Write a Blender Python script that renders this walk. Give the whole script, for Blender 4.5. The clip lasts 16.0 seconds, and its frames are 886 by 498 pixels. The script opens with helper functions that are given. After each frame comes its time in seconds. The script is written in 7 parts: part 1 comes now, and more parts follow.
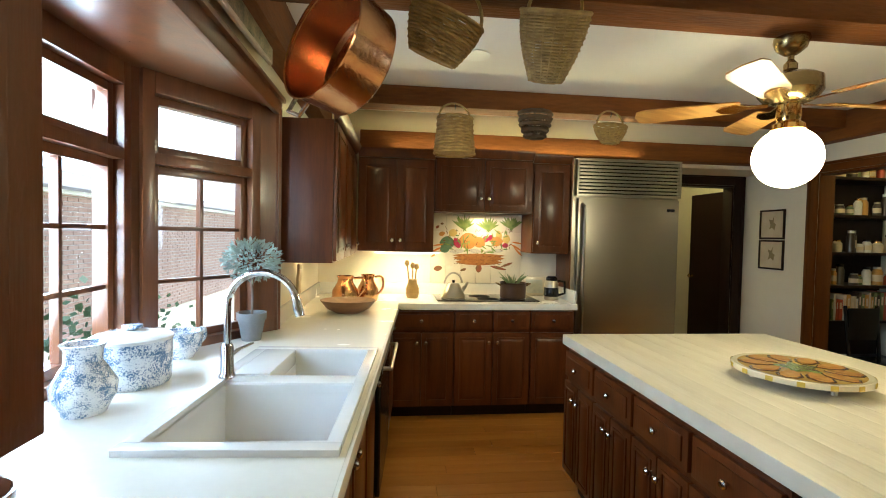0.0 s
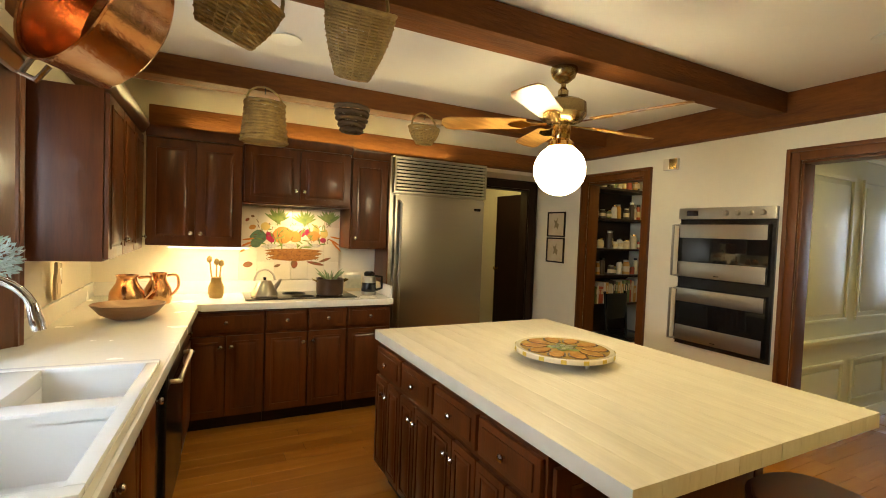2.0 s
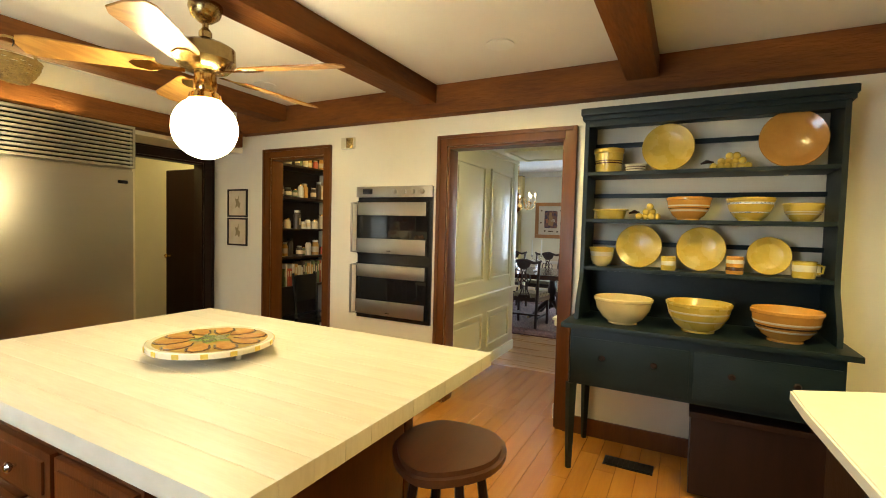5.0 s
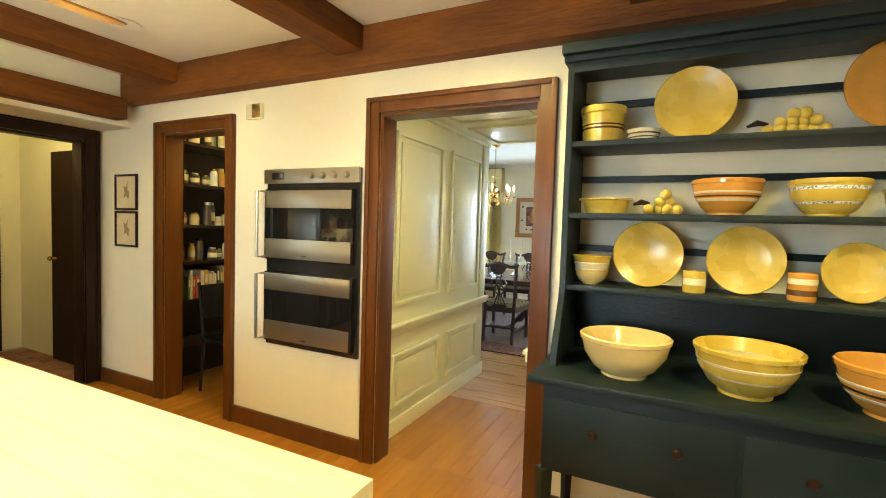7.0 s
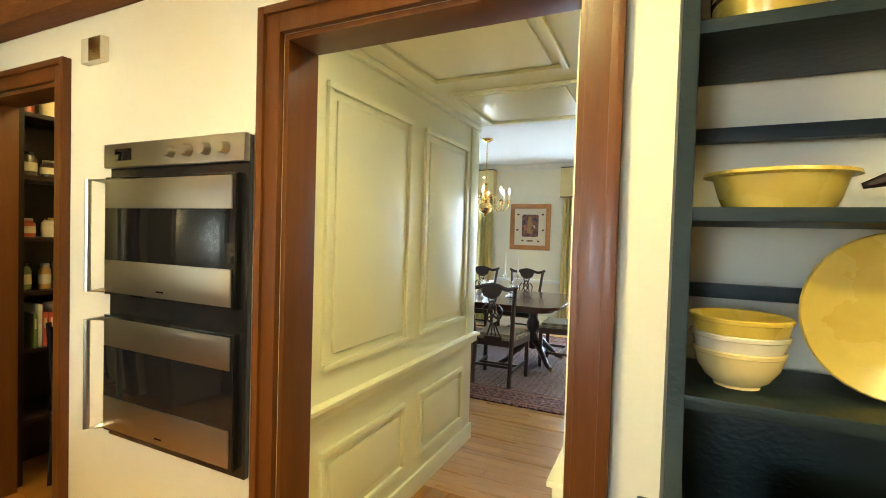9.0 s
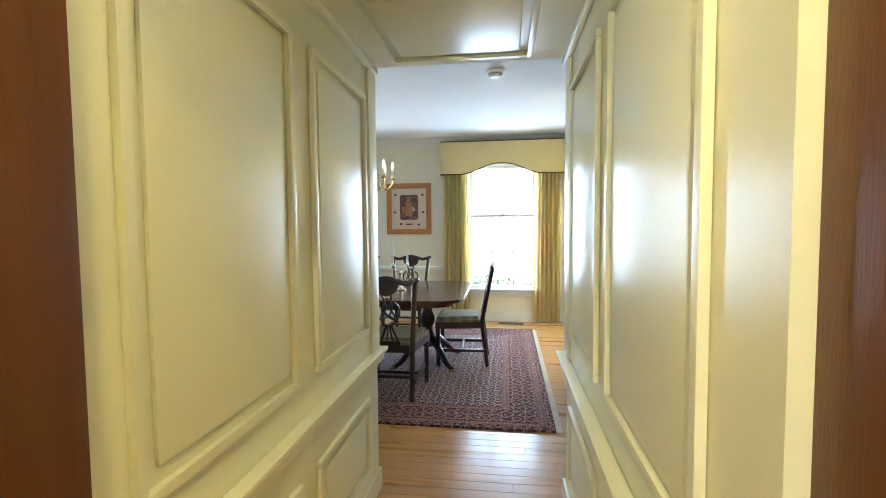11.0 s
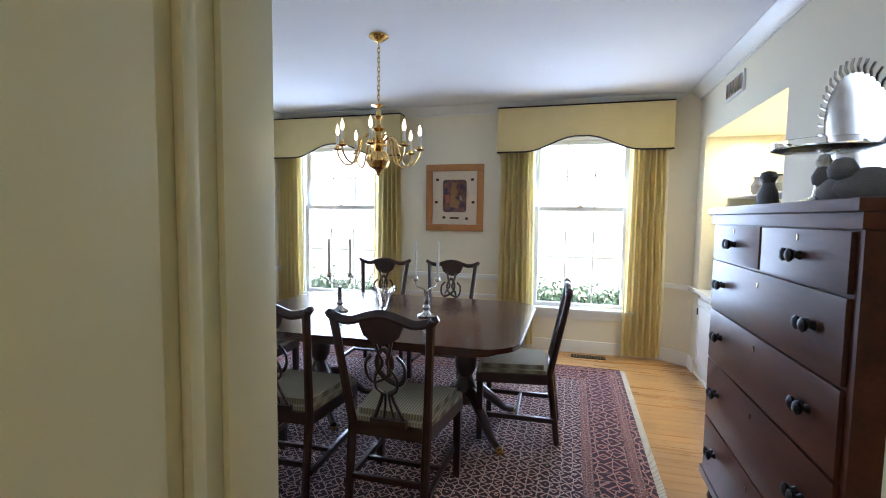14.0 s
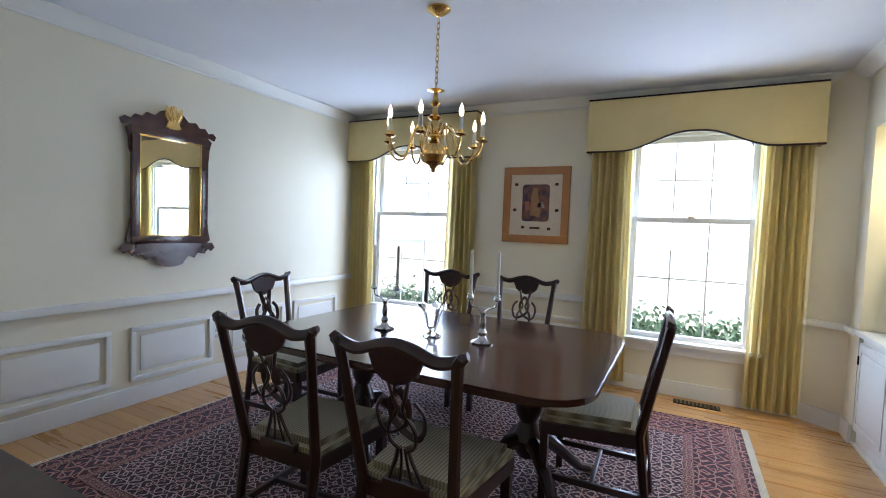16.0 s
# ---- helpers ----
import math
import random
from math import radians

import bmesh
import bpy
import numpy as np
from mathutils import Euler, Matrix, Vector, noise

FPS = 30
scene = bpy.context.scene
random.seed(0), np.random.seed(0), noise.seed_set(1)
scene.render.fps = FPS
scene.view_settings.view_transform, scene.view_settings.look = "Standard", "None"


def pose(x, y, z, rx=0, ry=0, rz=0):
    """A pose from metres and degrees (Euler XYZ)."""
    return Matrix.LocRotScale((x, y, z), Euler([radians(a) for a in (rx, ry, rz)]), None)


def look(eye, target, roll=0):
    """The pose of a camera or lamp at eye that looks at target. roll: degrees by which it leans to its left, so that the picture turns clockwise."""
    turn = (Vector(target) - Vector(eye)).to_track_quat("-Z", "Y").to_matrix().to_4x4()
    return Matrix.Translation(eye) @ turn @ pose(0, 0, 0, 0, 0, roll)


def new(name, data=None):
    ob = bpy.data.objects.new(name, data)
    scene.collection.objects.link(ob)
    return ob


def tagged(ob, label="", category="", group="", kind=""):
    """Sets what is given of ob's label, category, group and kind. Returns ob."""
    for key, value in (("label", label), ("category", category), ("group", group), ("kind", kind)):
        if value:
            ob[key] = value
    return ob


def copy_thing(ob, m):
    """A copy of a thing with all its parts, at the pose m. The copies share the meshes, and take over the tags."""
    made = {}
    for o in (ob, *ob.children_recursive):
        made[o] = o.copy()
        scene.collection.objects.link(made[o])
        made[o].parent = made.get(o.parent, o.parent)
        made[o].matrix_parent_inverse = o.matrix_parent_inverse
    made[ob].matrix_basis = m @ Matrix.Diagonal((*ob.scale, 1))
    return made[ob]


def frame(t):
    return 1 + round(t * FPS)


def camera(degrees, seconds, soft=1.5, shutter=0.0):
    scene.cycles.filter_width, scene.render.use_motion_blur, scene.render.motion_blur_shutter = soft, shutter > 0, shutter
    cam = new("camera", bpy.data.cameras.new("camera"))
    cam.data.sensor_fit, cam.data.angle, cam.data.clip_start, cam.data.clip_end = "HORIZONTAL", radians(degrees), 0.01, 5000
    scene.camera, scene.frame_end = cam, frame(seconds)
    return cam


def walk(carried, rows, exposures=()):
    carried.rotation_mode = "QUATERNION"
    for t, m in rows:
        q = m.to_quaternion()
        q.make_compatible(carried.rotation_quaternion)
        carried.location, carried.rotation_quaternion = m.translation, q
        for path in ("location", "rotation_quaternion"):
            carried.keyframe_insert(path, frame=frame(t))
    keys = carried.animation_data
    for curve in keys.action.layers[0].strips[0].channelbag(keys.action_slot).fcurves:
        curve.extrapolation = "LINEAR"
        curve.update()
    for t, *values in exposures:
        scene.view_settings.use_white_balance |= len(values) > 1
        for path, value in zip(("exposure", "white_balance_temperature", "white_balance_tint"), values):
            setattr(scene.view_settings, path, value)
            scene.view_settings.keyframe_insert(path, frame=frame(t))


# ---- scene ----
cam = camera(87.4, 16.0, soft=1.0)
PATH = [
    (0, (-0.178, -0.154, 1.452), (0.042, 1.833, 1.391), 1.2),
    (0.5, (-0.163, -0.159, 1.46), (0.203, 1.805, 1.394), 1.5),
    (1, (-0.144, -0.163, 1.478), (0.393, 1.761, 1.403), 1.9),
    (1.5, (-0.099, -0.172, 1.472), (0.614, 1.696, 1.405), 2.1),
    (2, (-0.084, -0.161, 1.477), (0.831, 1.616, 1.406), 2.2),
    (2.5, (-0.038, -0.173, 1.465), (1.046, 1.506, 1.398), 1.9),
    (3, (0.0, -0.187, 1.46), (1.24, 1.381, 1.391), 1.8),
    (3.5, (0.036, -0.185, 1.453), (1.429, 1.249, 1.38), 1.7),
    (4, (0.076, -0.177, 1.438), (1.61, 1.106, 1.364), 1.6),
    (4.5, (0.141, -0.172, 1.423), (1.797, 0.947, 1.346), 1.5),
    (5, (0.259, -0.149, 1.417), (2.024, 0.786, 1.327), 1.5),
    (5.2, (0.314, -0.141, 1.422), (2.114, 0.722, 1.323), 1.5),
    (7.5, (1.647, 0.106, 1.431), (3.423, 1.02, 1.332), 2.1),
    (8, (1.961, 0.189, 1.441), (3.707, 1.16, 1.355), 2.2),
    (8.5, (2.22, 0.312, 1.444), (3.989, 1.241, 1.384), 2.2),
    (9, (2.438, 0.472, 1.442), (4.247, 1.323, 1.387), 1.7),
    (9.5, (2.623, 0.649, 1.436), (4.495, 1.35, 1.363), 1.2),
    (10, (2.745, 0.783, 1.411), (4.673, 1.307, 1.32), 0.3),
    (12.5, (4.083, 1.167, 1.443), (6.075, 1.315, 1.328), -0.3),
    (13, (4.382, 1.175, 1.425), (6.365, 1.41, 1.31), 0.2),
    (13.5, (4.587, 1.172, 1.412), (6.546, 1.551, 1.28), 0.5),
    (14, (4.775, 1.127, 1.426), (6.698, 1.661, 1.285), 0.7),
    (14.5, (4.941, 1.12, 1.415), (6.813, 1.809, 1.282), 0.9),
    (15.2, (5.173, 1.106, 1.406), (6.989, 1.934, 1.283), 1.6),
    (15.5, (5.254, 1.099, 1.394), (7.052, 1.966, 1.283), 1.9),
    (16, (5.364, 1.107, 1.382), (7.14, 2.021, 1.288), 2.2),
]
walk(cam, [(t, look(eye, target, roll)) for t, eye, target, roll in PATH],
     [(0, 1.25, 5500, 5), (1, 1.25, 5900, 8), (2, 1.35, 6600, 11), (3.5, 1.7, 6600, 10), (5, 1.95, 6500, 8), (7.5, 2.55, 6400, 1), (9, 2.5, 6300, 2), (10, 2.4, 6100, 3), (12.5, 2.05, 5900, 12), (13, 2.0, 5900, 14), (13.5, 1.85, 5800, 16), (14.5, 1.6, 5800, 17), (16, 1.42, 5800, 17)])

# ---- world and large lights ----
world = bpy.data.worlds.new("world")
scene.world = world
world.use_nodes = True
wn = world.node_tree.nodes
sky = wn.new("ShaderNodeTexSky")
sky.sky_type, sky.sun_disc = 'NISHITA', False
sky.sun_elevation, sky.sun_rotation = radians(48), radians(10)
world.node_tree.links.new(sky.outputs[0], wn["Background"].inputs[0])
wn["Background"].inputs[1].default_value = 0.15


def lamp(name, kind, energy, m, color=(1, 1, 1), size=0.2, size_y=None, spot=None):
    d = bpy.data.lights.new(name, kind)
    d.energy, d.color = energy, color
    if kind == 'AREA':
        d.size = size
        if size_y:
            d.shape, d.size_y = 'RECTANGLE', size_y
    elif kind == 'SUN':
        d.angle = radians(size)
    else:
        d.shadow_soft_size = size
    if spot:
        d.spot_size, d.spot_blend = radians(spot), 0.7
    ob = new(name, d)
    ob.matrix_world = m
    return ob


WARM = (1.0, 0.80, 0.32)
lamp("sun", 'SUN', 5.0, look((0, 0, 10), (-1.2, -7, 0)), (1, 0.97, 0.92), 12)
lamp("bay_daylight", 'AREA', 40, look((-1.42, 1.39, 1.55), (0.5, 1.39, 1.1)), (0.74, 0.88, 1.0), 1.2, 1.1)
for wy in (1.05, 3.82):
    lamp("window_daylight", 'AREA', 16, look((9.95, wy, 1.35), (7.5, wy, 1.0)), (0.57, 0.745, 1.0), 0.95, 1.6)
# recessed ceiling cans of the kitchen
for cx, cy, e in ((-0.35, 2.55, 10), (0.3, 2.6, 3), (2.9, 2.9, 6), (0.3, 0.95, 7), (2.9, 0.9, 25), (0.4, -0.9, 11), (2.0, -0.6, 40), (1.4, -2.2, 10)):
    lamp("recessed_light", 'SPOT', e, look((cx, cy, 2.515), (cx, cy, 0)), WARM, 0.05, spot=145)
lamp("hood_lamp", 'AREA', 1.6, look((0.62, 3.78, 1.60), (0.62, 3.86, 1.0)), (1, 0.72, 0.36), 0.12)
lamp("under_cabinet_lamp", 'AREA', 1.2, look((-0.05, 3.75, 1.285), (-0.05, 3.85, 0.9)), (1, 0.70, 0.28), 0.5, 0.05)
lamp("under_cabinet_lamp", 'AREA', 0.9, look((-0.62, 3.1, 1.26), (-0.66, 3.1, 0.9)), (1, 0.70, 0.28), 0.05, 0.9)
lamp("over_cabinet_lamp", 'AREA', 6, look((0.9, 3.8, 2.15), (0.9, 3.5, 2.5)), WARM, 2.2, 0.08)
lamp("niche_lamp", 'AREA', 8.0, look((8.6, -0.3, 2.12), (8.6, -0.35, 1.0)), (1, 0.9, 0.55), 1.4, 0.15)
lamp("back_hall_lamp", 'POINT', 3, pose(2.9, 5.0, 2.3), WARM, 0.08)
# added fill under the passage ceiling to brighten the panelling; no fitting there
lamp("passage_lamp", 'AREA', 3.5, look((4.05, 1.15, 2.21), (4.05, 1.15, 0)), (1, 0.90, 0.64), 0.5, 0.25)
lamp("pantry_lamp", 'POINT', 1.8, pose(3.95, 3.1, 2.35), WARM, 0.05)


# ---- materials ----
def mat(name, col, rough=0.5, metal=0.0, col2=None, scale=8.0, stretch=(1, 1, 1), bump=0.0, bscale=None, fine=0.25, coat=0.0, vary=0.0, wave=None, spec=None, ramp=(0.3, 0.7)):
    """Two-scale procedural surface in object space: broad patches and fine grain between two colours, with relief."""
    m = bpy.data.materials.new(name)
    m.use_nodes = True
    n, l = m.node_tree.nodes, m.node_tree.links
    b = n["Principled BSDF"]
    b.inputs["Roughness"].default_value, b.inputs["Metallic"].default_value = rough, metal
    b.inputs["Coat Weight"].default_value, b.inputs["Coat Roughness"].default_value = coat, 0.12
    if spec is not None:
        b.inputs["Specular IOR Level"].default_value = spec
    col2 = col2 or tuple(c * 0.8 for c in col)
    tc, mp = n.new("ShaderNodeTexCoord"), n.new("ShaderNodeMapping")
    mp.inputs["Scale"].default_value = stretch
    l.new(tc.outputs["Object"], mp.inputs[0])
    src = mp.outputs[0]
    if vary:
        oi, va = n.new("ShaderNodeObjectInfo"), n.new("ShaderNodeVectorMath")
        va.operation = 'MULTIPLY_ADD'
        va.inputs[1].default_value = (37, 23, 11)
        l.new(oi.outputs["Random"], va.inputs[0])
        l.new(mp.outputs[0], va.inputs[2])
        src = va.outputs[0]
    t1, t2 = n.new("ShaderNodeTexNoise"), n.new("ShaderNodeTexNoise")
    t1.inputs["Scale"].default_value, t2.inputs["Scale"].default_value = scale, scale * 9
    t1.inputs["Detail"].default_value, t2.inputs["Detail"].default_value = 4, 5
    for t in (t1, t2):
        l.new(src, t.inputs["Vector"])
    mx = n.new("ShaderNodeMix")
    mx.inputs[0].default_value = fine
    l.new(t1.outputs["Fac"], mx.inputs[2]), l.new(t2.outputs["Fac"], mx.inputs[3])
    fac = mx.outputs[0]
    if wave:
        w = n.new("ShaderNodeTexWave")
        w.inputs["Scale"].default_value, w.inputs["Distortion"].default_value = wave, 6
        w.inputs["Detail Scale"].default_value = 1.5
        l.new(src, w.inputs["Vector"])
        m2 = n.new("ShaderNodeMix")
        m2.inputs[0].default_value = 0.4
        l.new(fac, m2.inputs[2]), l.new(w.outputs["Fac"], m2.inputs[3])
        fac = m2.outputs[0]
    r = n.new("ShaderNodeValToRGB")
    r.color_ramp.elements[0].position, r.color_ramp.elements[1].position = ramp
    r.color_ramp.elements[0].color, r.color_ramp.elements[1].color = (*col2, 1), (*col, 1)
    l.new(fac, r.inputs[0])
    out = r.outputs[0]
    if vary:
        hs, mr = n.new("ShaderNodeHueSaturation"), n.new("ShaderNodeMapRange")
        mr.inputs[3].default_value, mr.inputs[4].default_value = 1 - vary, 1 + vary
        l.new(oi.outputs["Random"], mr.inputs[0]), l.new(mr.outputs[0], hs.inputs["Value"])
        l.new(out, hs.inputs["Color"])
        out = hs.outputs[0]
    l.new(out, b.inputs["Base Color"])
    rr = n.new("ShaderNodeMapRange")
    rr.inputs[3].default_value, rr.inputs[4].default_value = rough * 0.8, min(1, rough * 1.25)
    l.new(t1.outputs["Fac"], rr.inputs[0]), l.new(rr.outputs[0], b.inputs["Roughness"])
    if bump:
        bp, t3 = n.new("ShaderNodeBump"), n.new("ShaderNodeTexNoise")
        t3.inputs["Scale"].default_value = bscale or scale * 12
        l.new(src, t3.inputs["Vector"])
        bp.inputs["Strength"].default_value, bp.inputs["Distance"].default_value = bump, 0.01
        l.new(t3.outputs["Fac"], bp.inputs["Height"]), l.new(bp.outputs[0], b.inputs["Normal"])
    return m


def glow(name, col, strength):
    m = bpy.data.materials.new(name)
    m.use_nodes = True
    b = m.node_tree.nodes["Principled BSDF"]
    b.inputs["Base Color"].default_value = (*col, 1)
    b.inputs["Emission Color"].default_value, b.inputs["Emission Strength"].default_value = (*col, 1), strength
    return m


def clear(name, col=(1, 1, 1), rough=0.0):
    m = bpy.data.materials.new(name)
    m.use_nodes = True
    b = m.node_tree.nodes["Principled BSDF"]
    b.inputs["Base Color"].default_value, b.inputs["Roughness"].default_value = (*col, 1), rough
    b.inputs["Transmission Weight"].default_value, b.inputs["IOR"].default_value = 1, 1.45
    return m


def pane_glass():
    m = bpy.data.materials.new("pane_glass")
    m.use_nodes = True
    n, l = m.node_tree.nodes, m.node_tree.links
    tr, gl, mx = n.new("ShaderNodeBsdfTransparent"), n.new("ShaderNodeBsdfGlossy"), n.new("ShaderNodeMixShader")
    gl.inputs["Roughness"].default_value = 0.02
    mx.inputs[0].default_value = 0.04
    l.new(tr.outputs[0], mx.inputs[1]), l.new(gl.outputs[0], mx.inputs[2])
    l.new(mx.outputs[0], n["Material Output"].inputs[0])
    return m


M_PLASTER = mat("cream_plaster", (0.80, 0.75, 0.60), 0.75, col2=(0.76, 0.70, 0.55), scale=1.5, bump=0.08, bscale=90)
M_CEIL = mat("ceiling_paint", (0.80, 0.78, 0.72), 0.85, col2=(0.76, 0.73, 0.67), scale=1.2, bump=0.06, bscale=120)
M_CEIL_D = mat("dining_ceiling_paint", (0.80, 0.81, 0.84), 0.85, col2=(0.76, 0.77, 0.81), scale=1.2, bump=0.05, bscale=120)
M_PANEL = mat("ivory_gloss_paint", (0.80, 0.77, 0.53), 0.3, col2=(0.77, 0.735, 0.49), scale=2, bump=0.03, bscale=60)
M_DWALL = mat("pale_yellow_paint", (0.79, 0.74, 0.58), 0.7, col2=(0.76, 0.70, 0.54), scale=1.3, bump=0.05, bscale=110)
M_WHITE = mat("white_gloss_paint", (0.80, 0.79, 0.74), 0.35, col2=(0.76, 0.75, 0.70), scale=3, bump=0.02)
M_BEAM = mat("rough_stained_beam", (0.22, 0.078, 0.014), 0.68, col2=(0.070, 0.021, 0.005), spec=0.25, scale=2.2, stretch=(0.5, 3, 3), bump=0.45, bscale=26, vary=0.1)
M_BEAM_Y = mat("rough_stained_beam_lengthwise", (0.22, 0.078, 0.014), 0.68, col2=(0.070, 0.021, 0.005), spec=0.25, scale=2.2, stretch=(3, 0.5, 3), bump=0.45, bscale=26, vary=0.1)
M_CHERRY = mat("cherry_cabinet_wood", (0.14, 0.040, 0.009), 0.32, col2=(0.055, 0.014, 0.004), scale=3, stretch=(5, 5, 0.5), bump=0.05, vary=0.12, coat=0.12, spec=0.35)
M_CASING = mat("walnut_casing", (0.135, 0.042, 0.006), 0.36, col2=(0.085, 0.025, 0.004), fine=0.3, scale=4, stretch=(5, 5, 0.4), bump=0.06, coat=0.08, spec=0.3)
M_WINWOOD = mat("stained_window_wood", (0.19, 0.065, 0.020), 0.3, col2=(0.10, 0.032, 0.010), scale=4, stretch=(4, 4, 0.5), bump=0.05, coat=0.3)
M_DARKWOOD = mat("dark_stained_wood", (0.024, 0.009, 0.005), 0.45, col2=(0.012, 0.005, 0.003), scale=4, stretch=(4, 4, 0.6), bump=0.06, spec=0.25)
M_MAHOG = mat("polished_mahogany", (0.080, 0.024, 0.013), 0.22, col2=(0.036, 0.011, 0.007), scale=3, stretch=(3, 0.6, 3), bump=0.015, coat=0.5)
M_CHAIRW = mat("dark_mahogany_chair", (0.042, 0.013, 0.008), 0.3, col2=(0.020, 0.007, 0.005), scale=5, stretch=(3, 3, 0.6), bump=0.03, coat=0.3)
M_CHEST = mat("aged_chest_mahogany", (0.14, 0.042, 0.015), 0.38, col2=(0.045, 0.013, 0.006), scale=2, stretch=(0.6, 3, 3), bump=0.05, coat=0.05, spec=0.25)
M_FLOOR = mat("pine_floorboard", (0.44, 0.185, 0.026), 0.24, col2=(0.35, 0.135, 0.019), scale=2.5, stretch=(0.5, 6, 1), bump=0.06, vary=0.08, coat=0.3)
M_FLOOR_D = mat("oak_floorboard", (0.52, 0.28, 0.09), 0.28, col2=(0.41, 0.205, 0.06), scale=2.5, stretch=(6, 0.5, 1), bump=0.06, vary=0.10, coat=0.2)
M_GAP = mat("floor_joint", (0.16, 0.06, 0.015), 0.8)
M_COUNTER = mat("white_solid_counter", (0.80, 0.78, 0.70), 0.25, col2=(0.76, 0.74, 0.66), scale=4, fine=0.6)
M_BUTCHER = mat("scrubbed_maple_block", (0.72, 0.66, 0.54), 0.45, col2=(0.58, 0.51, 0.39), scale=2.0, stretch=(5, 0.5, 1), bump=0.08, bscale=40, fine=0.4, vary=0.03)
M_STEEL = mat("brushed_steel", (0.46, 0.43, 0.36), 0.30, 1.0, col2=(0.44, 0.41, 0.34), scale=3, stretch=(0.3, 0.3, 5))
M_CHROME = mat("chrome", (0.75, 0.75, 0.76), 0.08, 1.0, scale=4)
M_SILVER = mat("old_silver", (0.62, 0.60, 0.56), 0.18, 1.0, col2=(0.45, 0.43, 0.40), scale=20)
M_BRASS = mat("polished_brass", (0.80, 0.55, 0.20), 0.17, 1.0, col2=(0.65, 0.42, 0.14), scale=10)
M_ANTBR = mat("antique_brass", (0.50, 0.38, 0.17), 0.24, 1.0, col2=(0.32, 0.23, 0.10), scale=12)
M_COPPER = mat("hammered_copper", (0.72, 0.45, 0.21), 0.2, 1.0, col2=(0.55, 0.22, 0.09), scale=7, bump=0.12, bscale=60)
M_BLACK = mat("black_enamel", (0.012, 0.012, 0.013), 0.2, col2=(0.008, 0.008, 0.009))
M_BLKGLASS = mat("black_glass", (0.010, 0.010, 0.011), 0.04, col2=(0.008, 0.008, 0.009))
M_IRON = mat("black_iron", (0.02, 0.018, 0.016), 0.5, 0.6)
M_PORC = mat("white_porcelain", (0.82, 0.82, 0.80), 0.12, col2=(0.79, 0.79, 0.77), scale=5, coat=0.4)
M_DRESSER = mat("worn_blue_green_paint", (0.011, 0.021, 0.023), 0.45, col2=(0.005, 0.011, 0.013), scale=4, stretch=(1, 1, 2), bump=0.12, bscale=50, spec=0.3)
M_YELLOW = mat("yellow_ware_glaze", (0.60, 0.44, 0.085), 0.27, col2=(0.50, 0.35, 0.055), scale=7, coat=0.2)
M_YELLOWL = mat("pale_yellow_ware_glaze", (0.70, 0.56, 0.26), 0.17, col2=(0.62, 0.47, 0.19), scale=7, coat=0.2)
M_OCHRE = mat("ochre_ware_glaze", (0.58, 0.29, 0.06), 0.17, col2=(0.48, 0.22, 0.04), scale=7, coat=0.5)
M_CREAMG = mat("cream_glaze", (0.76, 0.68, 0.50), 0.16, scale=7, coat=0.5)
M_BROWNG = mat("brown_slip_band", (0.10, 0.045, 0.02), 0.2)
M_BRICK = mat("weathered_brick", (0.36, 0.17, 0.11), 0.85, col2=(0.24, 0.10, 0.065), scale=14, bump=0.4, vary=0.2)
M_MORTAR = mat("pale_mortar", (0.50, 0.46, 0.40), 0.9, scale=30, bump=0.3)
M_GRASS = mat("dry_winter_lawn", (0.42, 0.42, 0.30), 0.9, col2=(0.34, 0.33, 0.22), scale=3, bump=0.5)
M_LEAF = mat("shrub_leaf", (0.07, 0.12, 0.06), 0.6, col2=(0.04, 0.09, 0.03), scale=20)
M_BARK = mat("grey_bark", (0.20, 0.15, 0.12), 0.9, col2=(0.12, 0.09, 0.07), scale=12, bump=0.5)
M_GLASS = pane_glass()
M_CRYSTAL = clear("crystal")
M_CURTAIN = mat("gold_drapery_cloth", (0.82, 0.73, 0.42), 0.85, col2=(0.77, 0.66, 0.35), scale=5, stretch=(3, 3, 0.4), bump=0.1, bscale=250)
cn, cl_ = M_CURTAIN.node_tree.nodes, M_CURTAIN.node_tree.links
trl, tmx = cn.new("ShaderNodeBsdfTranslucent"), cn.new("ShaderNodeMixShader")
trl.inputs[0].default_value, tmx.inputs[0].default_value = (0.90, 0.82, 0.52, 1), 0.45
cl_.new(cn["Principled BSDF"].outputs[0], tmx.inputs[1]), cl_.new(trl.outputs[0], tmx.inputs[2])
cl_.new(tmx.outputs[0], cn["Material Output"].inputs[0])
M_VALANCE = mat("gold_valance_cloth", (0.66, 0.54, 0.27), 0.85, col2=(0.61, 0.49, 0.23), scale=5, bump=0.1, bscale=300)
M_MIRROR = mat("silvered_mirror", (0.88, 0.89, 0.88), 0.01, 1.0, col2=(0.87, 0.88, 0.87))
M_WICKER = mat("woven_splint", (0.44, 0.29, 0.09), 0.7, col2=(0.24, 0.145, 0.045), scale=25, bump=0.3)
M_WICKERD = mat("dark_woven_splint", (0.09, 0.05, 0.02), 0.7, col2=(0.045, 0.025, 0.010), scale=25, bump=0.3)
M_PAPER = mat("aged_paper", (0.66, 0.55, 0.38), 0.9, col2=(0.56, 0.44, 0.28), scale=9)
M_CANDLE = mat("white_wax", (0.82, 0.80, 0.74), 0.4)
M_FLAME = glow("flame_bulb", (1, 0.80, 0.48), 3.5)
M_GLOBE = glow("lit_opal_globe", (1.0, 0.84, 0.48), 17)


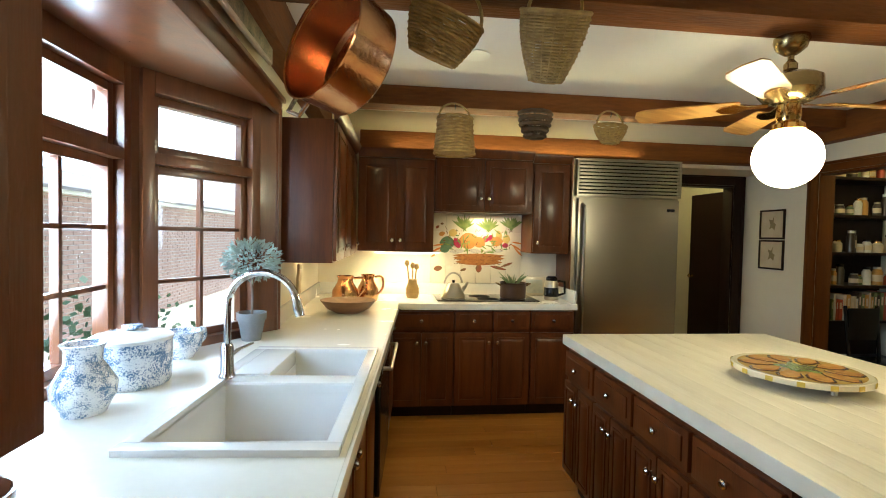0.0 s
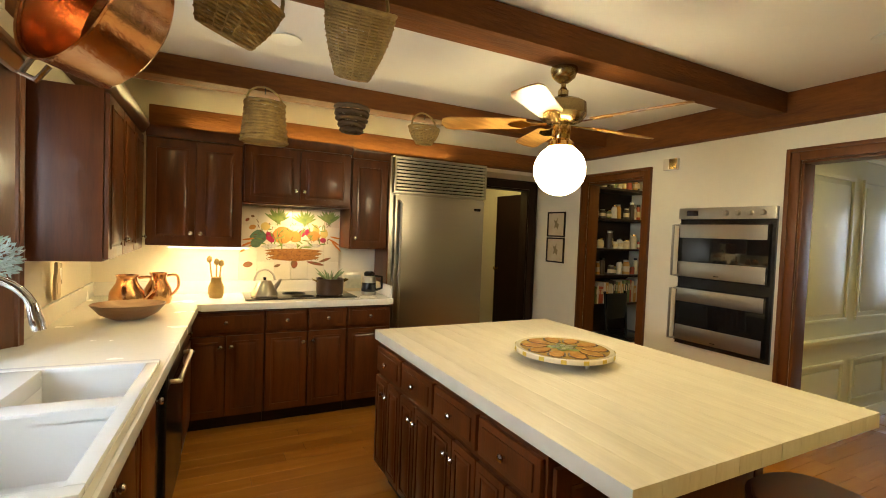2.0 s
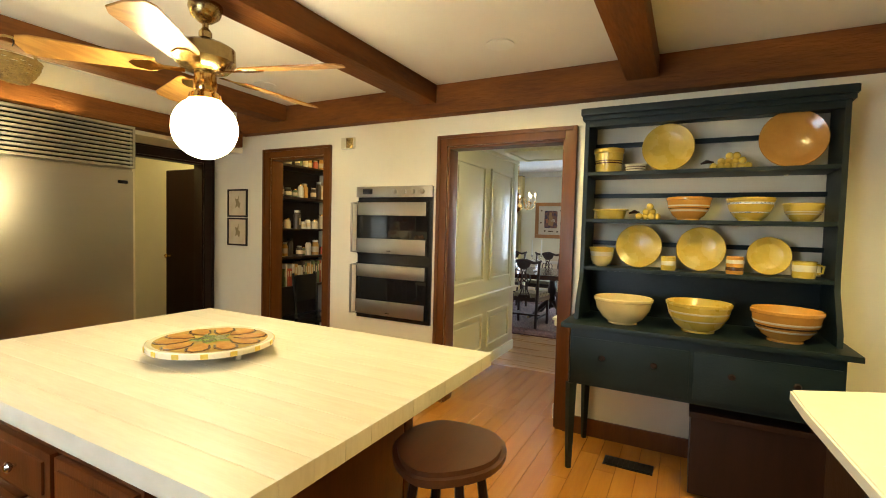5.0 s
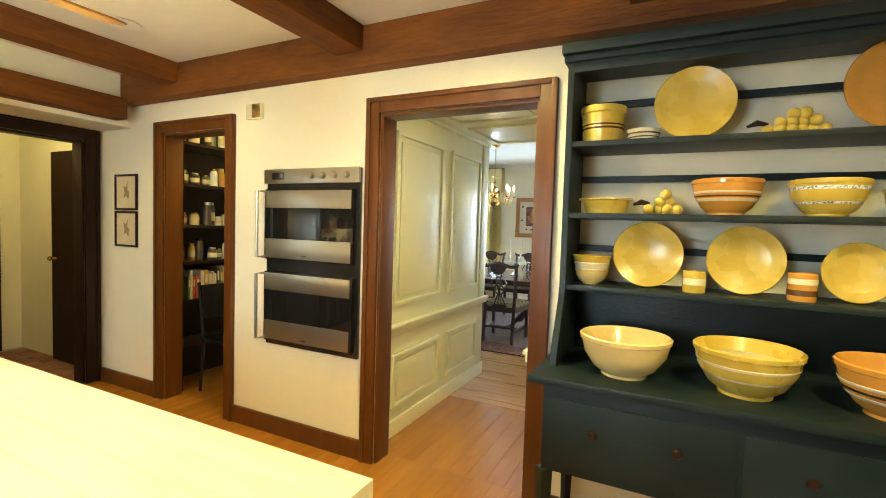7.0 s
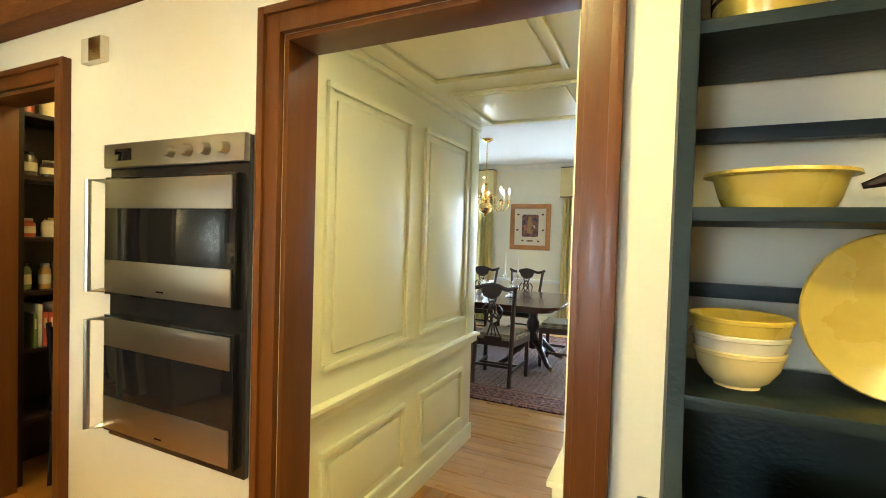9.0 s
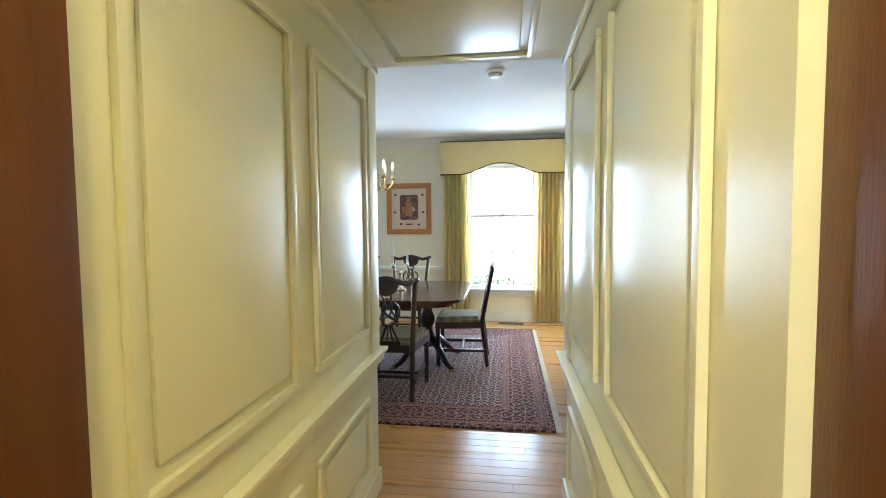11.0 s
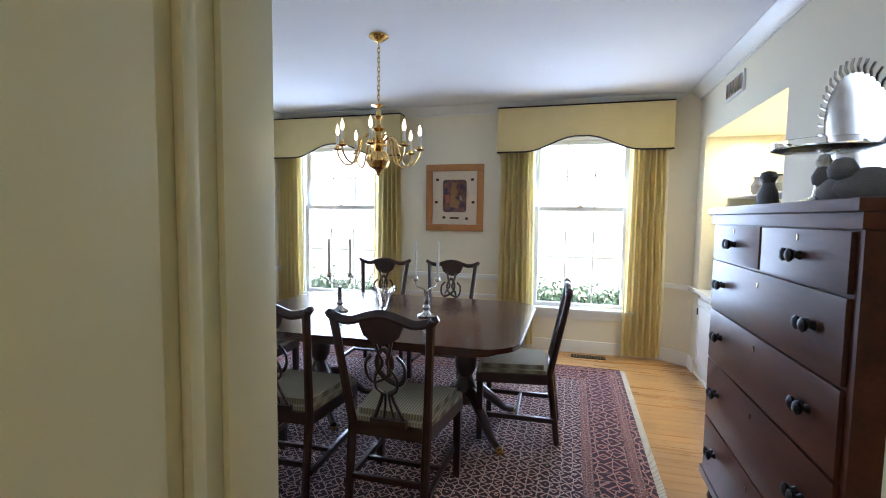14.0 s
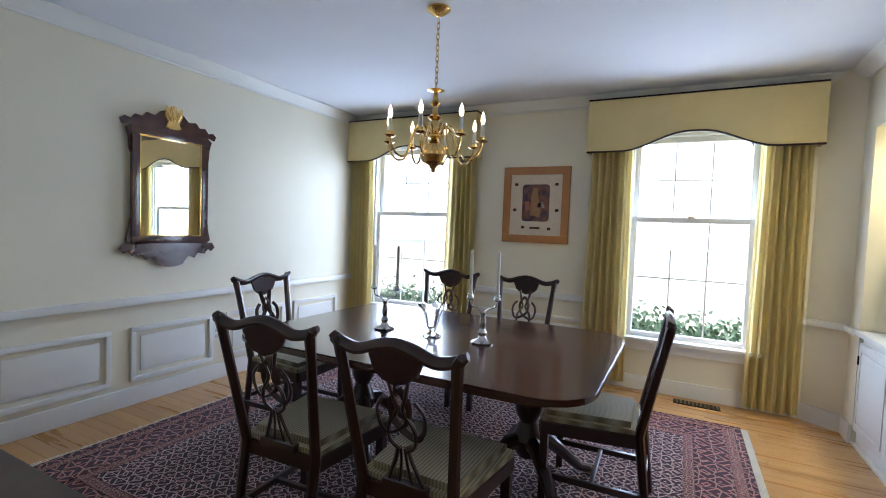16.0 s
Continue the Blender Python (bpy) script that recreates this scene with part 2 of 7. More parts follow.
# ---- mesh helpers ----
def box(bm, a, b, bev=0.0):
    r = bmesh.ops.create_cube(bm, size=1, matrix=Matrix.LocRotScale([(p + q) / 2 for p, q in zip(a, b)], None, [abs(q - p) for p, q in zip(a, b)]))
    if bev:
        es = list({e for v in r["verts"] for e in v.link_edges})
        bmesh.ops.bevel(bm, geom=es, offset=bev, segments=2, affect='EDGES', profile=0.7)
    return bm


def B(a, b, bev=0.0):
    return box(bmesh.new(), a, b, bev)


def lathe(profile, seg=24, at=(0, 0, 0), m=None, sx=1.0, sy=1.0, bm=None):
    """Turns (radius, height) pairs about z."""
    bm = bm or bmesh.new()
    m = m or Matrix()
    rings = []
    for r, z in profile:
        if r < 1e-5:
            rings.append([bm.verts.new(m @ Vector((at[0], at[1], at[2] + z)))])
        else:
            rings.append([bm.verts.new(m @ Vector((at[0] + sx * r * math.cos(2 * math.pi * i / seg), at[1] + sy * r * math.sin(2 * math.pi * i / seg), at[2] + z))) for i in range(seg)])
    for p, q in zip(rings, rings[1:]):
        for i in range(seg):
            j = (i + 1) % seg
            f = [p[i % len(p)], p[j % len(p)], q[j % len(q)], q[i % len(q)]]
            f = list(dict.fromkeys(f))
            if len(f) > 2:
                bm.faces.new(f)
    for ring in (rings[0], rings[-1]):
        if len(ring) > 2:
            try:
                bm.faces.new(ring)
            except ValueError:
                pass
    bmesh.ops.recalc_face_normals(bm, faces=bm.faces[:])
    return bm


def tube(pts, r, seg=10, bm=None, closed=False, flat=1.0):
    """A round bar along points; r is a radius or one for each point."""
    bm = bm or bmesh.new()
    pts = [Vector(p) for p in pts]
    n = len(pts)
    rs = r if isinstance(r, (list, tuple)) else [r] * n
    rings, up = [], None
    for i, p in enumerate(pts):
        a, c = pts[(i - 1) % n] if closed or i else p, pts[(i + 1) % n] if closed or i < n - 1 else p
        d = (c - a).normalized()
        if up is None:
            up = d.orthogonal().normalized()
        up = (up - d * up.dot(d)).normalized()
        s = d.cross(up)
        rings.append([bm.verts.new(p + rs[i] * (math.cos(2 * math.pi * k / seg) * up + flat * math.sin(2 * math.pi * k / seg) * s)) for k in range(seg)])
    pairs = list(zip(rings, rings[1:])) + ([(rings[-1], rings[0])] if closed else [])
    for p, q in pairs:
        for k in range(seg):
            bm.faces.new((p[k], p[(k + 1) % seg], q[(k + 1) % seg], q[k]))
    if not closed:
        bm.faces.new(rings[0][::-1]), bm.faces.new(rings[-1])
    bmesh.ops.recalc_face_normals(bm, faces=bm.faces[:])
    return bm


def prism(outline, thick, m=None, bev=0.0, bm=None):
    """A flat outline in xy, given thickness along z."""
    bm = bm or bmesh.new()
    m = m or Matrix()
    lo = [bm.verts.new(m @ Vector((x, y, 0))) for x, y in outline]
    hi = [bm.verts.new(m @ Vector((x, y, thick))) for x, y in outline]
    fs = [bm.faces.new(lo[::-1]), bm.faces.new(hi)]
    k = len(lo)
    for i in range(k):
        bm.faces.new((lo[i], lo[(i + 1) % k], hi[(i + 1) % k], hi[i]))
    bmesh.ops.recalc_face_normals(bm, faces=bm.faces[:])
    if bev:
        es = [e for f in fs for e in f.edges]
        bmesh.ops.bevel(bm, geom=es, offset=bev, segments=2, affect='EDGES')
    return bm


def spline(pts, k=6):
    """A smooth line through points (Catmull-Rom)."""
    pts = [Vector(p) for p in pts]
    out = []
    for i in range(len(pts) - 1):
        a, b, c, d = pts[max(i - 1, 0)], pts[i], pts[i + 1], pts[min(i + 2, len(pts) - 1)]
        for s in range(k):
            t = s / k
            out.append(0.5 * (2 * b + (c - a) * t + (2 * a - 5 * b + 4 * c - d) * t * t + (3 * b - a - 3 * c + d) * t ** 3))
    return out + [pts[-1]]


def raised(w, h, d=0.02, rail=0.055):
    """A raised-panel door leaf in xz, its front towards -y."""
    bm = B((0, -d, 0), (w, 0, h), 0.002)
    i, o = rail, 0.022
    x0, x1, z0, z1 = i, w - i, i, h - i
    ring0 = [bm.verts.new((x, -d - 0.001, z)) for x, z in ((x0, z0), (x1, z0), (x1, z1), (x0, z1))]
    ring1 = [bm.verts.new((x, -d + 0.008, z)) for x, z in ((x0 + .008, z0 + .008), (x1 - .008, z0 + .008), (x1 - .008, z1 - .008), (x0 + .008, z1 - .008))]
    # moulding and the raised field stand proud of the leaf
    for q in (0, 1):
        box(bm, (x0 - .012, -d - .006, (z0 - .012, z1)[q]), (x1 + .012, -d + .002, (z0, z1 + .012)[q]), 0.0)
        box(bm, ((x0 - .012, x1)[q], -d - .006, z0), ((x0, x1 + .012)[q], -d + .002, z1), 0.0)
    bmesh.ops.delete(bm, geom=ring0 + ring1, context='VERTS')
    a = [bm.verts.new((x, -d - .0005, z)) for x, z in ((x0 + .004, z0 + .004), (x1 - .004, z0 + .004), (x1 - .004, z1 - .004), (x0 + .004, z1 - .004))]
    b = [bm.verts.new((x, -d - .009, z)) for x, z in ((x0 + o, z0 + o), (x1 - o, z0 + o), (x1 - o, z1 - o), (x0 + o, z1 - o))]
    for k in range(4):
        bm.faces.new((a[k], a[(k + 1) % 4], b[(k + 1) % 4], b[k]))
    bm.faces.new(b)
    bmesh.ops.recalc_face_normals(bm, faces=bm.faces[:])
    return bm


def mesh_of(name, bm, material, smooth=True):
    me = bpy.data.meshes.new(name)
    bm.to_mesh(me)
    bm.free()
    if material:
        me.materials.append(material)
    if smooth:
        me.shade_smooth()
        me.set_sharp_from_angle(angle=radians(35))
    return me


def part(name, bm, material, parent=None, label="", m=None, smooth=True):
    ob = new(name, mesh_of(name, bm, material, smooth))
    if parent:
        ob.parent = parent
    if m is not None:
        ob.matrix_local = m
    if label:
        ob["label"] = label
    return ob


def again(ob, m, parent=None):
    """A like piece that shares the mesh of ob."""
    o = ob.copy()
    scene.collection.objects.link(o)
    o.parent = parent or ob.parent
    o.matrix_local = m
    return o


def thing(name, m, label, category, group=""):
    e = new(name)
    e.empty_display_size = 0.1
    e.matrix_world = m
    return tagged(e, label, category, group)


def struct(name, bm, material, label="", category="", smooth=False):
    return tagged(part(name, bm, material, smooth=smooth), label or name.replace("_", " "), category or name.split("_")[0], kind="structure")


def T(x, y, z=0, rz=0, rx=0, ry=0):
    return pose(x, y, z, rx, ry, rz)


# ---- structure ----
KC, DC = 2.53, 2.635      # kitchen and dining ceilings
EX = 3.56                 # face of the kitchen's east wall


def wall(name, segs, material, label):
    bm = bmesh.new()
    for a, b in segs:
        box(bm, a, b)
    return struct(name, bm, material, label, "wall")


wall("wall_east", [((EX, -3.2, 0), (3.70, .645, KC)), ((EX, .645, 2.065), (3.70, 1.575, KC)), ((EX, 1.575, 0), (3.70, 2.86, KC)), ((EX, 2.86, 2.065), (3.70, 3.57, KC)), ((EX, 3.57, 0), (3.70, 4.44, KC))], M_PLASTER, "cream plaster kitchen wall with two cased openings")
wall("wall_north", [((-.96, 3.985, 0), (1.345, 4.4, KC)), ((1.345, 4.44, 0), (2.45, 4.56, KC)), ((2.45, 4.44, 2.04), (3.45, 4.56, KC)), ((3.45, 4.44, 0), (3.70, 4.56, KC)), ((1.345, 3.985, 2.135), (EX, 4.44, KC))], M_PLASTER, "cream plaster wall behind the cooking counter")
wall("wall_west", [((-.96, 2.46, 0), (-.815, 3.985, KC)), ((-.96, -3.2, 0), (-.815, .22, KC)), ((-.96, .22, 2.12), (-.815, 2.46, KC)), ((-.96, .22, 0), (-.815, 2.46, .87))], M_PLASTER, "cream plaster wall round the window bay")
wall("wall_south", [((-.96, -3.34, 0), (3.70, -3.2, KC))], M_PLASTER, "plain cream plaster wall")
struct("ceiling_kitchen", B((-.96, -3.34, KC), (3.70, 4.56, KC + .1)), M_CEIL, "off-white painted kitchen ceiling", "ceiling")
# dining room and passage
wall("wall_passage_north", [((3.70, 1.68, 0), (5.40, 1.80, 2.5))], M_PANEL, "ivory gloss panelled passage wall")
wall("wall_passage_south", [((3.70, .56, 0), (5.40, .69, 2.5))], M_PANEL, "ivory gloss panelled passage wall")
wall("wall_passage_return", [((3.70, 1.575, 0), (3.712, 1.68, 2.22))], M_PANEL, "narrow ivory return beside the door jamb")
struct("ceiling_passage", B((3.70, .56, 2.22), (5.399, 1.80, 2.3)), M_PANEL, "ivory panelled passage ceiling", "ceiling")
wall("wall_dining_west", [((5.40, 1.68, 0), (5.53, 4.76, DC)), ((5.40, -.8, 0), (5.53, .69, DC)), ((5.40, .69, 2.224), (5.53, 1.68, DC))], M_DWALL, "pale yellow painted wall beside the passage")
wall("wall_dining_north", [((5.40, 4.62, 0), (9.97, 4.76, DC))], M_DWALL, "pale yellow wall with white wainscot panels")
wall("wall_dining_east", [((9.83, -.8, 0), (9.97, .56, DC)), ((9.83, 1.54, 0), (9.97, 3.31, DC)), ((9.83, 4.33, 0), (9.97, 4.62, DC)), ((9.83, .56, 0), (9.97, 1.54, .46)), ((9.83, 3.31, 0), (9.97, 4.33, .46)), ((9.83, .56, 2.26), (9.97, 1.54, DC)), ((9.83, 3.31, 2.26), (9.97, 4.33, DC))], M_DWALL, "pale yellow wall with two tall sash windows")
wall("wall_dining_south", [((5.53, -.14, 0), (7.80, 0, DC)), ((7.80, -.14, 2.16), (9.45, 0, DC)), ((7.80, -.14, 0), (9.45, 0, .02)), ((9.45, -.14, 0), (9.83, 0, DC)), ((7.66, -.62, 0), (7.80, -.14, 2.3)), ((9.45, -.62, 0), (9.59, -.14, 2.3)), ((7.66, -.76, 0), (9.59, -.62, 2.3)), ((7.80, -.62, 2.16), (9.45, -.14, 2.3))], M_DWALL, "pale yellow wall with a lit display niche")
struct("ceiling_dining", B((5.40, -.8, DC), (9.97, 4.76, DC + .1)), M_CEIL_D, "smooth white dining room ceiling", "ceiling")
bm = prism([(9.83, 0), (9.83, .22), (9.66, .0)], DC)
struct("wall_dining_corner", bm, M_DWALL, "narrow angled pale yellow corner", "wall")
# pantry and back hall behind the openings
wall("wall_pantry", [((3.70, 2.55, 0), (4.75, 2.65, KC)), ((3.70, 3.95, 0), (4.75, 4.05, KC)), ((4.65, 2.65, 0), (4.75, 3.95, KC))], M_PLASTER, "cream pantry walls")
struct("ceiling_pantry", B((3.70, 2.55, 2.45), (4.75, 4.05, 2.5)), M_CEIL, "plain pantry ceiling", "ceiling")
wall("wall_back_hall", [((2.30, 4.56, 0), (2.42, 6.2, KC)), ((3.70, 4.56, 0), (3.82, 7.3, KC)), ((2.30, 6.2, 0), (2.72, 6.32, KC)), ((2.72, 6.2, 2.04), (3.45, 6.32, KC)), ((3.45, 6.2, 0), (3.82, 6.32, KC)), ((2.30, 7.2, 0), (3.82, 7.3, KC)), ((2.30, 6.32, 0), (2.42, 7.2, KC))], M_PLASTER, "warm cream back hall walls")
struct("ceiling_back_hall", B((2.30, 4.56, KC - .05), (3.82, 7.3, KC + .05)), M_CEIL, "plain back hall ceiling", "ceiling")
# floors
kfloor = struct("floor", B((-.96, -3.34, -.1), (3.70, 4.44, -.012)), M_GAP, "red-brown pine board kitchen floor", "floor")
pfloor = struct("floor_passage", B((3.70, .58, -.1), (4.80, 4.05, -.012)), M_GAP, "pine board floor of passage and pantry", "floor")
dfloor = struct("floor_dining", B((4.80, -.8, -.1), (9.97, 4.76, -.012)), M_GAP, "honey oak strip dining floor", "floor")
bfloor = struct("floor_back_hall", B((2.30, 4.44, -.1), (3.82, 7.3, -.012)), M_MORTAR, "red brick back hall floor", "floor")
struct("ground", B((-60, -60, -.5), (90, 60, -.35)), M_GRASS, "green lawn round the house", "ground")
# roof slab over all the rooms
struct("roof", B((-1.0, -3.4, 2.75), (10.0, 7.4, 2.9)), M_CEIL, "plain flat roof slab", "roof")

# beams
def beam(name, a, b, material, label):
    return struct(name, B(a, b, 0.012), material, label, "beam", smooth=True)


for i, (y0, y1) in enumerate(((1.632, 1.83), (.06, .25), (3.24, 3.42), (-1.62, -1.42))):
    beam("beam_%d" % (i + 1), (-.69, y0, 2.385), (3.449, y1, KC - .002), M_BEAM, "rough dark-stained timber ceiling beam")
beam("beam_east", (3.449, -3.19, 2.30), (EX - .002, 3.94, KC - .002), M_BEAM_Y, "knotty stained timber beam along the wall")
beam("beam_north", (-.46, 3.84, 2.17), (3.449, 3.983, 2.33), M_BEAM, "stained timber beam above the cabinets")
beam("beam_west", (-.813, -3.19, 2.30), (-.69, 3.83, KC - .002), M_BEAM_Y, "dark timber beam above the window bay")


def casing(name, axis, at, lo, hi, top, w, d, material, label, side=-1, jamb=0.14):
    """Door casing round an opening in a wall; axis is the way along the wall."""
    ob = thing(name, Matrix(), label, "door frame")
    ob["kind"] = "structure"
    def seg(nm, u0, u1, z0, z1, a, b):
        p, q = ((a, u0, z0), (b, u1, z1)) if axis == 'y' else ((u0, a, z0), (u1, b, z1))
        part(nm, B([min(s, t) for s, t in zip(p, q)], [max(s, t) for s, t in zip(p, q)], .004), material, ob)
    f = at + side * d
    for u0, u1 in ((lo - w, lo), (hi, hi + w)):
        seg("jamb_casing", u0, u1, 0, top + w, at - side * .001, f)
        seg("back_band", *((u0 - .006, u0 + .022) if u0 < lo - .01 else (u1 - .022, u1 + .006)), 0, top + w + .006, at - side * .001, f + side * .012)
    seg("head_casing", lo, hi, top, top + w, at - side * .001, f)
    seg("head_band", lo - w + .022, hi + w - .022, top + w - .02, top + w + .006, at - side * .001, f + side * .012)
    seg("jamb", lo - .001, lo + .018, 0, top - .018, at - side * .001, at - side * jamb)
    seg("jamb", hi - .018, hi + .001, 0, top - .018, at - side * .001, at - side * jamb)
    seg("head_jamb", lo, hi, top - .018, top + .001, at - side * .001, at - side * jamb)
    return ob


casing("door_1", 'y', EX, .645, 1.575, 2.065, .078, .022, M_CASING, "walnut-stained casing of the open passage doorway")
casing("door_2", 'y', EX, 2.86, 3.565, 2.065, .08, .022, M_CASING, "walnut-stained casing of the open pantry doorway")
casing("door_3", 'x', 4.44, 2.48, 3.44, 2.04, .10, .022, M_DARKWOOD, "dark casing of the back hall doorway")
casing("door_4", 'x', 6.20, 2.74, 3.43, 2.00, .09, .02, M_DARKWOOD, "dark casing of the closet doorway")
for nm, a, b in (("baseboard_east", (3.538, 1.66, 0), (EX - .001, 2.775, .12)), ("baseboard_far", (3.538, 3.66, 0), (EX - .001, 4.40, .12)), ("baseboard_dresser", (3.538, -3.1, 0), (EX - .001, .555, .12))):
    struct(nm, B(a, b, .006), M_CASING, "stained wooden baseboard", "baseboard", smooth=True)

# ---- passage panelling ----
def panel_frame(parent, m, w, h, prof=.028, d=.02, material=M_PANEL, field=True):
    """Applied moulding with a raised field, in local xz with its front towards -y."""
    for a, b in (((0, -d, 0), (w, 0, prof)), ((0, -d, h - prof), (w, 0, h)), ((0, -d, prof), (prof, 0, h - prof)), ((w - prof, -d, prof), (w, 0, h - prof))):
        part("moulding", B(a, b, .007), material, parent, m=m)
    if field:
        part("panel", B((prof + .035, -.012, prof + .035), (w - prof - .035, 0, h - prof - .035), .009), material, parent, m=m)


trimN = thing("trim_passage_north", Matrix(), "ivory raised panelling with chair rail", "panelling")
trimS = thing("trim_passage_south", Matrix(), "ivory raised panelling with chair rail", "panelling")
for o in (trimN, trimS):
    o["kind"] = "structure"
for o, y, r, s in ((trimN, 1.679, 0, -1), (trimS, .691, 180, 1)):
    for x0, x1 in ((3.89, 4.57), (4.72, 5.345)):
        px = x0 if r == 0 else x1
        panel_frame(o, T(px, y, .885, r), x1 - x0, 1.155)
        panel_frame(o, T(px, y, .19, r), x1 - x0, .37)
    part("chair_rail", B((3.74, y, .70), (5.55, y + s * .035, .755), .012), M_PANEL, o)
    part("rail_cap", B((3.74, y, .742), (5.57, y + s * .05, .762), .006), M_PANEL, o)
    part("base_board", B((3.715, y, 0), (5.53, y + s * .018, .11), .006), M_PANEL, o)
    part("corner_post", B((5.40, y, .765), (5.532, y + s * .014, 2.215), .004), M_PANEL, o)
    part("crown", B((3.715, y, 2.185), (5.53, y + s * .03, 2.219), .01), M_PANEL, o)
trimC = thing("trim_passage_ceiling", Matrix(), "ivory raised ceiling panels", "panelling")
trimC["kind"] = "structure"
for x0, x1 in ((3.85, 4.55), (4.74, 5.42)):
    panel_frame(trimC, T(x0, 1.55, 2.219, 0, 90), x1 - x0, .68)
# ---- window bay ----
BAY = [(-.83, 2.44), (-.90, 2.35), (-1.23, 1.88), (-1.28, 1.84), (-1.28, .84), (-1.23, .80), (-.90, .33), (-.83, .24)]
floorb = [(-.815, .24)] + [(x - .1, y) for x, y in reversed(BAY)] + [(-.815, 2.44)]
struct("bay_soffit", prism(floorb, .05, T(0, 0, 2.10)), M_WINWOOD, "glossy stained wood soffit of the bay", "soffit")
struct("bay_apron", prism(floorb, 1.20, T(0, 0, -.34)), M_BRICK, "brick base below the bay window", "wall")


def bay_window(name, p, q, cols):
    """A casement with a transom above, glazed bars, between the plan points p and q."""
    p, q = Vector((*p, 0)), Vector((*q, 0))
    d = (q - p)
    L = d.length
    ob = thing(name, Matrix.Translation(p) @ Matrix.Rotation(math.atan2(d.y, d.x), 4, 'Z'), "stained wood casement with transom and glazing bars", "window")
    ob["kind"] = "structure"
    z0, zt0, zt1, z1 = .87, 1.72, 1.765, 2.10
    fr = .05
    for a, b in (((0, -.06, z0), (fr, .06, z1)), ((L - fr, -.06, z0), (L, .06, z1)), ((fr, -.06, z0), (L - fr, .06, z0 + .09)), ((fr, -.06, z1 - .09), (L - fr, .06, z1)), ((fr, -.06, zt0), (L - fr, .06, zt1))):
        part("window_frame", B(a, b, .006), M_WINWOOD, ob)
    part("stool", B((0, .03, z0 + .085), (L, .10, z0 + .11), .006), M_WINWOOD, ob)
    s = .036
    for c0, c1 in ((z0 + .09, zt0), (zt1, z1 - .09)):
        for a, b in (((fr, -.02, c0), (fr + s, .025, c1)), ((L - fr - s, -.02, c0), (L - fr, .025, c1)), ((fr + s, -.02, c0), (L - fr - s, .025, c0 + s)), ((fr + s, -.02, c1 - s), (L - fr - s, .025, c1))):
            part("sash", B(a, b, .004), M_WINWOOD, ob)
        g = part("pane", B((fr + s, -.002, c0 + s), (L - fr - s, .002, c1 - s)), M_GLASS, ob)
        g.visible_shadow = False
    c0, c1 = z0 + .09 + s, zt0 - s
    for k in range(1, cols):
        x = fr + s + (L - 2 * fr - 2 * s) * k / cols
        part("glazing_bar", B((x - .009, -.012, c0), (x + .009, .018, c1), .003), M_WINWOOD, ob)
    for k in range(1, 3):
        z = c0 + (c1 - c0) * k / 3
        part("glazing_bar", B((fr + s, -.012, z - .009), (L - fr - s, .018, z + .009), .003), M_WINWOOD, ob)


bay_window("window_1", (-1.23, 1.88), (-.90, 2.35), 2)
bay_window("window_2", (-1.28, 1.18), (-1.28, 1.84), 2)
bay_window("window_3", (-1.28, .84), (-1.28, 1.18), 1)
bay_window("window_4", (-.90, .33), (-1.23, .80), 2)
for i, (p, q) in enumerate((((-.90, 2.35), (-.80, 2.46)), ((-1.29, 1.83), (-1.22, 1.89)), ((-1.29, 0.85), (-1.22, 0.79)), ((-.90, 0.33), (-.80, 0.22)))):
    a, b = Vector((*p, 0)), Vector((*q, 0))
    n = Vector((b.y - a.y, a.x - b.x, 0)).normalized() * .035
    struct("bay_post_%d" % i, prism([(a + n)[:2], (b + n)[:2], (b - n)[:2], (a - n)[:2]], 1.245, T(0, 0, .865), .004), M_WINWOOD, "stained wood bay corner post", "post", smooth=True)
hd = thing("trim_bay_head", Matrix(), "stained wood casing round the bay opening", "trim")
hd["kind"] = "structure"
part("head_board", B((-.81, .22, 2.075), (-.785, 2.486, 2.15), .005), M_WINWOOD, hd)
part("head_band", B((-.81, .22, 2.15), (-.765, 2.486, 2.175), .006), M_WINWOOD, hd)
part("side_board", B((-.81, 2.41, .87), (-.785, 2.486, 2.075), .005), M_WINWOOD, hd)
part("side_board", B((-.81, .22, .87), (-.785, .30, 2.075), .005), M_WINWOOD, hd)

# ---- kitchen cabinets ----
def knob(parent, m, material=M_SILVER):
    return part("knob", lathe([(.006, 0), (.005, .012), (.014, .018), (.015, .025), (.009, .031), (0, .032)], 10, m=Matrix.Rotation(math.pi / 2, 4, 'X')), material, parent, "", m)


def upper(m, w, h, d, doors, label, light=False, knobz=.08, kside=None):
    """A wall cabinet: local x along the wall, front at y=-d, base at z=0."""
    ob = thing("wall_cabinet", m, label, "cabinet", "kitchen wall cabinets")
    part("body", B((0, -d + .02, 0), (w, 0, h), .003), M_CHERRY, ob)
    part("crown", prism([(0, 0), (.02, 0), (.055, .05), (.055, .07), (0, .07)], w, Matrix.Translation((0, -d + .02, h)) @ Matrix(((0, 0, 1, 0), (-1, 0, 0, 0), (0, 1, 0, 0), (0, 0, 0, 1)))), M_CHERRY, ob)
    dw = (w - .01) / doors
    for k in range(doors):
        dr = part("door", raised(dw - .008, h - .03, .02), M_CHERRY, ob, m=T(.009 + k * dw, -d + .019, .012))
        ks = (dw - .035) if (k % 2 == 0 and doors > 1) or kside == 'r' else .03
        knob(dr, T(ks, -.02, knobz))
    return ob


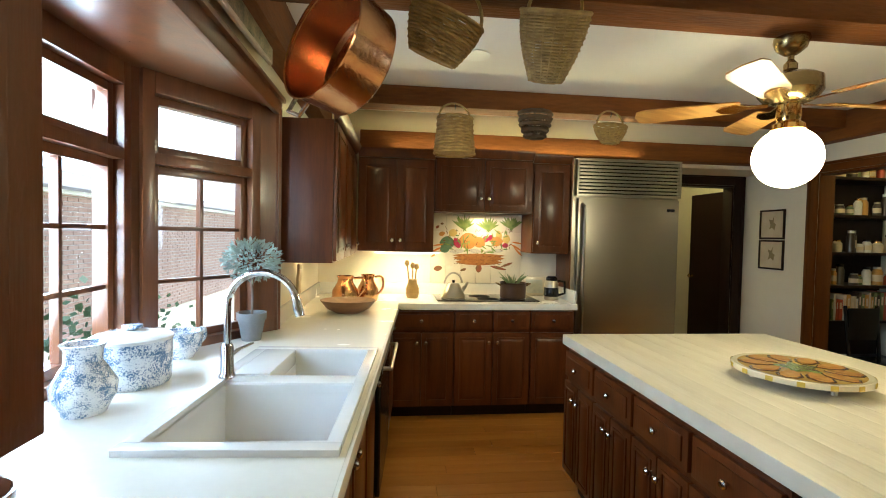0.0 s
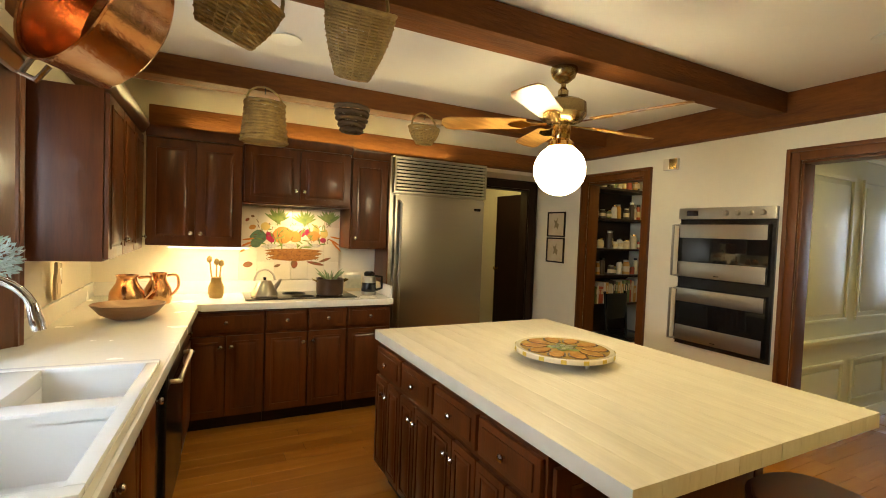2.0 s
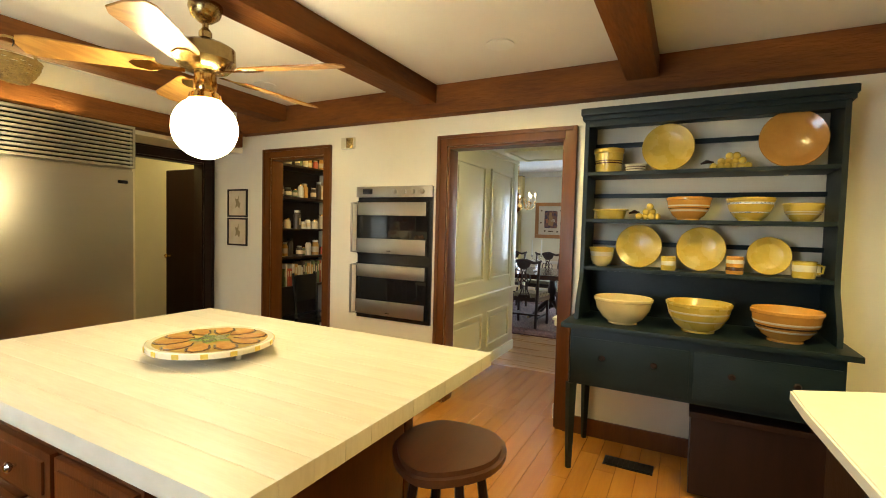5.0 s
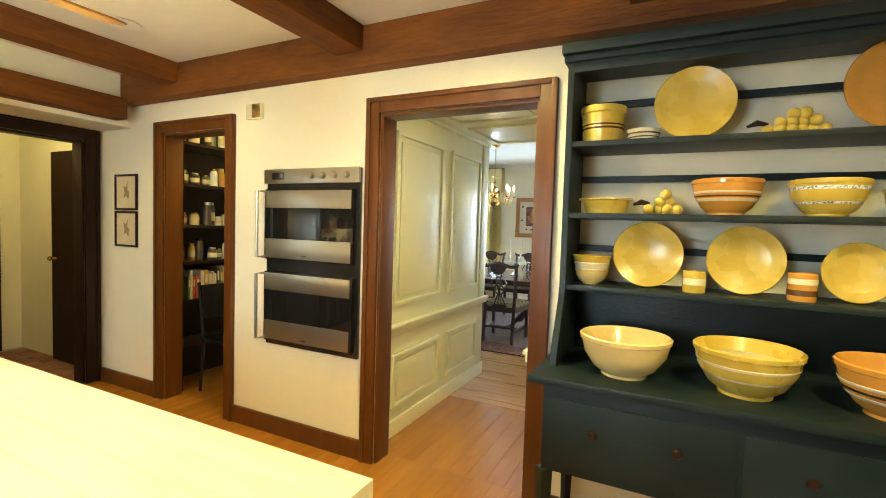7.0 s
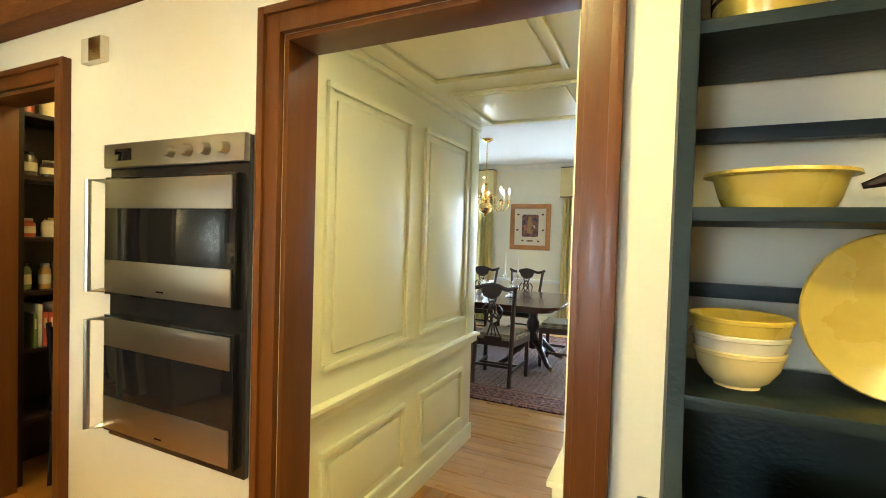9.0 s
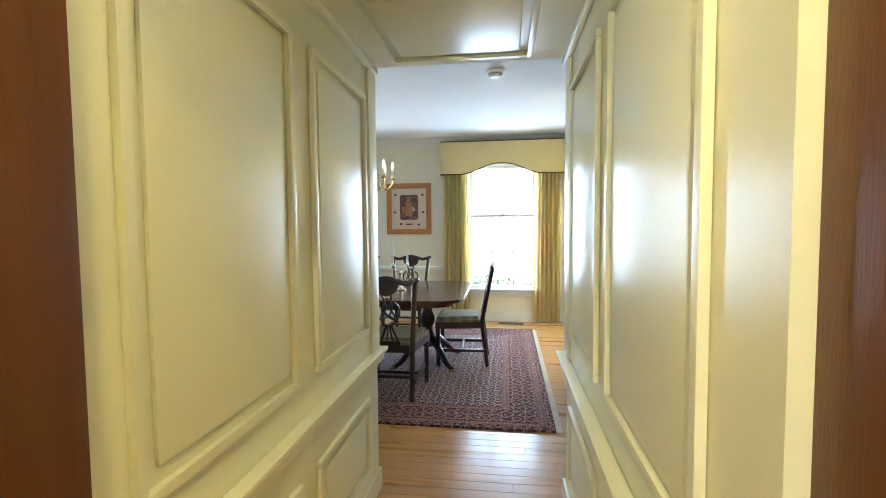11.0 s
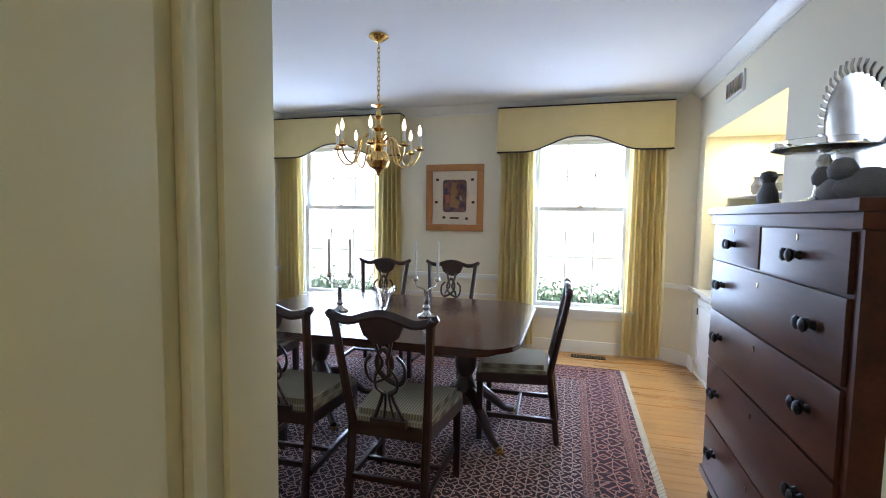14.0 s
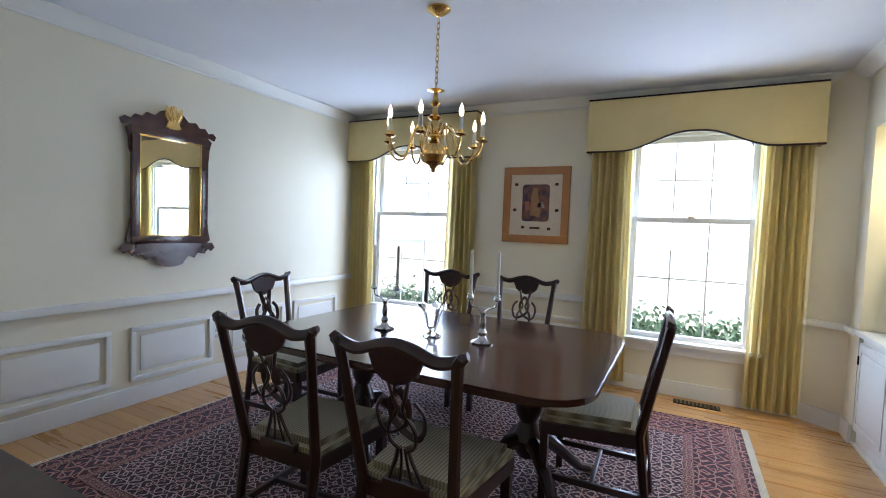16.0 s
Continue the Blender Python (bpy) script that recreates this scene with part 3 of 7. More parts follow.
ZU = 1.31
upper(T(-.812, 2.49, 1.28, 89), 1.145, .80, .325, 3, "cherry wall cabinet with raised-panel doors beside the bay")
upper(T(-.455, 3.983, ZU), .618, .76, .34, 2, "cherry wall cabinet above the lit counter corner")
upper(T(.166, 3.983, 1.645), .828, .445, .34, 2, "short cherry cabinet above the picture tiles", knobz=.10)
upper(T(.996, 3.983, ZU), .325, .76, .34, 1, "narrow cherry wall cabinet beside the refrigerator")
upper(T(-.81, -.72, 1.27, 90), .985, .80, .35, 2, "dark cherry wall cabinet near the sink")
strip = thing("under_cabinet_light", T(-.05, 3.75, 1.302), "slim lit strip light under a wall cabinet", "lamp")
part("housing", B((-.28, -.05, -.006), (.28, .05, .007), .003), M_WHITE, strip)
part("diffuser", B((-.26, -.035, -.010), (.26, .035, -.005)), glow("strip_diffuser", (1, .82, .5), 12), strip)


def base_cab(m, w, h, d, drawers, doors, label, toe=.1, material=M_CHERRY, group="kitchen base cabinets", body=None):
    ob = thing("base_cabinet", m, label, "cabinet", group)
    part("body", B((0, -d + .02, toe), (w, 0, body or h), .003), material, ob)
    if body:
        part("front_frame", B((0, -d + .02, body), (w, -d + .04, h)), material, ob)
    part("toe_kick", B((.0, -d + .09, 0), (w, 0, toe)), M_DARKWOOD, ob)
    dh = .145
    if drawers:
        dw = w / drawers
        for k in range(drawers):
            dr = part("drawer", B((.008, -.02, 0), (dw - .008, 0, dh), .006), material, ob, m=T(k * dw, -d + .02, h - dh - .02))
            part("drawer_field", B((.035, -.026, .025), (dw - .035, -.018, dh - .025), .004), material, dr)
            knob(dr, T(dw / 2, -.022, dh / 2))
    top = h - (dh + .04 if drawers else .02)
    if doors:
        dw = w / doors
        for k in range(doors):
            dr = part("door", raised(dw - .012, top - toe - .015, .02, .05), material, ob, m=T(k * dw + .006, -d + .02, toe + .01))
            knob(dr, T(dw - .04 if k % 2 == 0 else .03, -.02, top - toe - .09))
    return ob


HB = .875
RUN = T(-.74, 3.40, 0) @ T(0, 0, 0, -3.6) @ T(.815, -3.40, 0)   # the window run stands slightly askew
base_cab(T(-.20, 3.983, 0), .52, HB, .56, 1, 2, "dark cherry base cabinet under the counter corner")
base_cab(T(.322, 3.983, 0), .61, HB, .56, 2, 2, "dark cherry base cabinet under the cooktop")
base_cab(T(.934, 3.983, 0), .365, HB, .56, 1, 1, "dark cherry base cabinet beside the refrigerator")
base_cab(RUN @ T(-.81, 2.89, 0, 90), .53, HB, .58, 1, 1, "dark cherry base cabinet beside the corner")
base_cab(RUN @ T(-.81, .90, 0, 90), 1.1, HB, .58, 0, 3, "cherry sink base cabinet with raised-panel doors", body=.69)
base_cab(RUN @ T(-.81, -.6, 0, 90), 1.49, HB, .58, 3, 3, "cherry base cabinet run below the window counter")
dw = thing("dishwasher", RUN @ T(-.81, 2.005, 0, 90), "black built-in dishwasher with steel bar handle", "dishwasher")
part("body", B((.005, -.57, .1), (.88, 0, HB - .005), .004), M_BLACK, dw)
part("door", B((.18, -.595, .13), (.79, -.571, HB - .02), .006), M_BLACK, dw)
part("control_strip", B((.18, -.598, HB - .13), (.79, -.594, HB - .03), .002), M_DARKWOOD, dw)
part("handle", tube([(.22, -.60, .77), (.22, -.64, .77), (.75, -.64, .77), (.75, -.60, .77)], .011, 8), M_STEEL, dw)
# counters
ct = thing("worktop", Matrix(), "white solid-surface worktop with upstand", "worktop")
SX0, SX1, SY0, SY1 = -.735, -.22, 1.01, 1.96
for a, b in (((-.868, -.6, HB), (-.20, SY0, .92)), ((-.868, SY1, HB), (-.20, 3.45, .92)), ((SX1, SY0, HB), (-.20, SY1, .92)), ((-.868, SY0, HB), (SX0, SY1, .92))):
    part("slab", B(a, b), M_COUNTER, ct, m=RUN, smooth=False)
part("corner_slab", B((-.812, 3.40, HB), (1.305, 3.983, .9195)), M_COUNTER, ct, smooth=False)
part("nosing", B((-.20, -.6, HB - .004), (-.188, 3.392, .921), .005), M_COUNTER, ct, m=RUN)
part("nosing", B((-.10, 3.388, HB - .004), (1.305, 3.40, .921), .005), M_COUNTER, ct)
bayc = [(-.84, .25), (-.88, .33), (-1.2, .81), (-1.25, .86), (-1.25, 1.82), (-1.2, 1.87), (-.88, 2.35), (-.84, 2.425)]
part("bay_slab", prism(bayc, .0445, T(0, 0, HB)), M_COUNTER, ct, smooth=False)
part("upstand", B((-.812, 2.49, .921), (-.792, 3.98, 1.02), .004), M_COUNTER, ct)
part("upstand", B((-.79, 3.963, .921), (1.305, 3.982, 1.02), .004), M_COUNTER, ct)
part("end_upstand", B((1.288, 3.42, .921), (1.305, 3.96, 1.02), .004), M_COUNTER, ct)

# sink
sk = thing("kitchen_sink", RUN @ T(.045, .08, .92), "white double-bowl drop-in porcelain sink", "sink")
bm = bmesh.new()
R0 = .006
def ring_box(bm, x0, y0, x1, y1, ix0, iy0, ix1, iy1, z0, z1):
    for a, b in (((x0, y0, z0), (x1, iy0, z1)), ((x0, iy1, z0), (x1, y1, z1)), ((x0, iy0, z0), (ix0, iy1, z1)), ((ix1, iy0, z0), (x1, iy1, z1))):
        box(bm, a, b, .007)
ring_box(bm, -.79, .90, -.26, 1.905, -.745, .945, -.30, 1.86, -.004, .018)
part("rim", bm, M_PORC, sk)
part("divider", B((-.75, 1.43, -.05), (-.295, 1.52, .008), .015), M_PORC, sk)
part("faucet_deck", B((-.75, 1.50, -.05), (-.615, 1.865, .017), .012), M_PORC, sk)
for x0, y0, y1, dz in ((-.745, .945, 1.43, -.2), (-.62, 1.52, 1.86, -.16)):
    bm = bmesh.new()
    box(bm, (x0, y0, dz), (-.30, y1, .004), .03)
    bmesh.ops.delete(bm, geom=[f for f in bm.faces if f.calc_center_median().z > -.012 and f.normal.z > .5], context='FACES')
    part("bowl", bm, M_PORC, sk)
    part("drain", lathe([(.0, .004), (.035, .004), (.038, .0), (.0, -.001)], 16, at=(-.48, (y0 + y1) / 2, dz + .002)), M_CHROME, sk)
fc = thing("kitchen_faucet", RUN @ T(-.70, 1.53, .938), "chrome gooseneck faucet with side lever", "faucet")
part("base", lathe([(.028, 0), (.028, .01), (.022, .02), (.021, .11), (.016, .12), (0, .121)], 16), M_CHROME, fc)
pts = [(0, 0, .11), (0, 0, .25)] + [(.12 - .12 * math.cos(a), 0, .25 + .12 * math.sin(a)) for a in np.linspace(.2, math.pi * .88, 14)]
part("spout", tube(pts, .0125, 12), M_CHROME, fc)
e = Vector(pts[-1])
part("spray_head", tube([e, e + Vector((.012, 0, -.05)), e + Vector((.018, 0, -.075))], [.014, .018, .016], 12), M_CHROME, fc)
part("lever", tube([(0, .02, .07), (.02, .06, .085), (.05, .11, .095)], [.011, .008, .006], 8), M_CHROME, fc)

# ---- island ----
IX0, IX1, IY0, IY1, IZ = .828, 2.11, .581, 2.453, .885
isl = thing("kitchen_island", T(0, 0, 0), "cherry kitchen island with panelled doors and drawers", "island")
part("body", B((.845, .90, .1), (1.99, 2.40, IZ - .055), .004), M_CHERRY, isl)
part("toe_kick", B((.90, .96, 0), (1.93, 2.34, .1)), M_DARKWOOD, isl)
for k in range(4):
    w = 1.50 / 4
    y = 2.40 - k * w
    dr = part("drawer", B((.01, -.02, 0), (w - .01, 0, .14), .006), M_CHERRY, isl, m=T(.845, y, .665, -90))
    part("drawer_field", B((.04, -.027, .025), (w - .04, -.018, .115), .004), M_CHERRY, dr)
    knob(dr, T(w / 2, -.022, .07))
    for j in range(2):
        d2 = part("door", raised(w / 2 - .008, .51, .02, .04), M_CHERRY, isl, m=T(.845, y - j * w / 2 - .004, .125, -90))
        knob(d2, T(w / 2 - .035 if j == 0 else .025, -.02, .44))
for y0 in (.92, 1.41, 1.90):
    part("end_panel", raised(.47, .66, .018, .06), M_CHERRY, isl, m=T(1.991, y0, .12, 90))
part("front_panel", raised(1.10, .66, .018, .07), M_CHERRY, isl, m=T(.865, .899, .12, 0))
bt = thing("butcher_block_top", T(0, 0, IZ), "thick scrubbed maple butcher block, pale and knife-worn", "worktop")
n = 12
for k in range(n):
    x0 = IX0 + (IX1 - IX0) * k / n
    part("stave", B((x0 + .0004, IY0, -.055), (x0 + (IX1 - IX0) / n - .0004, IY1, random.uniform(-.0004, .0003)), .0012), M_BUTCHER, bt)

# ---- refrigerator ----
fr = thing("refrigerator", T(1.346, 4.26, 0), "stainless built-in refrigerator with louvred grille", "refrigerator")
W = .98
part("body", B((0, -.56, .02), (W, 0, 2.13), .004), M_STEEL, fr)
part("door", B((.05, -.61, .12), (W - .02, -.565, 1.79), .006), M_STEEL, fr)
part("handle", tube([(.085, -.61, 1.74), (.085, -.655, 1.72), (.085, -.655, .25), (.085, -.61, .23)], .014, 10), M_STEEL, fr)
part("badge", B((W - .13, -.613, 1.69), (W - .06, -.609, 1.715), .002), M_BLACK, fr)
part("grille_back", B((.045, -.58, 1.82), (W - .015, -.561, 2.12)), M_BLACK, fr)
for a, b in (((.03, -.615, 1.81), (W - .005, -.56, 1.83)), ((.03, -.615, 2.11), (W - .005, -.56, 2.13)), ((.03, -.615, 1.83), (.05, -.56, 2.11)), ((W - .025, -.615, 1.83), (W - .005, -.56, 2.11))):
    part("grille_frame", B(a, b, .003), M_STEEL, fr)
for k in range(9):
    z = 1.845 + k * .03
    part("louvre", B((.05, -.613, z - .004), (W - .025, -.585, z + .014), .005), M_STEEL, fr)
part("side_filler", B((-.012, -.60, .02), (-.001, 0, 2.13), .002), M_CHERRY, fr)

# ---- double wall oven ----
ov = thing("double_wall_oven", T(EX - .001, 2.447, .612, -90), "stainless and black glass double wall oven", "oven")
# local x runs along the wall towards +y after the turn, front towards -y local
W = .752
part("body", B((0, -.02, 0), (W, 0, 1.145), .003), M_BLACK, ov)
part("control_panel", B((-.004, -.045, 1.055), (W + .004, -.021, 1.147), .006), M_STEEL, ov)
part("display", B((.07, -.048, 1.08), (.17, -.044, 1.125), .002), M_BLKGLASS, ov)
for k in range(4):
    part("control_knob", lathe([(.022, 0), (.02, .022), (.017, .026), (0, .027)], 14, m=Matrix.Translation((.40 + k * .09, -.045, 1.10)) @ Matrix.Rotation(math.pi / 2, 4, 'X')), M_STEEL, ov)
for z0 in (.03, .565):
    dr = part("oven_door", B((.005, -.045, z0), (W - .03, -.021, z0 + .455), .004), M_BLKGLASS, ov)
    part("lower_band", B((.015, -.05, z0 + .01), (W - .045, -.044, z0 + .135), .002), M_STEEL, dr)
    part("upper_band", B((.015, -.05, z0 + .335), (W - .045, -.044, z0 + .445), .002), M_STEEL, dr)
    part("maker_mark", B((.33, -.0512, z0 + .03), (.37, -.0498, z0 + .036)), M_BLACK, dr)
    part("handle", tube([(.01, -.045, z0 + .44), (-.012, -.095, z0 + .44), (-.012, -.095, z0 + .015), (.01, -.045, z0 + .015)], .011, 8), M_STEEL, dr)

# ---- blue-green dresser ----
ds = thing("open_dresser", T(3.555, -.19, 0), "worn blue-green painted open dresser with drawers", "dresser")
def dB(nm, a, b, bev=.004, mt=M_DRESSER):
    return part(nm, B(a, b, bev), mt, ds)
HW = .655
dB("table_top", (-.56, -HW - .035, .85), (-.005, HW + .035, .88), .008)
dB("apron", (-.53, -HW + .02, .52), (-.01, HW - .02, .85))
for k, (y0, y1) in enumerate(((-.62, -.01), (.01, .62))):
    dr = dB("drawer", (-.54, y0, .55), (-.528, y1, .80), .003)
    for yy in (y0 + .17, y1 - .17):
        part("knob", lathe([(.008, 0), (.008, .01), (.018, .02), (.012, .03), (0, .031)], 10, m=T(-.54, yy, .70, 0, 0, -90)), M_DARKWOOD, dr)
for x in (-.515, -.05):
    for y in (-HW + .03, HW - .03):
        part("leg", lathe([(.018, 0), (.03, .42), (.033, .52)], 4, at=(x, y, 0), m=None), M_DRESSER, ds, smooth=False)
side = [(0, .88), (-.40, .88), (-.395, .95), (-.34, 1.06), (-.30, 1.14), (-.29, 1.2), (-.29, 2.13), (0, 2.13)]
for y in (-HW + .01, HW - .035):
    part("side_board", prism(side, .025, Matrix.Translation((-.005, y + .025, 0)) @ Matrix.Rotation(math.pi / 2, 4, 'X'), .002), M_DRESSER, ds)
for z in (1.20, 1.50, 1.792):
    dB("shelf", (-.285, -HW + .035, z - .022), (-.006, HW - .035, z), .003)
for z in (1.335, 1.645, 1.975):
    dB("plate_rail", (-.05, -HW + .035, z), (-.02, HW - .035, z + .028), .003)
dB("back_board", (-.022, -HW + .035, .86), (-.006, HW - .035, 1.165), .002)
dB("top_board", (-.31, -HW - .005, 2.11), (-.006, HW + .005, 2.135), .004)
dB("frieze", (-.292, -HW + .035, 2.07), (-.27, HW - .035, 2.11), .003)
dB("cornice", (-.335, -HW - .012, 2.135), (-.006, HW + .012, 2.178), .01)


# ---- dining room windows ----
def sash_window(name, y0, y1):
    ob = thing(name, T(9.83, 0, 0), "white double-hung sash window with grilles", "window")
    ob["kind"] = "structure"
    z0, z1, zm = .46, 2.26, 1.52
    w = M_WHITE
    for a, b in (((-.025, y0 - .09, z0 - .02), (-.001, y0, z1 + .09)), ((-.025, y1, z0 - .02), (-.001, y1 + .09, z1 + .09)), ((-.025, y0, z1), (-.001, y1, z1 + .09))):
        part("casing", B(a, b, .005), w, ob)
    part("window_sill", B((-.06, y0 - .11, z0 - .02), (.12, y1 + .11, z0 + .012), .006), w, ob)
    part("apron", B((-.022, y0 - .09, z0 - .10), (-.001, y1 + .09, z0 - .02), .005), w, ob)
    for a, b in (((0, y0, z0), (.13, y0 + .02, z1)), ((0, y1 - .02, z0), (.13, y1, z1)), ((0, y0, z1 - .02), (.13, y1, z1))):
        part("liner", B(a, b), w, ob)
    y0, y1 = y0 + .02, y1 - .02
    for x, za, zb in ((.04, z0 + .012, zm + .02), (.085, zm - .02, z1 - .02)):
        s = .045
        for a, b in (((x, y0, za), (x + .035, y0 + s, zb)), ((x, y1 - s, za), (x + .035, y1, zb)), ((x, y0 + s, za), (x + .035, y1 - s, za + s)), ((x, y0 + s, zb - s), (x + .035, y1 - s, zb))):
            part("sash", B(a, b, .004), w, ob)
        g = part("pane", B((x + .016, y0 + s, za + s), (x + .02, y1 - s, zb - s)), M_GLASS, ob)
        g.visible_shadow = False
        for k in range(1, 3):
            yy = y0 + s + (y1 - y0 - 2 * s) * k / 3
            part("grille_bar", B((x + .021, yy - .006, za + s), (x + .029, yy + .006, zb - s)), w, ob)
        zz = (za + zb) / 2
        part("grille_bar", B((x + .022, y0 + s, zz - .006), (x + .028, y1 - s, zz + .006)), w, ob)
    part("sash_lock", B((.02, (y0 + y1) / 2 - .025, zm + .02), (.05, (y0 + y1) / 2 + .025, zm + .035), .004), M_BRASS, ob)


sash_window("window_5", .56, 1.54)
sash_window("window_6", 3.31, 4.33)


def curtain(y0, y1, z0, z1, folds):
    bm = bmesh.new()
    n = folds * 10
    rows = []
    for zi in range(9):
        z = z0 + (z1 - z0) * zi / 8
        row = []
        for i in range(n + 1):
            u = i / n
            a = math.sin(u * folds * 2 * math.pi + .5 * math.sin(zi * .5 + u * 5))
            sh = .85 + .15 * zi / 8
            yy = (y0 + y1) / 2 + (u - .5) * (y1 - y0) * (1.08 - .10 * zi / 8)
            row.append(bm.verts.new((9.755 + .032 * a * sh * (1 if a > 0 else .7) + .008 * math.sin(u * 37), yy, z)))
        rows.append(row)
    for p, q in zip(rows, rows[1:]):
        for i in range(n):
            bm.faces.new((p[i], p[i + 1], q[i + 1], q[i]))
    bmesh.ops.solidify(bm, geom=bm.faces[:], thickness=.004)
    ob = part("curtain", bm, M_CURTAIN)
    return tagged(ob, "pleated gold floor-length drapery panel beside a window", "curtain", "gold curtains")


for y0, y1 in ((.26, .60), (1.52, 1.88), (3.02, 3.34), (4.30, 4.60)):
    curtain(y0, y1, .06 if y0 > .3 else .03, 2.18, 6)


def valance(y0, y1):
    ob = thing("valance", T(0, 0, 0), "padded gold cloth cornice valance with arched lower edge", "valance", "valances")
    mid, half = (y0 + y1) / 2, (y1 - y0) / 2
    pts = [(y0, 2.545), (y0, 2.10)]
    for i in range(25):
        u = -1 + 2 * i / 24
        uu = min(1, max(0, (abs(u) - .05) / .62))
        z = 2.10 + .145 * (math.cos(uu * math.pi) + 1) / 2
        pts.append((mid + u * half * .985, z))
    pts += [(y1, 2.10), (y1, 2.545)]
    dd = []
    for p in pts:
        if not dd or abs(p[0] - dd[-1][0]) + abs(p[1] - dd[-1][1]) > 1e-4:
            dd.append(p)
    m = Matrix(((0, 0, 1, 9.655), (1, 0, 0, 0), (0, 1, 0, 0), (0, 0, 0, 1)))
    part("face", prism(dd, .02, m, .003), M_VALANCE, ob)
    part("return", B((9.676, y0, 2.10), (9.828, y0 + .02, 2.545), .003), M_VALANCE, ob)
    part("return", B((9.676, y1 - .02, 2.10), (9.828, y1, 2.545), .003), M_VALANCE, ob)
    part("dust_board", B((9.655, y0, 2.547), (9.828, y1, 2.56), .003), M_DARKWOOD, ob, "dark piping line")
    part("piping", tube([(9.652, y, z - .003) for y, z in dd[1:-1]], .008, 6), M_DARKWOOD, ob, "dark cord piping")


valance(.215, 1.91)
valance(2.99, 4.60)

# crown, rails, wainscot
crown_prof = [(0, 0), (.085, 0), (.085, -.012), (.03, -.075), (.012, -.085), (.012, -.10), (0, -.10)]
struct("trim_crown_east", prism(crown_prof, 4.62, Matrix(((-1, 0, 0, 9.829), (0, 0, 1, 0), (0, 1, 0, DC - .001), (0, 0, 0, 1)))), M_WHITE, "white crown moulding", "crown moulding", smooth=True)
struct("trim_crown_north", prism(crown_prof, 4.29, Matrix(((0, 0, 1, 5.54), (-1, 0, 0, 4.619), (0, 1, 0, DC - .001), (0, 0, 0, 1)))), M_WHITE, "white crown moulding", "crown moulding", smooth=True)
struct("trim_crown_south", prism(crown_prof, 4.29, Matrix(((0, 0, 1, 5.54), (1, 0, 0, .001), (0, 1, 0, DC - .001), (0, 0, 0, 1)))), M_WHITE, "white crown moulding", "crown moulding", smooth=True)
wn_ = thing("trim_wainscot_north", Matrix(), "white chair rail and framed wainscot panels", "wainscot")
wn_["kind"] = "structure"
part("chair_rail", B((5.55, 4.575, .735), (9.82, 4.619, .79), .012), M_WHITE, wn_)
part("base_board", B((5.55, 4.60, 0), (9.82, 4.619, .13), .006), M_WHITE, wn_)
for x0 in (5.62, 6.50, 7.29, 8.08, 8.87):
    panel_frame(wn_, T(x0, 4.619, .17), .66 if x0 > 6 else .75, .40, .035, .022, M_WHITE)
we_ = thing("trim_wainscot_east", Matrix(), "white chair rail and baseboard between windows", "wainscot")
we_["kind"] = "structure"
for y0, y1 in ((.22, .45), (1.65, 3.20), (4.44, 4.57)):
    part("chair_rail", B((9.79, y0, .735), (9.829, y1, .79), .012), M_WHITE, we_)
part("base_board", B((9.81, .23, 0), (9.829, 4.59, .13), .006), M_WHITE, we_)
panel_frame(we_, T(9.829, 2.95, .17, -90), 1.1, .40, .035, .022, M_WHITE)
part("corner_base", prism([(9.81, .23), (9.825, .23), (9.66, .015), (9.645, .02)], .13), M_WHITE, we_)
part("corner_rail", prism([(9.79, .23), (9.825, .23), (9.66, .015), (9.63, .02)], .045, T(0, 0, .745)), M_WHITE, we_)
ws_ = thing("built_in_cabinet", T(0, 0, 0), "white built-in niche cabinet with panelled doors", "cabinet")
part("counter", B((7.81, -.60, .76), (9.44, .03, .79), .006), M_WHITE, ws_)
part("body", B((7.81, -.60, .03), (9.44, -.02, .755)), M_WHITE, ws_)
for x0 in (7.83, 8.385, 8.895):
    d_ = part("door", raised(.54, .60, .02, .06), M_WHITE, ws_, m=T(x0 + .54, -.019, .11, 180))
    part("hinge", B((.005, -.028, .45), (.018, -.018, .51), .002), M_IRON, d_)
part("wall_plinth", B((9.46, .001, 0), (9.66, .02, .13), .005), M_WHITE, ws_)
part("wall_rail", B((9.46, .001, .745), (9.64, .04, .79), .01), M_WHITE, ws_)
for z in (1.22, 1.62):
    part("shelf", B((7.803, -.60, z - .01), (9.448, -.2, z), .002), M_WHITE, ws_)
vt = thing("wall_vent", T(8.70, .001, 2.40), "white louvred wall air vent", "vent")
part("frame", B((-.20, 0, -.075), (.20, .012, .075), .004), M_WHITE, vt)
for k in range(6):
    part("slat", B((-.175 + k * .06, .01, -.055), (-.135 + k * .06, .018, .055), .003), M_SILVER, vt)

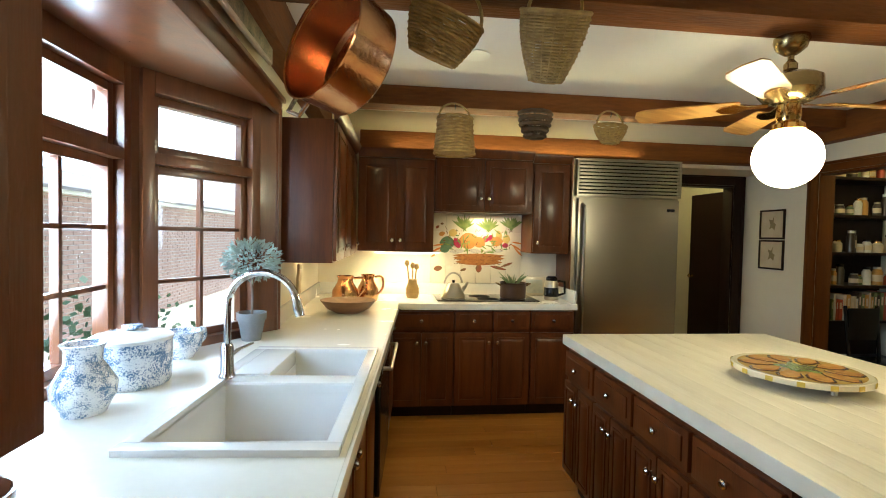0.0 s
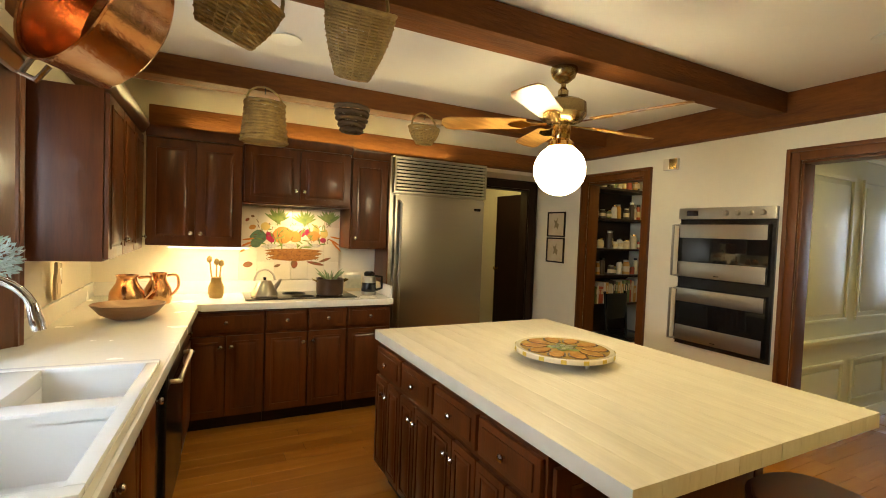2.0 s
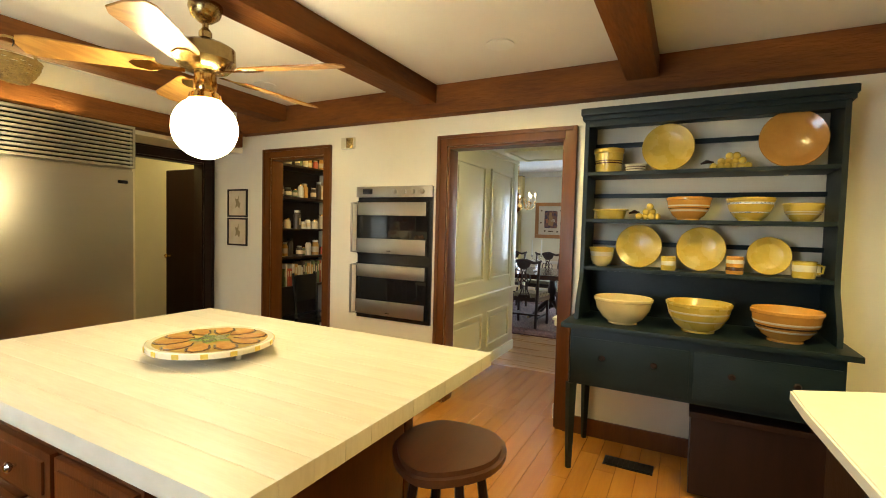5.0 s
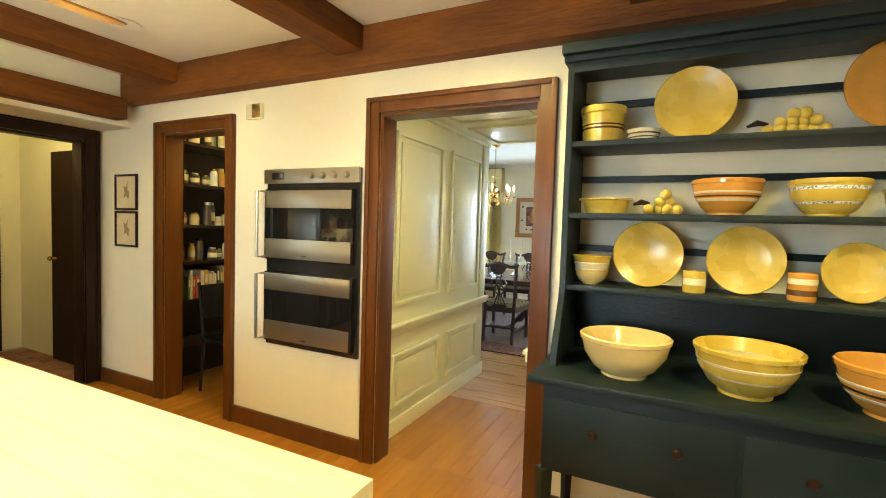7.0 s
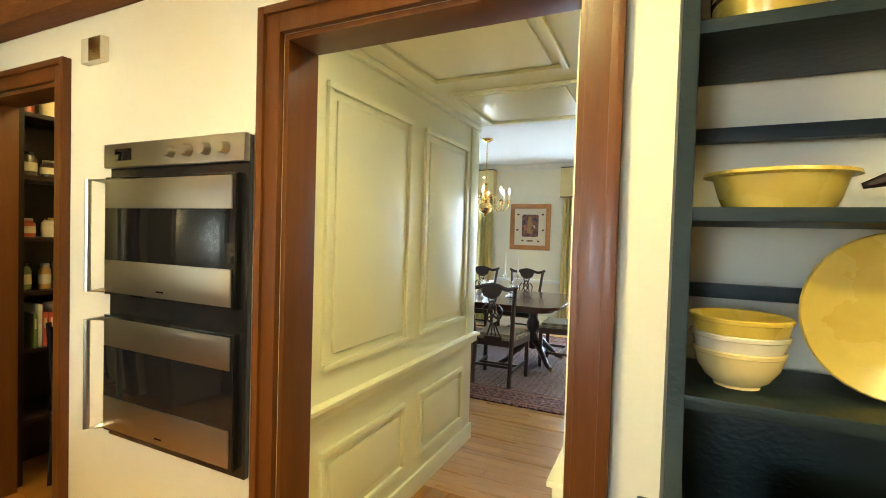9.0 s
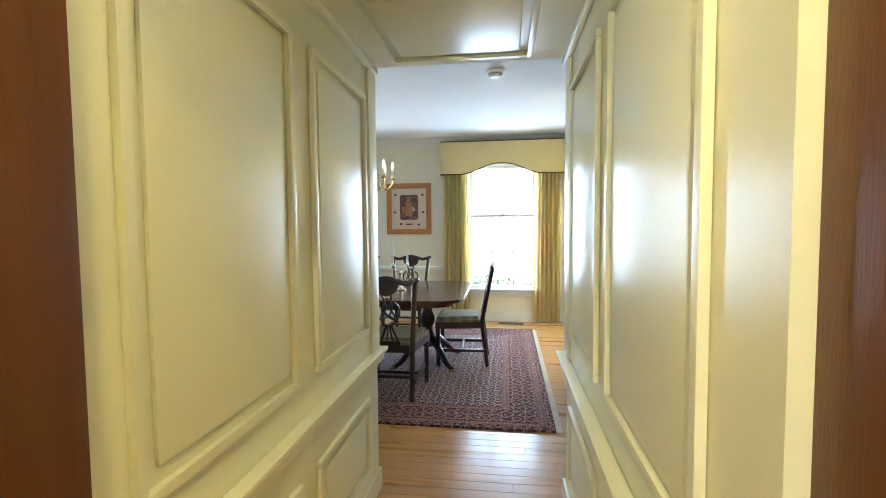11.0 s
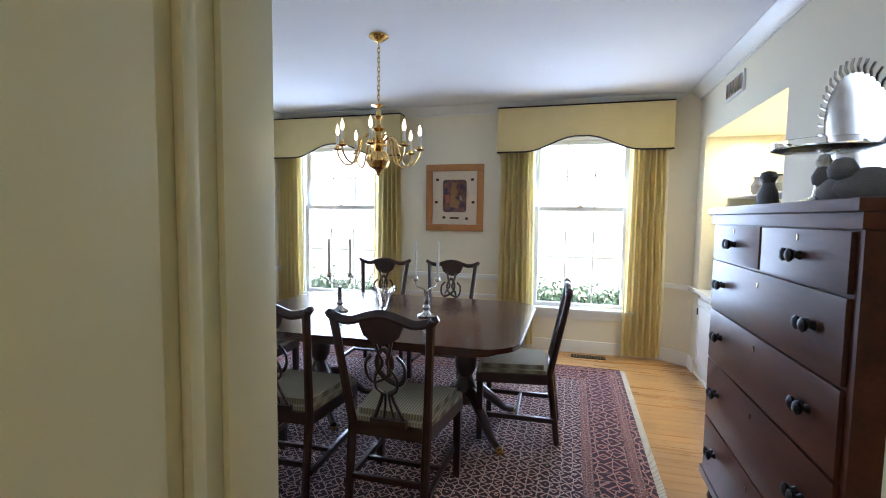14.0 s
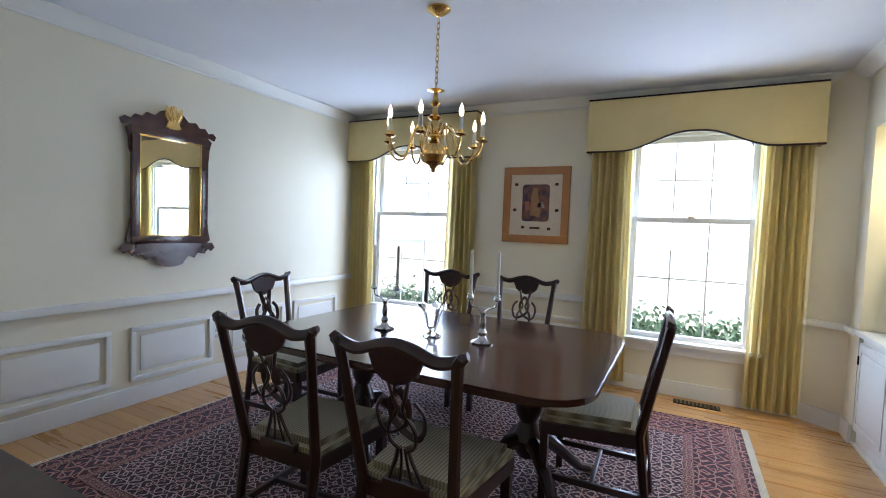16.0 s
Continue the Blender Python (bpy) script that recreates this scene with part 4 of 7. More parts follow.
# ---- rug ----
def rug_material(name, base, deep, pale, scale):
    m = bpy.data.materials.new(name)
    m.use_nodes = True
    n, l = m.node_tree.nodes, m.node_tree.links
    b = n["Principled BSDF"]
    b.inputs["Roughness"].default_value = .95
    b.inputs["Sheen Weight"].default_value = .08
    tc = n.new("ShaderNodeTexCoord")
    vo, v2, no = n.new("ShaderNodeTexVoronoi"), n.new("ShaderNodeTexVoronoi"), n.new("ShaderNodeTexNoise")
    vo.feature, vo.distance = 'F1', 'MANHATTAN'
    v2.feature = 'DISTANCE_TO_EDGE'
    vo.inputs["Randomness"].default_value, v2.inputs["Randomness"].default_value = .25, .35
    vo.inputs["Scale"].default_value, v2.inputs["Scale"].default_value, no.inputs["Scale"].default_value = scale, scale * 1.7, 90
    for t in (vo, v2, no):
        l.new(tc.outputs["Object"], t.inputs["Vector"])
    sn = n.new("ShaderNodeMath")
    sn.operation = 'SINE'
    mu = n.new("ShaderNodeMath")
    mu.operation, mu.inputs[1].default_value = 'MULTIPLY', 16
    l.new(vo.outputs["Distance"], mu.inputs[0]), l.new(mu.outputs[0], sn.inputs[0])
    r1, r2 = n.new("ShaderNodeValToRGB"), n.new("ShaderNodeValToRGB")
    r1.color_ramp.interpolation = r2.color_ramp.interpolation = 'CONSTANT'
    r1.color_ramp.elements[0].color, r1.color_ramp.elements[1].color = (*deep, 1), (*base, 1)
    r1.color_ramp.elements[1].position = .42
    e = r1.color_ramp.elements.new(.84)
    e.color = (*pale, 1)
    l.new(sn.outputs[0], r1.inputs[0])
    r2.color_ramp.elements[0].color, r2.color_ramp.elements[1].color = (1, 1, 1, 1), (0, 0, 0, 1)
    r2.color_ramp.elements[1].position = .035
    l.new(v2.outputs["Distance"], r2.inputs[0])
    mx = n.new("ShaderNodeMix")
    mx.data_type = 'RGBA'
    l.new(r2.outputs[0], mx.inputs[0]), l.new(r1.outputs[0], mx.inputs[6])
    mx.inputs[7].default_value = (*pale, 1)
    hs, mr = n.new("ShaderNodeHueSaturation"), n.new("ShaderNodeMapRange")
    mr.inputs[3].default_value, mr.inputs[4].default_value = .7, 1.3
    l.new(no.outputs["Fac"], mr.inputs[0]), l.new(mr.outputs[0], hs.inputs["Value"]), l.new(mx.outputs[2], hs.inputs["Color"])
    l.new(hs.outputs[0], b.inputs["Base Color"])
    bp = n.new("ShaderNodeBump")
    bp.inputs["Strength"].default_value, bp.inputs["Distance"].default_value = .3, .004
    l.new(no.outputs["Fac"], bp.inputs["Height"]), l.new(bp.outputs[0], b.inputs["Normal"])
    return m


RX0, RX1, RY0, RY1 = 6.28, 9.30, .66, 4.14
M_RUGF = rug_material("rug_field", (0.17, 0.013, 0.016), (0.014, 0.006, 0.014), (0.50, 0.37, 0.33), 10)
M_RUGB = rug_material("rug_border", (0.20, 0.016, 0.016), (0.030, 0.008, 0.018), (0.36, 0.20, 0.16), 7)
M_RUGN = rug_material("rug_guard", (0.045, 0.012, 0.030), (0.15, 0.03, 0.03), (0.42, 0.29, 0.22), 20)
rg = thing("area_rug", T((RX0 + RX1) / 2, (RY0 + RY1) / 2, 0), "dark red and navy patterned oriental rug with fringe", "rug")
hx, hy = (RX1 - RX0) / 2, (RY1 - RY0) / 2
part("backing", B((-hx, -hy, .001), (hx, hy, .007)), M_RUGB, rg)
o = 0
for nm, wdt, mt in (("edge_band", .05, M_RUGB), ("outer_guard", .06, M_RUGN), ("border", .20, M_RUGB), ("inner_guard", .06, M_RUGN)):
    bm = bmesh.new()
    ring_box(bm, -hx + o, -hy + o, hx - o, hy - o, -hx + o + wdt, -hy + o + wdt, hx - o - wdt, hy - o - wdt, .007, .011)
    part(nm, bm, mt, rg, smooth=False)
    o += wdt
part("field", B((-hx + o, -hy + o, .007), (hx - o, hy - o, .011)), M_RUGF, rg)
bm = bmesh.new()
for s in (-1, 1):
    for k in range(220):
        x = -hx + 2 * hx * (k + .5) / 220
        yy = s * hy
        box(bm, (x - .0045, min(yy, yy + s * .045), .001), (x + .0045, max(yy, yy + s * random.uniform(.03, .055)), .005))
part("fringe", bm, mat("cream_fringe", (.72, .66, .54), .95), rg, smooth=False)["kind"] = "stuff"

# ---- dining table ----
def rounded(w, h, r, k=7):
    pts = []
    for cx, cy, a0 in ((w - r, h - r, 0), (-w + r, h - r, 90), (-w + r, -h + r, 180), (w - r, -h + r, 270)):
        for i in range(k + 1):
            a = radians(a0 + 90 * i / k)
            pts.append((cx + r * math.cos(a), cy + r * math.sin(a)))
    return pts


tb = thing("dining_table", T(7.77, 2.34, .011), "polished mahogany double-pedestal dining table", "table")
part("tabletop", prism(rounded(.71, .97, .22), .028, T(0, 0, .711), .006), M_MAHOG, tb)
part("apron", prism(rounded(.60, .86, .18), .05, T(0, 0, .66)), M_MAHOG, tb)
for yy in (-.55, .55):
    part("pedestal", lathe([(.05, .16), (.075, .20), (.085, .26), (.06, .31), (.045, .35), (.07, .40), (.075, .46), (.05, .52), (.045, .60), (.08, .655), (.08, .67)], 20, at=(0, yy, 0)), M_CHAIRW, tb)
    for a in (45, 135, 225, 315):
        c, s = math.cos(radians(a)), math.sin(radians(a))
        lg = part("splayed_leg", tube([(c * r, yy + s * r * .9, z) for r, z in ((.03, .25), (.12, .24), (.24, .15), (.36, .05), (.44, .025))], [.045, .042, .033, .026, .024], 10), M_CHAIRW, tb)
        part("castor", lathe([(0, 0), (.02, .0), (.024, .012), (.02, .028), (0, .03)], 10, at=(c * .45, yy + s * .45 * .9, .0)), M_BRASS, lg)


# ---- dining chairs ----
def M_stripe():
    m = bpy.data.materials.new("striped_upholstery")
    m.use_nodes = True
    n, l = m.node_tree.nodes, m.node_tree.links
    b = n["Principled BSDF"]
    b.inputs["Roughness"].default_value = .9
    tc, w, no = n.new("ShaderNodeTexCoord"), n.new("ShaderNodeTexWave"), n.new("ShaderNodeTexNoise")
    w.bands_direction = 'Y'
    w.inputs["Scale"].default_value, w.inputs["Distortion"].default_value = 22, .1
    no.inputs["Scale"].default_value = 120
    r = n.new("ShaderNodeValToRGB")
    r.color_ramp.elements[0].color, r.color_ramp.elements[1].color = (.20, .17, .10, 1), (.38, .35, .25, 1)
    l.new(tc.outputs["Object"], w.inputs["Vector"]), l.new(tc.outputs["Object"], no.inputs["Vector"])
    l.new(w.outputs["Fac"], r.inputs[0]), l.new(r.outputs[0], b.inputs["Base Color"])
    bp = n.new("ShaderNodeBump")
    bp.inputs["Strength"].default_value = .15
    l.new(no.outputs["Fac"], bp.inputs["Height"]), l.new(bp.outputs[0], b.inputs["Normal"])
    return m


M_SEAT = M_stripe()


def dining_chair(m):
    """A pierced-splat chair facing +x; its back stands at x = -0.22."""
    ob = thing("dining_chair", m, "dark mahogany chair with pierced splat and striped seat", "chair", "chairs round the dining table")
    bx = lambda z: -.20 - max(0, z - .44) * .20 - max(0, .44 - z) * .12
    # seat
    seat = [(-.20, -.20), (.24, -.255), (.255, -.24), (.255, .24), (.24, .255), (-.20, .20)]
    part("seat_rail", prism([(x * 1.0, y * .985) for x, y in seat], .065, T(0, 0, .375), .004), M_CHAIRW, ob)
    bm = prism([(x * .97 + .004, y * .97) for x, y in seat], .05, T(0, 0, .441))
    bmesh.ops.bevel(bm, geom=[e for e in bm.edges if all(v.co.z > .46 for v in e.verts)], offset=.028, segments=4, affect='EDGES')
    part("seat", bm, M_SEAT, ob, "striped sage and cream upholstery")
    for y in (-.225, .225):
        part("leg", lathe([(.024, 0), (.027, .38)], 4, m=T(.228, y, 0, 45)), M_CHAIRW, ob, smooth=False)
    for s in (-1, 1):
        pts = [(bx(z), s * (.185 + max(0, z - .44) * .085), z) for z in (0, .15, .3, .44, .6, .75, .88, .955)]
        pts += [(bx(.97) - .004, s * .243, .978)]
        part("back_post", tube(pts, [.021, .021, .022, .023, .021, .02, .02, .022, .016], 8), M_CHAIRW, ob)
    # crest rail with ears
    q = [(bx(.95), y, z) for y, z in ((-.262, .985), (-.225, .962), (-.15, .948), (-.07, .972), (0, .985), (.07, .972), (.15, .948), (.225, .962), (.262, .985))]
    part("crest_rail", tube(spline(q, 4), [.017] * 2 + [.024] * 29 + [.017] * 2, 8, flat=.6), M_CHAIRW, ob)
    part("shoe", B((-.222, -.09, .435), (-.185, .09, .475), .008), M_CHAIRW, ob)
    sp = lambda pts, r: tube([(bx(z) + .004, y, z) for y, z in [(v.x, v.y) for v in spline([(*p, 0) for p in pts], 5)]], r, 7, flat=.55)
    splat = part("splat", prism([(-.085, .885), (-.11, .945), (-.06, .972), (.06, .972), (.11, .945), (.085, .885), (.05, .86), (.0, .845), (-.05, .86)], .018,
                                Matrix(((0, -.0, 1, bx(.92) - .008), (1, 0, 0, 0), (0, 1, 0, 0), (0, 0, 0, 1))), .003), M_CHAIRW, ob)
    for s in (-1, 1):
        part("strap", sp([(s * .045, .88), (s * .025, .80), (s * .012, .75), (s * .05, .69), (s * .05, .63), (s * .01, .60)], .014), M_CHAIRW, splat)
        part("scroll", sp([(s * .06, .79), (s * .092, .75), (s * .09, .69), (s * .055, .655), (-s * .02, .70), (-s * .035, .77), (0, .83)], .0115), M_CHAIRW, splat)
        part("lower_strap", sp([(s * .02, .61), (s * .03, .57), (s * .05, .52), (s * .075, .46)], .014), M_CHAIRW, splat)
        part("inner_strap", sp([(s * .008, .61), (s * .012, .55), (s * .028, .46)], .010), M_CHAIRW, splat)
        part("side_stretcher", B((-.235, s * .205 - .010, .14), (.225, s * .205 + .010, .17), .003), M_CHAIRW, ob)
    part("cross_stretcher", B((-.01, -.205, .145), (.012, .205, .165), .003), M_CHAIRW, ob)
    part("rear_stretcher", B((-.242, -.175, .18), (-.222, .175, .205), .003), M_CHAIRW, ob)
    return ob


c0 = dining_chair(T(6.93, 1.92, .011, 0))
for x, y, r in ((6.93, 2.54, 3), (7.85, 1.44, 92), (7.70, 3.42, -87), (8.72, 2.88, 184), (8.75, 2.23, 178)):
    copy_thing(c0, T(x, y, .011, r))

# ---- chest of drawers ----
cd = thing("chest_of_drawers", T(6.12, .45, 0), "tall aged mahogany chest of drawers with ring pulls", "chest")
CW = 1.26
part("body", B((.02, -.43, .14), (CW - .02, -.012, 1.45), .004), M_CHEST, cd)
part("top", B((-.01, -.44, 1.45), (CW + .01, .02, 1.485), .01), M_CHEST, cd)
part("frieze", B((.0, -.42, 1.405), (CW, .005, 1.45), .008), M_CHEST, cd)
part("base_mould", B((.005, -.43, .125), (CW - .005, .006, .165), .006), M_CHEST, cd)
for x in (.06, CW - .06):
    for y in (-.37, -.05):
        part("foot", lathe([(.02, 0), (.028, .03), (.02, .06), (.035, .10), (.035, .13)], 12, at=(x, y, 0)), M_CHAIRW, cd)
rows = [(.17, .275), (.455, .285), (.75, .24), (1.0, .23)]
def pull(parent, x, z):
    part("pull", lathe([(.016, 0), (.013, .006), (.008, .016), (.02, .026), (.022, .034), (.012, .04), (0, .041)], 10, m=T(x - .02, .0, z, 0, -90)), M_IRON, parent)
    part("pull", lathe([(.016, 0), (.013, .006), (.008, .016), (.02, .026), (.022, .034), (.012, .04), (0, .041)], 10, m=T(x + .02, .0, z, 0, -90)), M_IRON, parent)
for z, h in rows:
    d_ = part("drawer", B((.05, -.012, z), (CW - .05, .002, z + h), .004), M_CHEST, cd)
    for x in (.22, CW - .22):
        pull(d_, x, z + h * .55)
    part("keyhole", B((CW / 2 - .006, .001, z + h * .75), (CW / 2 + .006, .004, z + h * .75 + .02), .002), M_ANTBR, d_)
for x0, x1 in ((.05, CW / 2 - .01), (CW / 2 + .01, CW - .05)):
    d_ = part("drawer", B((x0, -.012, 1.24), (x1, .002, 1.40), .004), M_CHEST, cd)
    pull(d_, (x0 + x1) / 2, 1.32)
    part("keyhole", B(((x0 + x1) / 2 - .006, .001, 1.365), ((x0 + x1) / 2 + .006, .004, 1.385), .002), M_ANTBR, d_)

# sideboard near the passage
sb = thing("sideboard", T(5.70, 2.9, 0), "dark polished mahogany sideboard against the wall", "sideboard")
part("top", B((-.165, -.76, .77), (.165, .76, .80), .008), M_CHAIRW, sb)
part("body", B((-.16, -.73, .35), (.14, .73, .77), .004), M_CHAIRW, sb)
for x in (-.13, .115):
    for y in (-.70, .70):
        part("leg", B((x - .02, y - .02, 0), (x + .02, y + .02, .35), .003), M_CHAIRW, sb)

# ---- ceiling fan ----
fan = thing("ceiling_fan", T(1.62, 1.805, 2.384), "brass ceiling fan with oak blades and lit globe", "ceiling fan")
part("canopy", lathe([(.0, 0), (.07, 0), (.072, -.015), (.06, -.05), (.03, -.075), (.018, -.08), (0, -.08)], 24), M_ANTBR, fan)
part("downrod", lathe([(.013, -.07), (.013, -.10), (.028, -.12), (.028, -.145), (.013, -.15), (.02, -.18)], 16), M_ANTBR, fan)
part("motor", lathe([(0, -.17), (.10, -.175), (.125, -.19), (.128, -.25), (.118, -.265), (.10, -.285), (.06, -.30), (0, -.30)], 32), M_ANTBR, fan)
part("fitter", lathe([(.045, -.30), (.05, -.36), (.045, -.38), (.065, -.395), (.07, -.42), (.05, -.425), (0, -.425)], 24), M_BRASS, fan)
part("globe", lathe([(.055, -.415)] + [(.138 * math.sin(a), -.545 + .138 * math.cos(a)) for a in np.linspace(.4, math.pi, 16)], 28), M_GLOBE, fan, "lit opal glass globe")
M_OAK = mat("oak_blade", (0.50, 0.27, 0.07), 0.35, col2=(0.34, 0.16, 0.035), scale=3, stretch=(.5, 6, 1), bump=.04, wave=3)
for k in range(5):
    r = Matrix.Translation((0, 0, -.295)) @ Matrix.Rotation(radians(143 + 72 * k), 4, 'Z') @ Matrix.Rotation(radians(13), 4, 'X')
    bl = part("blade", prism([(.19, -.05), (.22, -.06), (.60, -.075), (.645, -.06), (.66, 0), (.645, .06), (.60, .075), (.22, .06), (.19, .05)], .007, r, .002), M_OAK, fan)
    part("blade_iron", prism([(.08, -.018), (.16, -.015), (.21, -.045), (.27, -.03), (.29, 0), (.27, .03), (.21, .045), (.16, .015), (.08, .018)], .006, r @ Matrix.Translation((0, 0, -.0065)), .002), M_BRASS, bl)

# ---- baskets, copper pot, plaque ----
def basket(name, x, y, z, rx, ry, h, material, label, flare=.8, rows=9, tilt=(0, 0), hook=2.384, handle=True):
    """Woven rows round stakes, an arched handle and a hook up to the beam."""
    ob = thing(name, T(x, y, z, 20, *tilt), label, "basket", "hanging baskets")
    bm = bmesh.new()
    for i in range(rows):
        t = i / (rows - 1)
        k = flare + (1 - flare) * math.sin(t * math.pi / 2)
        pts = []
        for a in range(40):
            th = 2 * math.pi * a / 40
            w = .004 * math.sin(a * math.pi / 2 + i * math.pi)
            pts.append(((rx * k + w) * math.cos(th), (ry * k + w) * math.sin(th), -h + h * t))
        tube(pts, h / rows * .52, 6, bm, True)
    part("weave", bm, material, ob)
    bm = bmesh.new()
    for a in range(20):
        th = 2 * math.pi * a / 20
        tube([((rx * (flare + (1 - flare) * math.sin(t * math.pi / 2)) + .003) * math.cos(th), (ry * (flare + (1 - flare) * math.sin(t * math.pi / 2)) + .003) * math.sin(th), -h + h * t) for t in (0, .35, .7, 1)], .004, 5, bm)
    part("stakes", bm, material, ob)["kind"] = "stuff"
    part("base", lathe([(0, -h), (flare * 1, -h), (flare, -h + .006), (0, -h + .006)], 24, sx=rx, sy=ry), material, ob)
    part("rim", tube([(rx * 1.02 * math.cos(a), ry * 1.02 * math.sin(a), 0) for a in np.linspace(0, 2 * math.pi, 40, endpoint=False)], .009, 7, closed=True), material, ob)
    if handle:
        part("handle", tube([(rx * math.cos(a), 0, rx * .85 * math.sin(a)) for a in np.linspace(0, math.pi, 20)], .007, 7), material, ob)
    return ob


basket("hanging_basket", .018, 1.60, 2.275, .14, .115, .16, M_WICKER, "round tan splint basket hung tilted from a beam", .66, 15, (22, 14))
basket("hanging_basket", .427, 1.58, 2.31, .13, .125, .25, M_WICKER, "deep tan woven egg basket hung from a beam", .50, 24, (24, -10))
basket("hanging_basket", .259, 3.18, 2.29, .125, .11, .25, M_WICKER, "square-sided splint basket with tall hoop handle", 1.18, 13)
basket("hanging_basket", .851, 3.18, 2.35, .12, .10, .16, M_WICKERD, "small dark woven basket with faded markings", .6, 5, (0, 0), handle=False)
basket("hanging_basket", 1.43, 3.18, 2.285, .135, .09, .12, M_WICKER, "shallow half-round basket with hoop handle", .5, 12)
for x, y, z in ((.018, 1.64, 2.40), (.427, 1.63, 2.41), (.259, 3.23, 2.40), (.851, 3.23, 2.36), (1.43, 3.23, 2.40)):
    hk = thing("iron_hook", T(x, y, z), "small black iron hook in the beam", "hook", "beam hooks")
    part("shank", tube([(0, .012, .02), (0, -.02, .012), (0, -.05, -.005), (0, -.06, -.03), (0, -.045, -.045)], .003, 6), M_IRON, hk)

pz = Vector((-.70, -.62, .22)).normalized()        # the pan's mouth faces this way
px_ = (Vector((.42, -.2, 1)) - pz * Vector((.42, -.2, 1)).dot(pz)).normalized()
pm = Matrix.Translation((-.375, 1.53, 2.09)) @ Matrix((px_, pz.cross(px_), pz)).transposed().to_4x4()
pot = thing("copper_pan", pm, "large polished copper preserving pan hung from the beam", "pan")
R = .212
part("bowl", lathe([(0, -.10), (R * .86, -.10), (R * .95, -.085), (R, .08), (R + .006, .083), (R + .004, .076), (R - .004, .07), (R * .93, -.078), (R * .84, -.092), (0, -.092)], 48), M_COPPER, pot)
for s in (-1, 1):
    h = part("handle", tube([(s * R, -.05, .05), (s * (R + .05), -.045, .058), (s * (R + .055), .045, .058), (s * R, .05, .05)], .008, 8), M_SILVER, pot)
hk = thing("iron_hook", T(-.40, 1.63, 2.39), "black iron hook holding the copper pan", "hook", "beam hooks")
part("shank", tube([(.0, .01, .02), (.01, -.03, .0), (.03, -.06, -.06), (.03, -.05, -.10)], .004, 6), M_IRON, hk)

pq = thing("painted_plaque", T(-.755, 1.36, 2.245), "long narrow painted scenic board above the bay", "plaque")
n = 20
out = [(-.75 + 1.5 * i / n, -.02 - .02 * math.cos((i / n - .5) * math.pi)) for i in range(n + 1)] + [(.75 - 1.5 * i / n, .06 + .03 * math.cos((.5 - i / n) * math.pi)) for i in range(n + 1)]
PM = Matrix(((0, 0, -1, 0), (1, 0, 0, 0), (0, 1, 0, 0), (0, 0, 0, 1)))
part("board", prism(out, .02, Matrix(((0, 0, 1, -.01), (1, 0, 0, 0), (0, 1, 0, 0), (0, 0, 0, 1))), .003), M_CREAMG, pq)
part("scene", prism([(x * .95, y * .7 + .006) for x, y in out], .003, Matrix(((0, 0, 1, .0105), (1, 0, 0, 0), (0, 1, 0, 0), (0, 0, 0, 1)))), mat("painted_landscape", (.45, .38, .22), .6, col2=(.05, .07, .03), scale=14, fine=.4), pq)
for x, y in ((-.35, 2.55), (.3, 2.6), (2.9, 2.9), (.3, .95), (2.9, .9)):
    dl = thing("recessed_downlight", T(x, y, KC - .004), "white trimmed recessed ceiling downlight", "lamp", "recessed lights")
    part("trim_ring", lathe([(.065, 0), (.085, -.002), (.085, -.008), (.06, -.006)], 24), M_WHITE, dl)

# ---- things on the window counter ----
def blue_white(name, scale):
    m = mat(name, (.80, .82, .84), .14, col2=(.10, .19, .34), scale=scale, fine=.55, coat=.5, ramp=(.43, .53))
    return m


M_BW = blue_white("blue_sponged_glaze", 22)
M_BW2 = blue_white("blue_printed_glaze", 30)
v = thing("ceramic_vase", T(-1.05, 1.27, .92), "blue and white printed ceramic pitcher vase", "vase")
part("body", lathe([(0, 0), (.055, 0), (.058, .01), (.08, .05), (.082, .085), (.06, .125), (.045, .15), (.048, .185), (.058, .2), (.052, .2), (.04, .185), (.038, .15), (.05, .125), (.07, .085), (0, .02)], 28), M_BW2, v)
ck = thing("covered_crock", T(-1.06, 1.54, .92), "blue sponge-ware covered crock with white lid", "crock")
part("body", lathe([(0, 0), (.112, 0), (.118, .012), (.122, .10), (.122, .15), (.115, .155), (0, .15)], 36), M_BW, ck)
lid = part("lid", lathe([(.124, .152), (.126, .162), (.11, .172), (.03, .182), (.0, .183)], 36), M_PORC, ck, "white glazed lid")
part("finial", lathe([(.012, .18), (.03, .192), (.032, .2), (0, .203)], 14), M_BW, lid)
cp = thing("large_cup", T(-1.04, 1.87, .92), "blue sponge-ware oversize cup with handle", "cup")
part("body", lathe([(0, 0), (.045, 0), (.05, .01), (.075, .045), (.082, .11), (.076, .11), (.066, .05), (0, .015)], 28), M_BW, cp)
part("handle", tube(spline([(.03, .068, .10), (.045, .11, .10), (.045, .12, .06), (.03, .07, .03)], 5), .008, 8), M_BW, cp)
bw = thing("brown_bowl", T(-.87, .66, .92), "brown glazed stoneware bowl by the window", "bowl")
part("body", lathe([(0, 0), (.05, 0), (.07, .05), (.075, .09), (.07, .09), (.06, .05), (0, .012)], 24), mat("brown_glaze", (.22, .09, .04), .2, coat=.4), bw)
tp = thing("topiary_plant", T(-.853, 2.19, .92), "silver-green topiary in a grey clay pot", "plant")
M_CLAY = mat("grey_clay", (.24, .24, .24), .8, col2=(.17, .17, .18), scale=15, bump=.2)
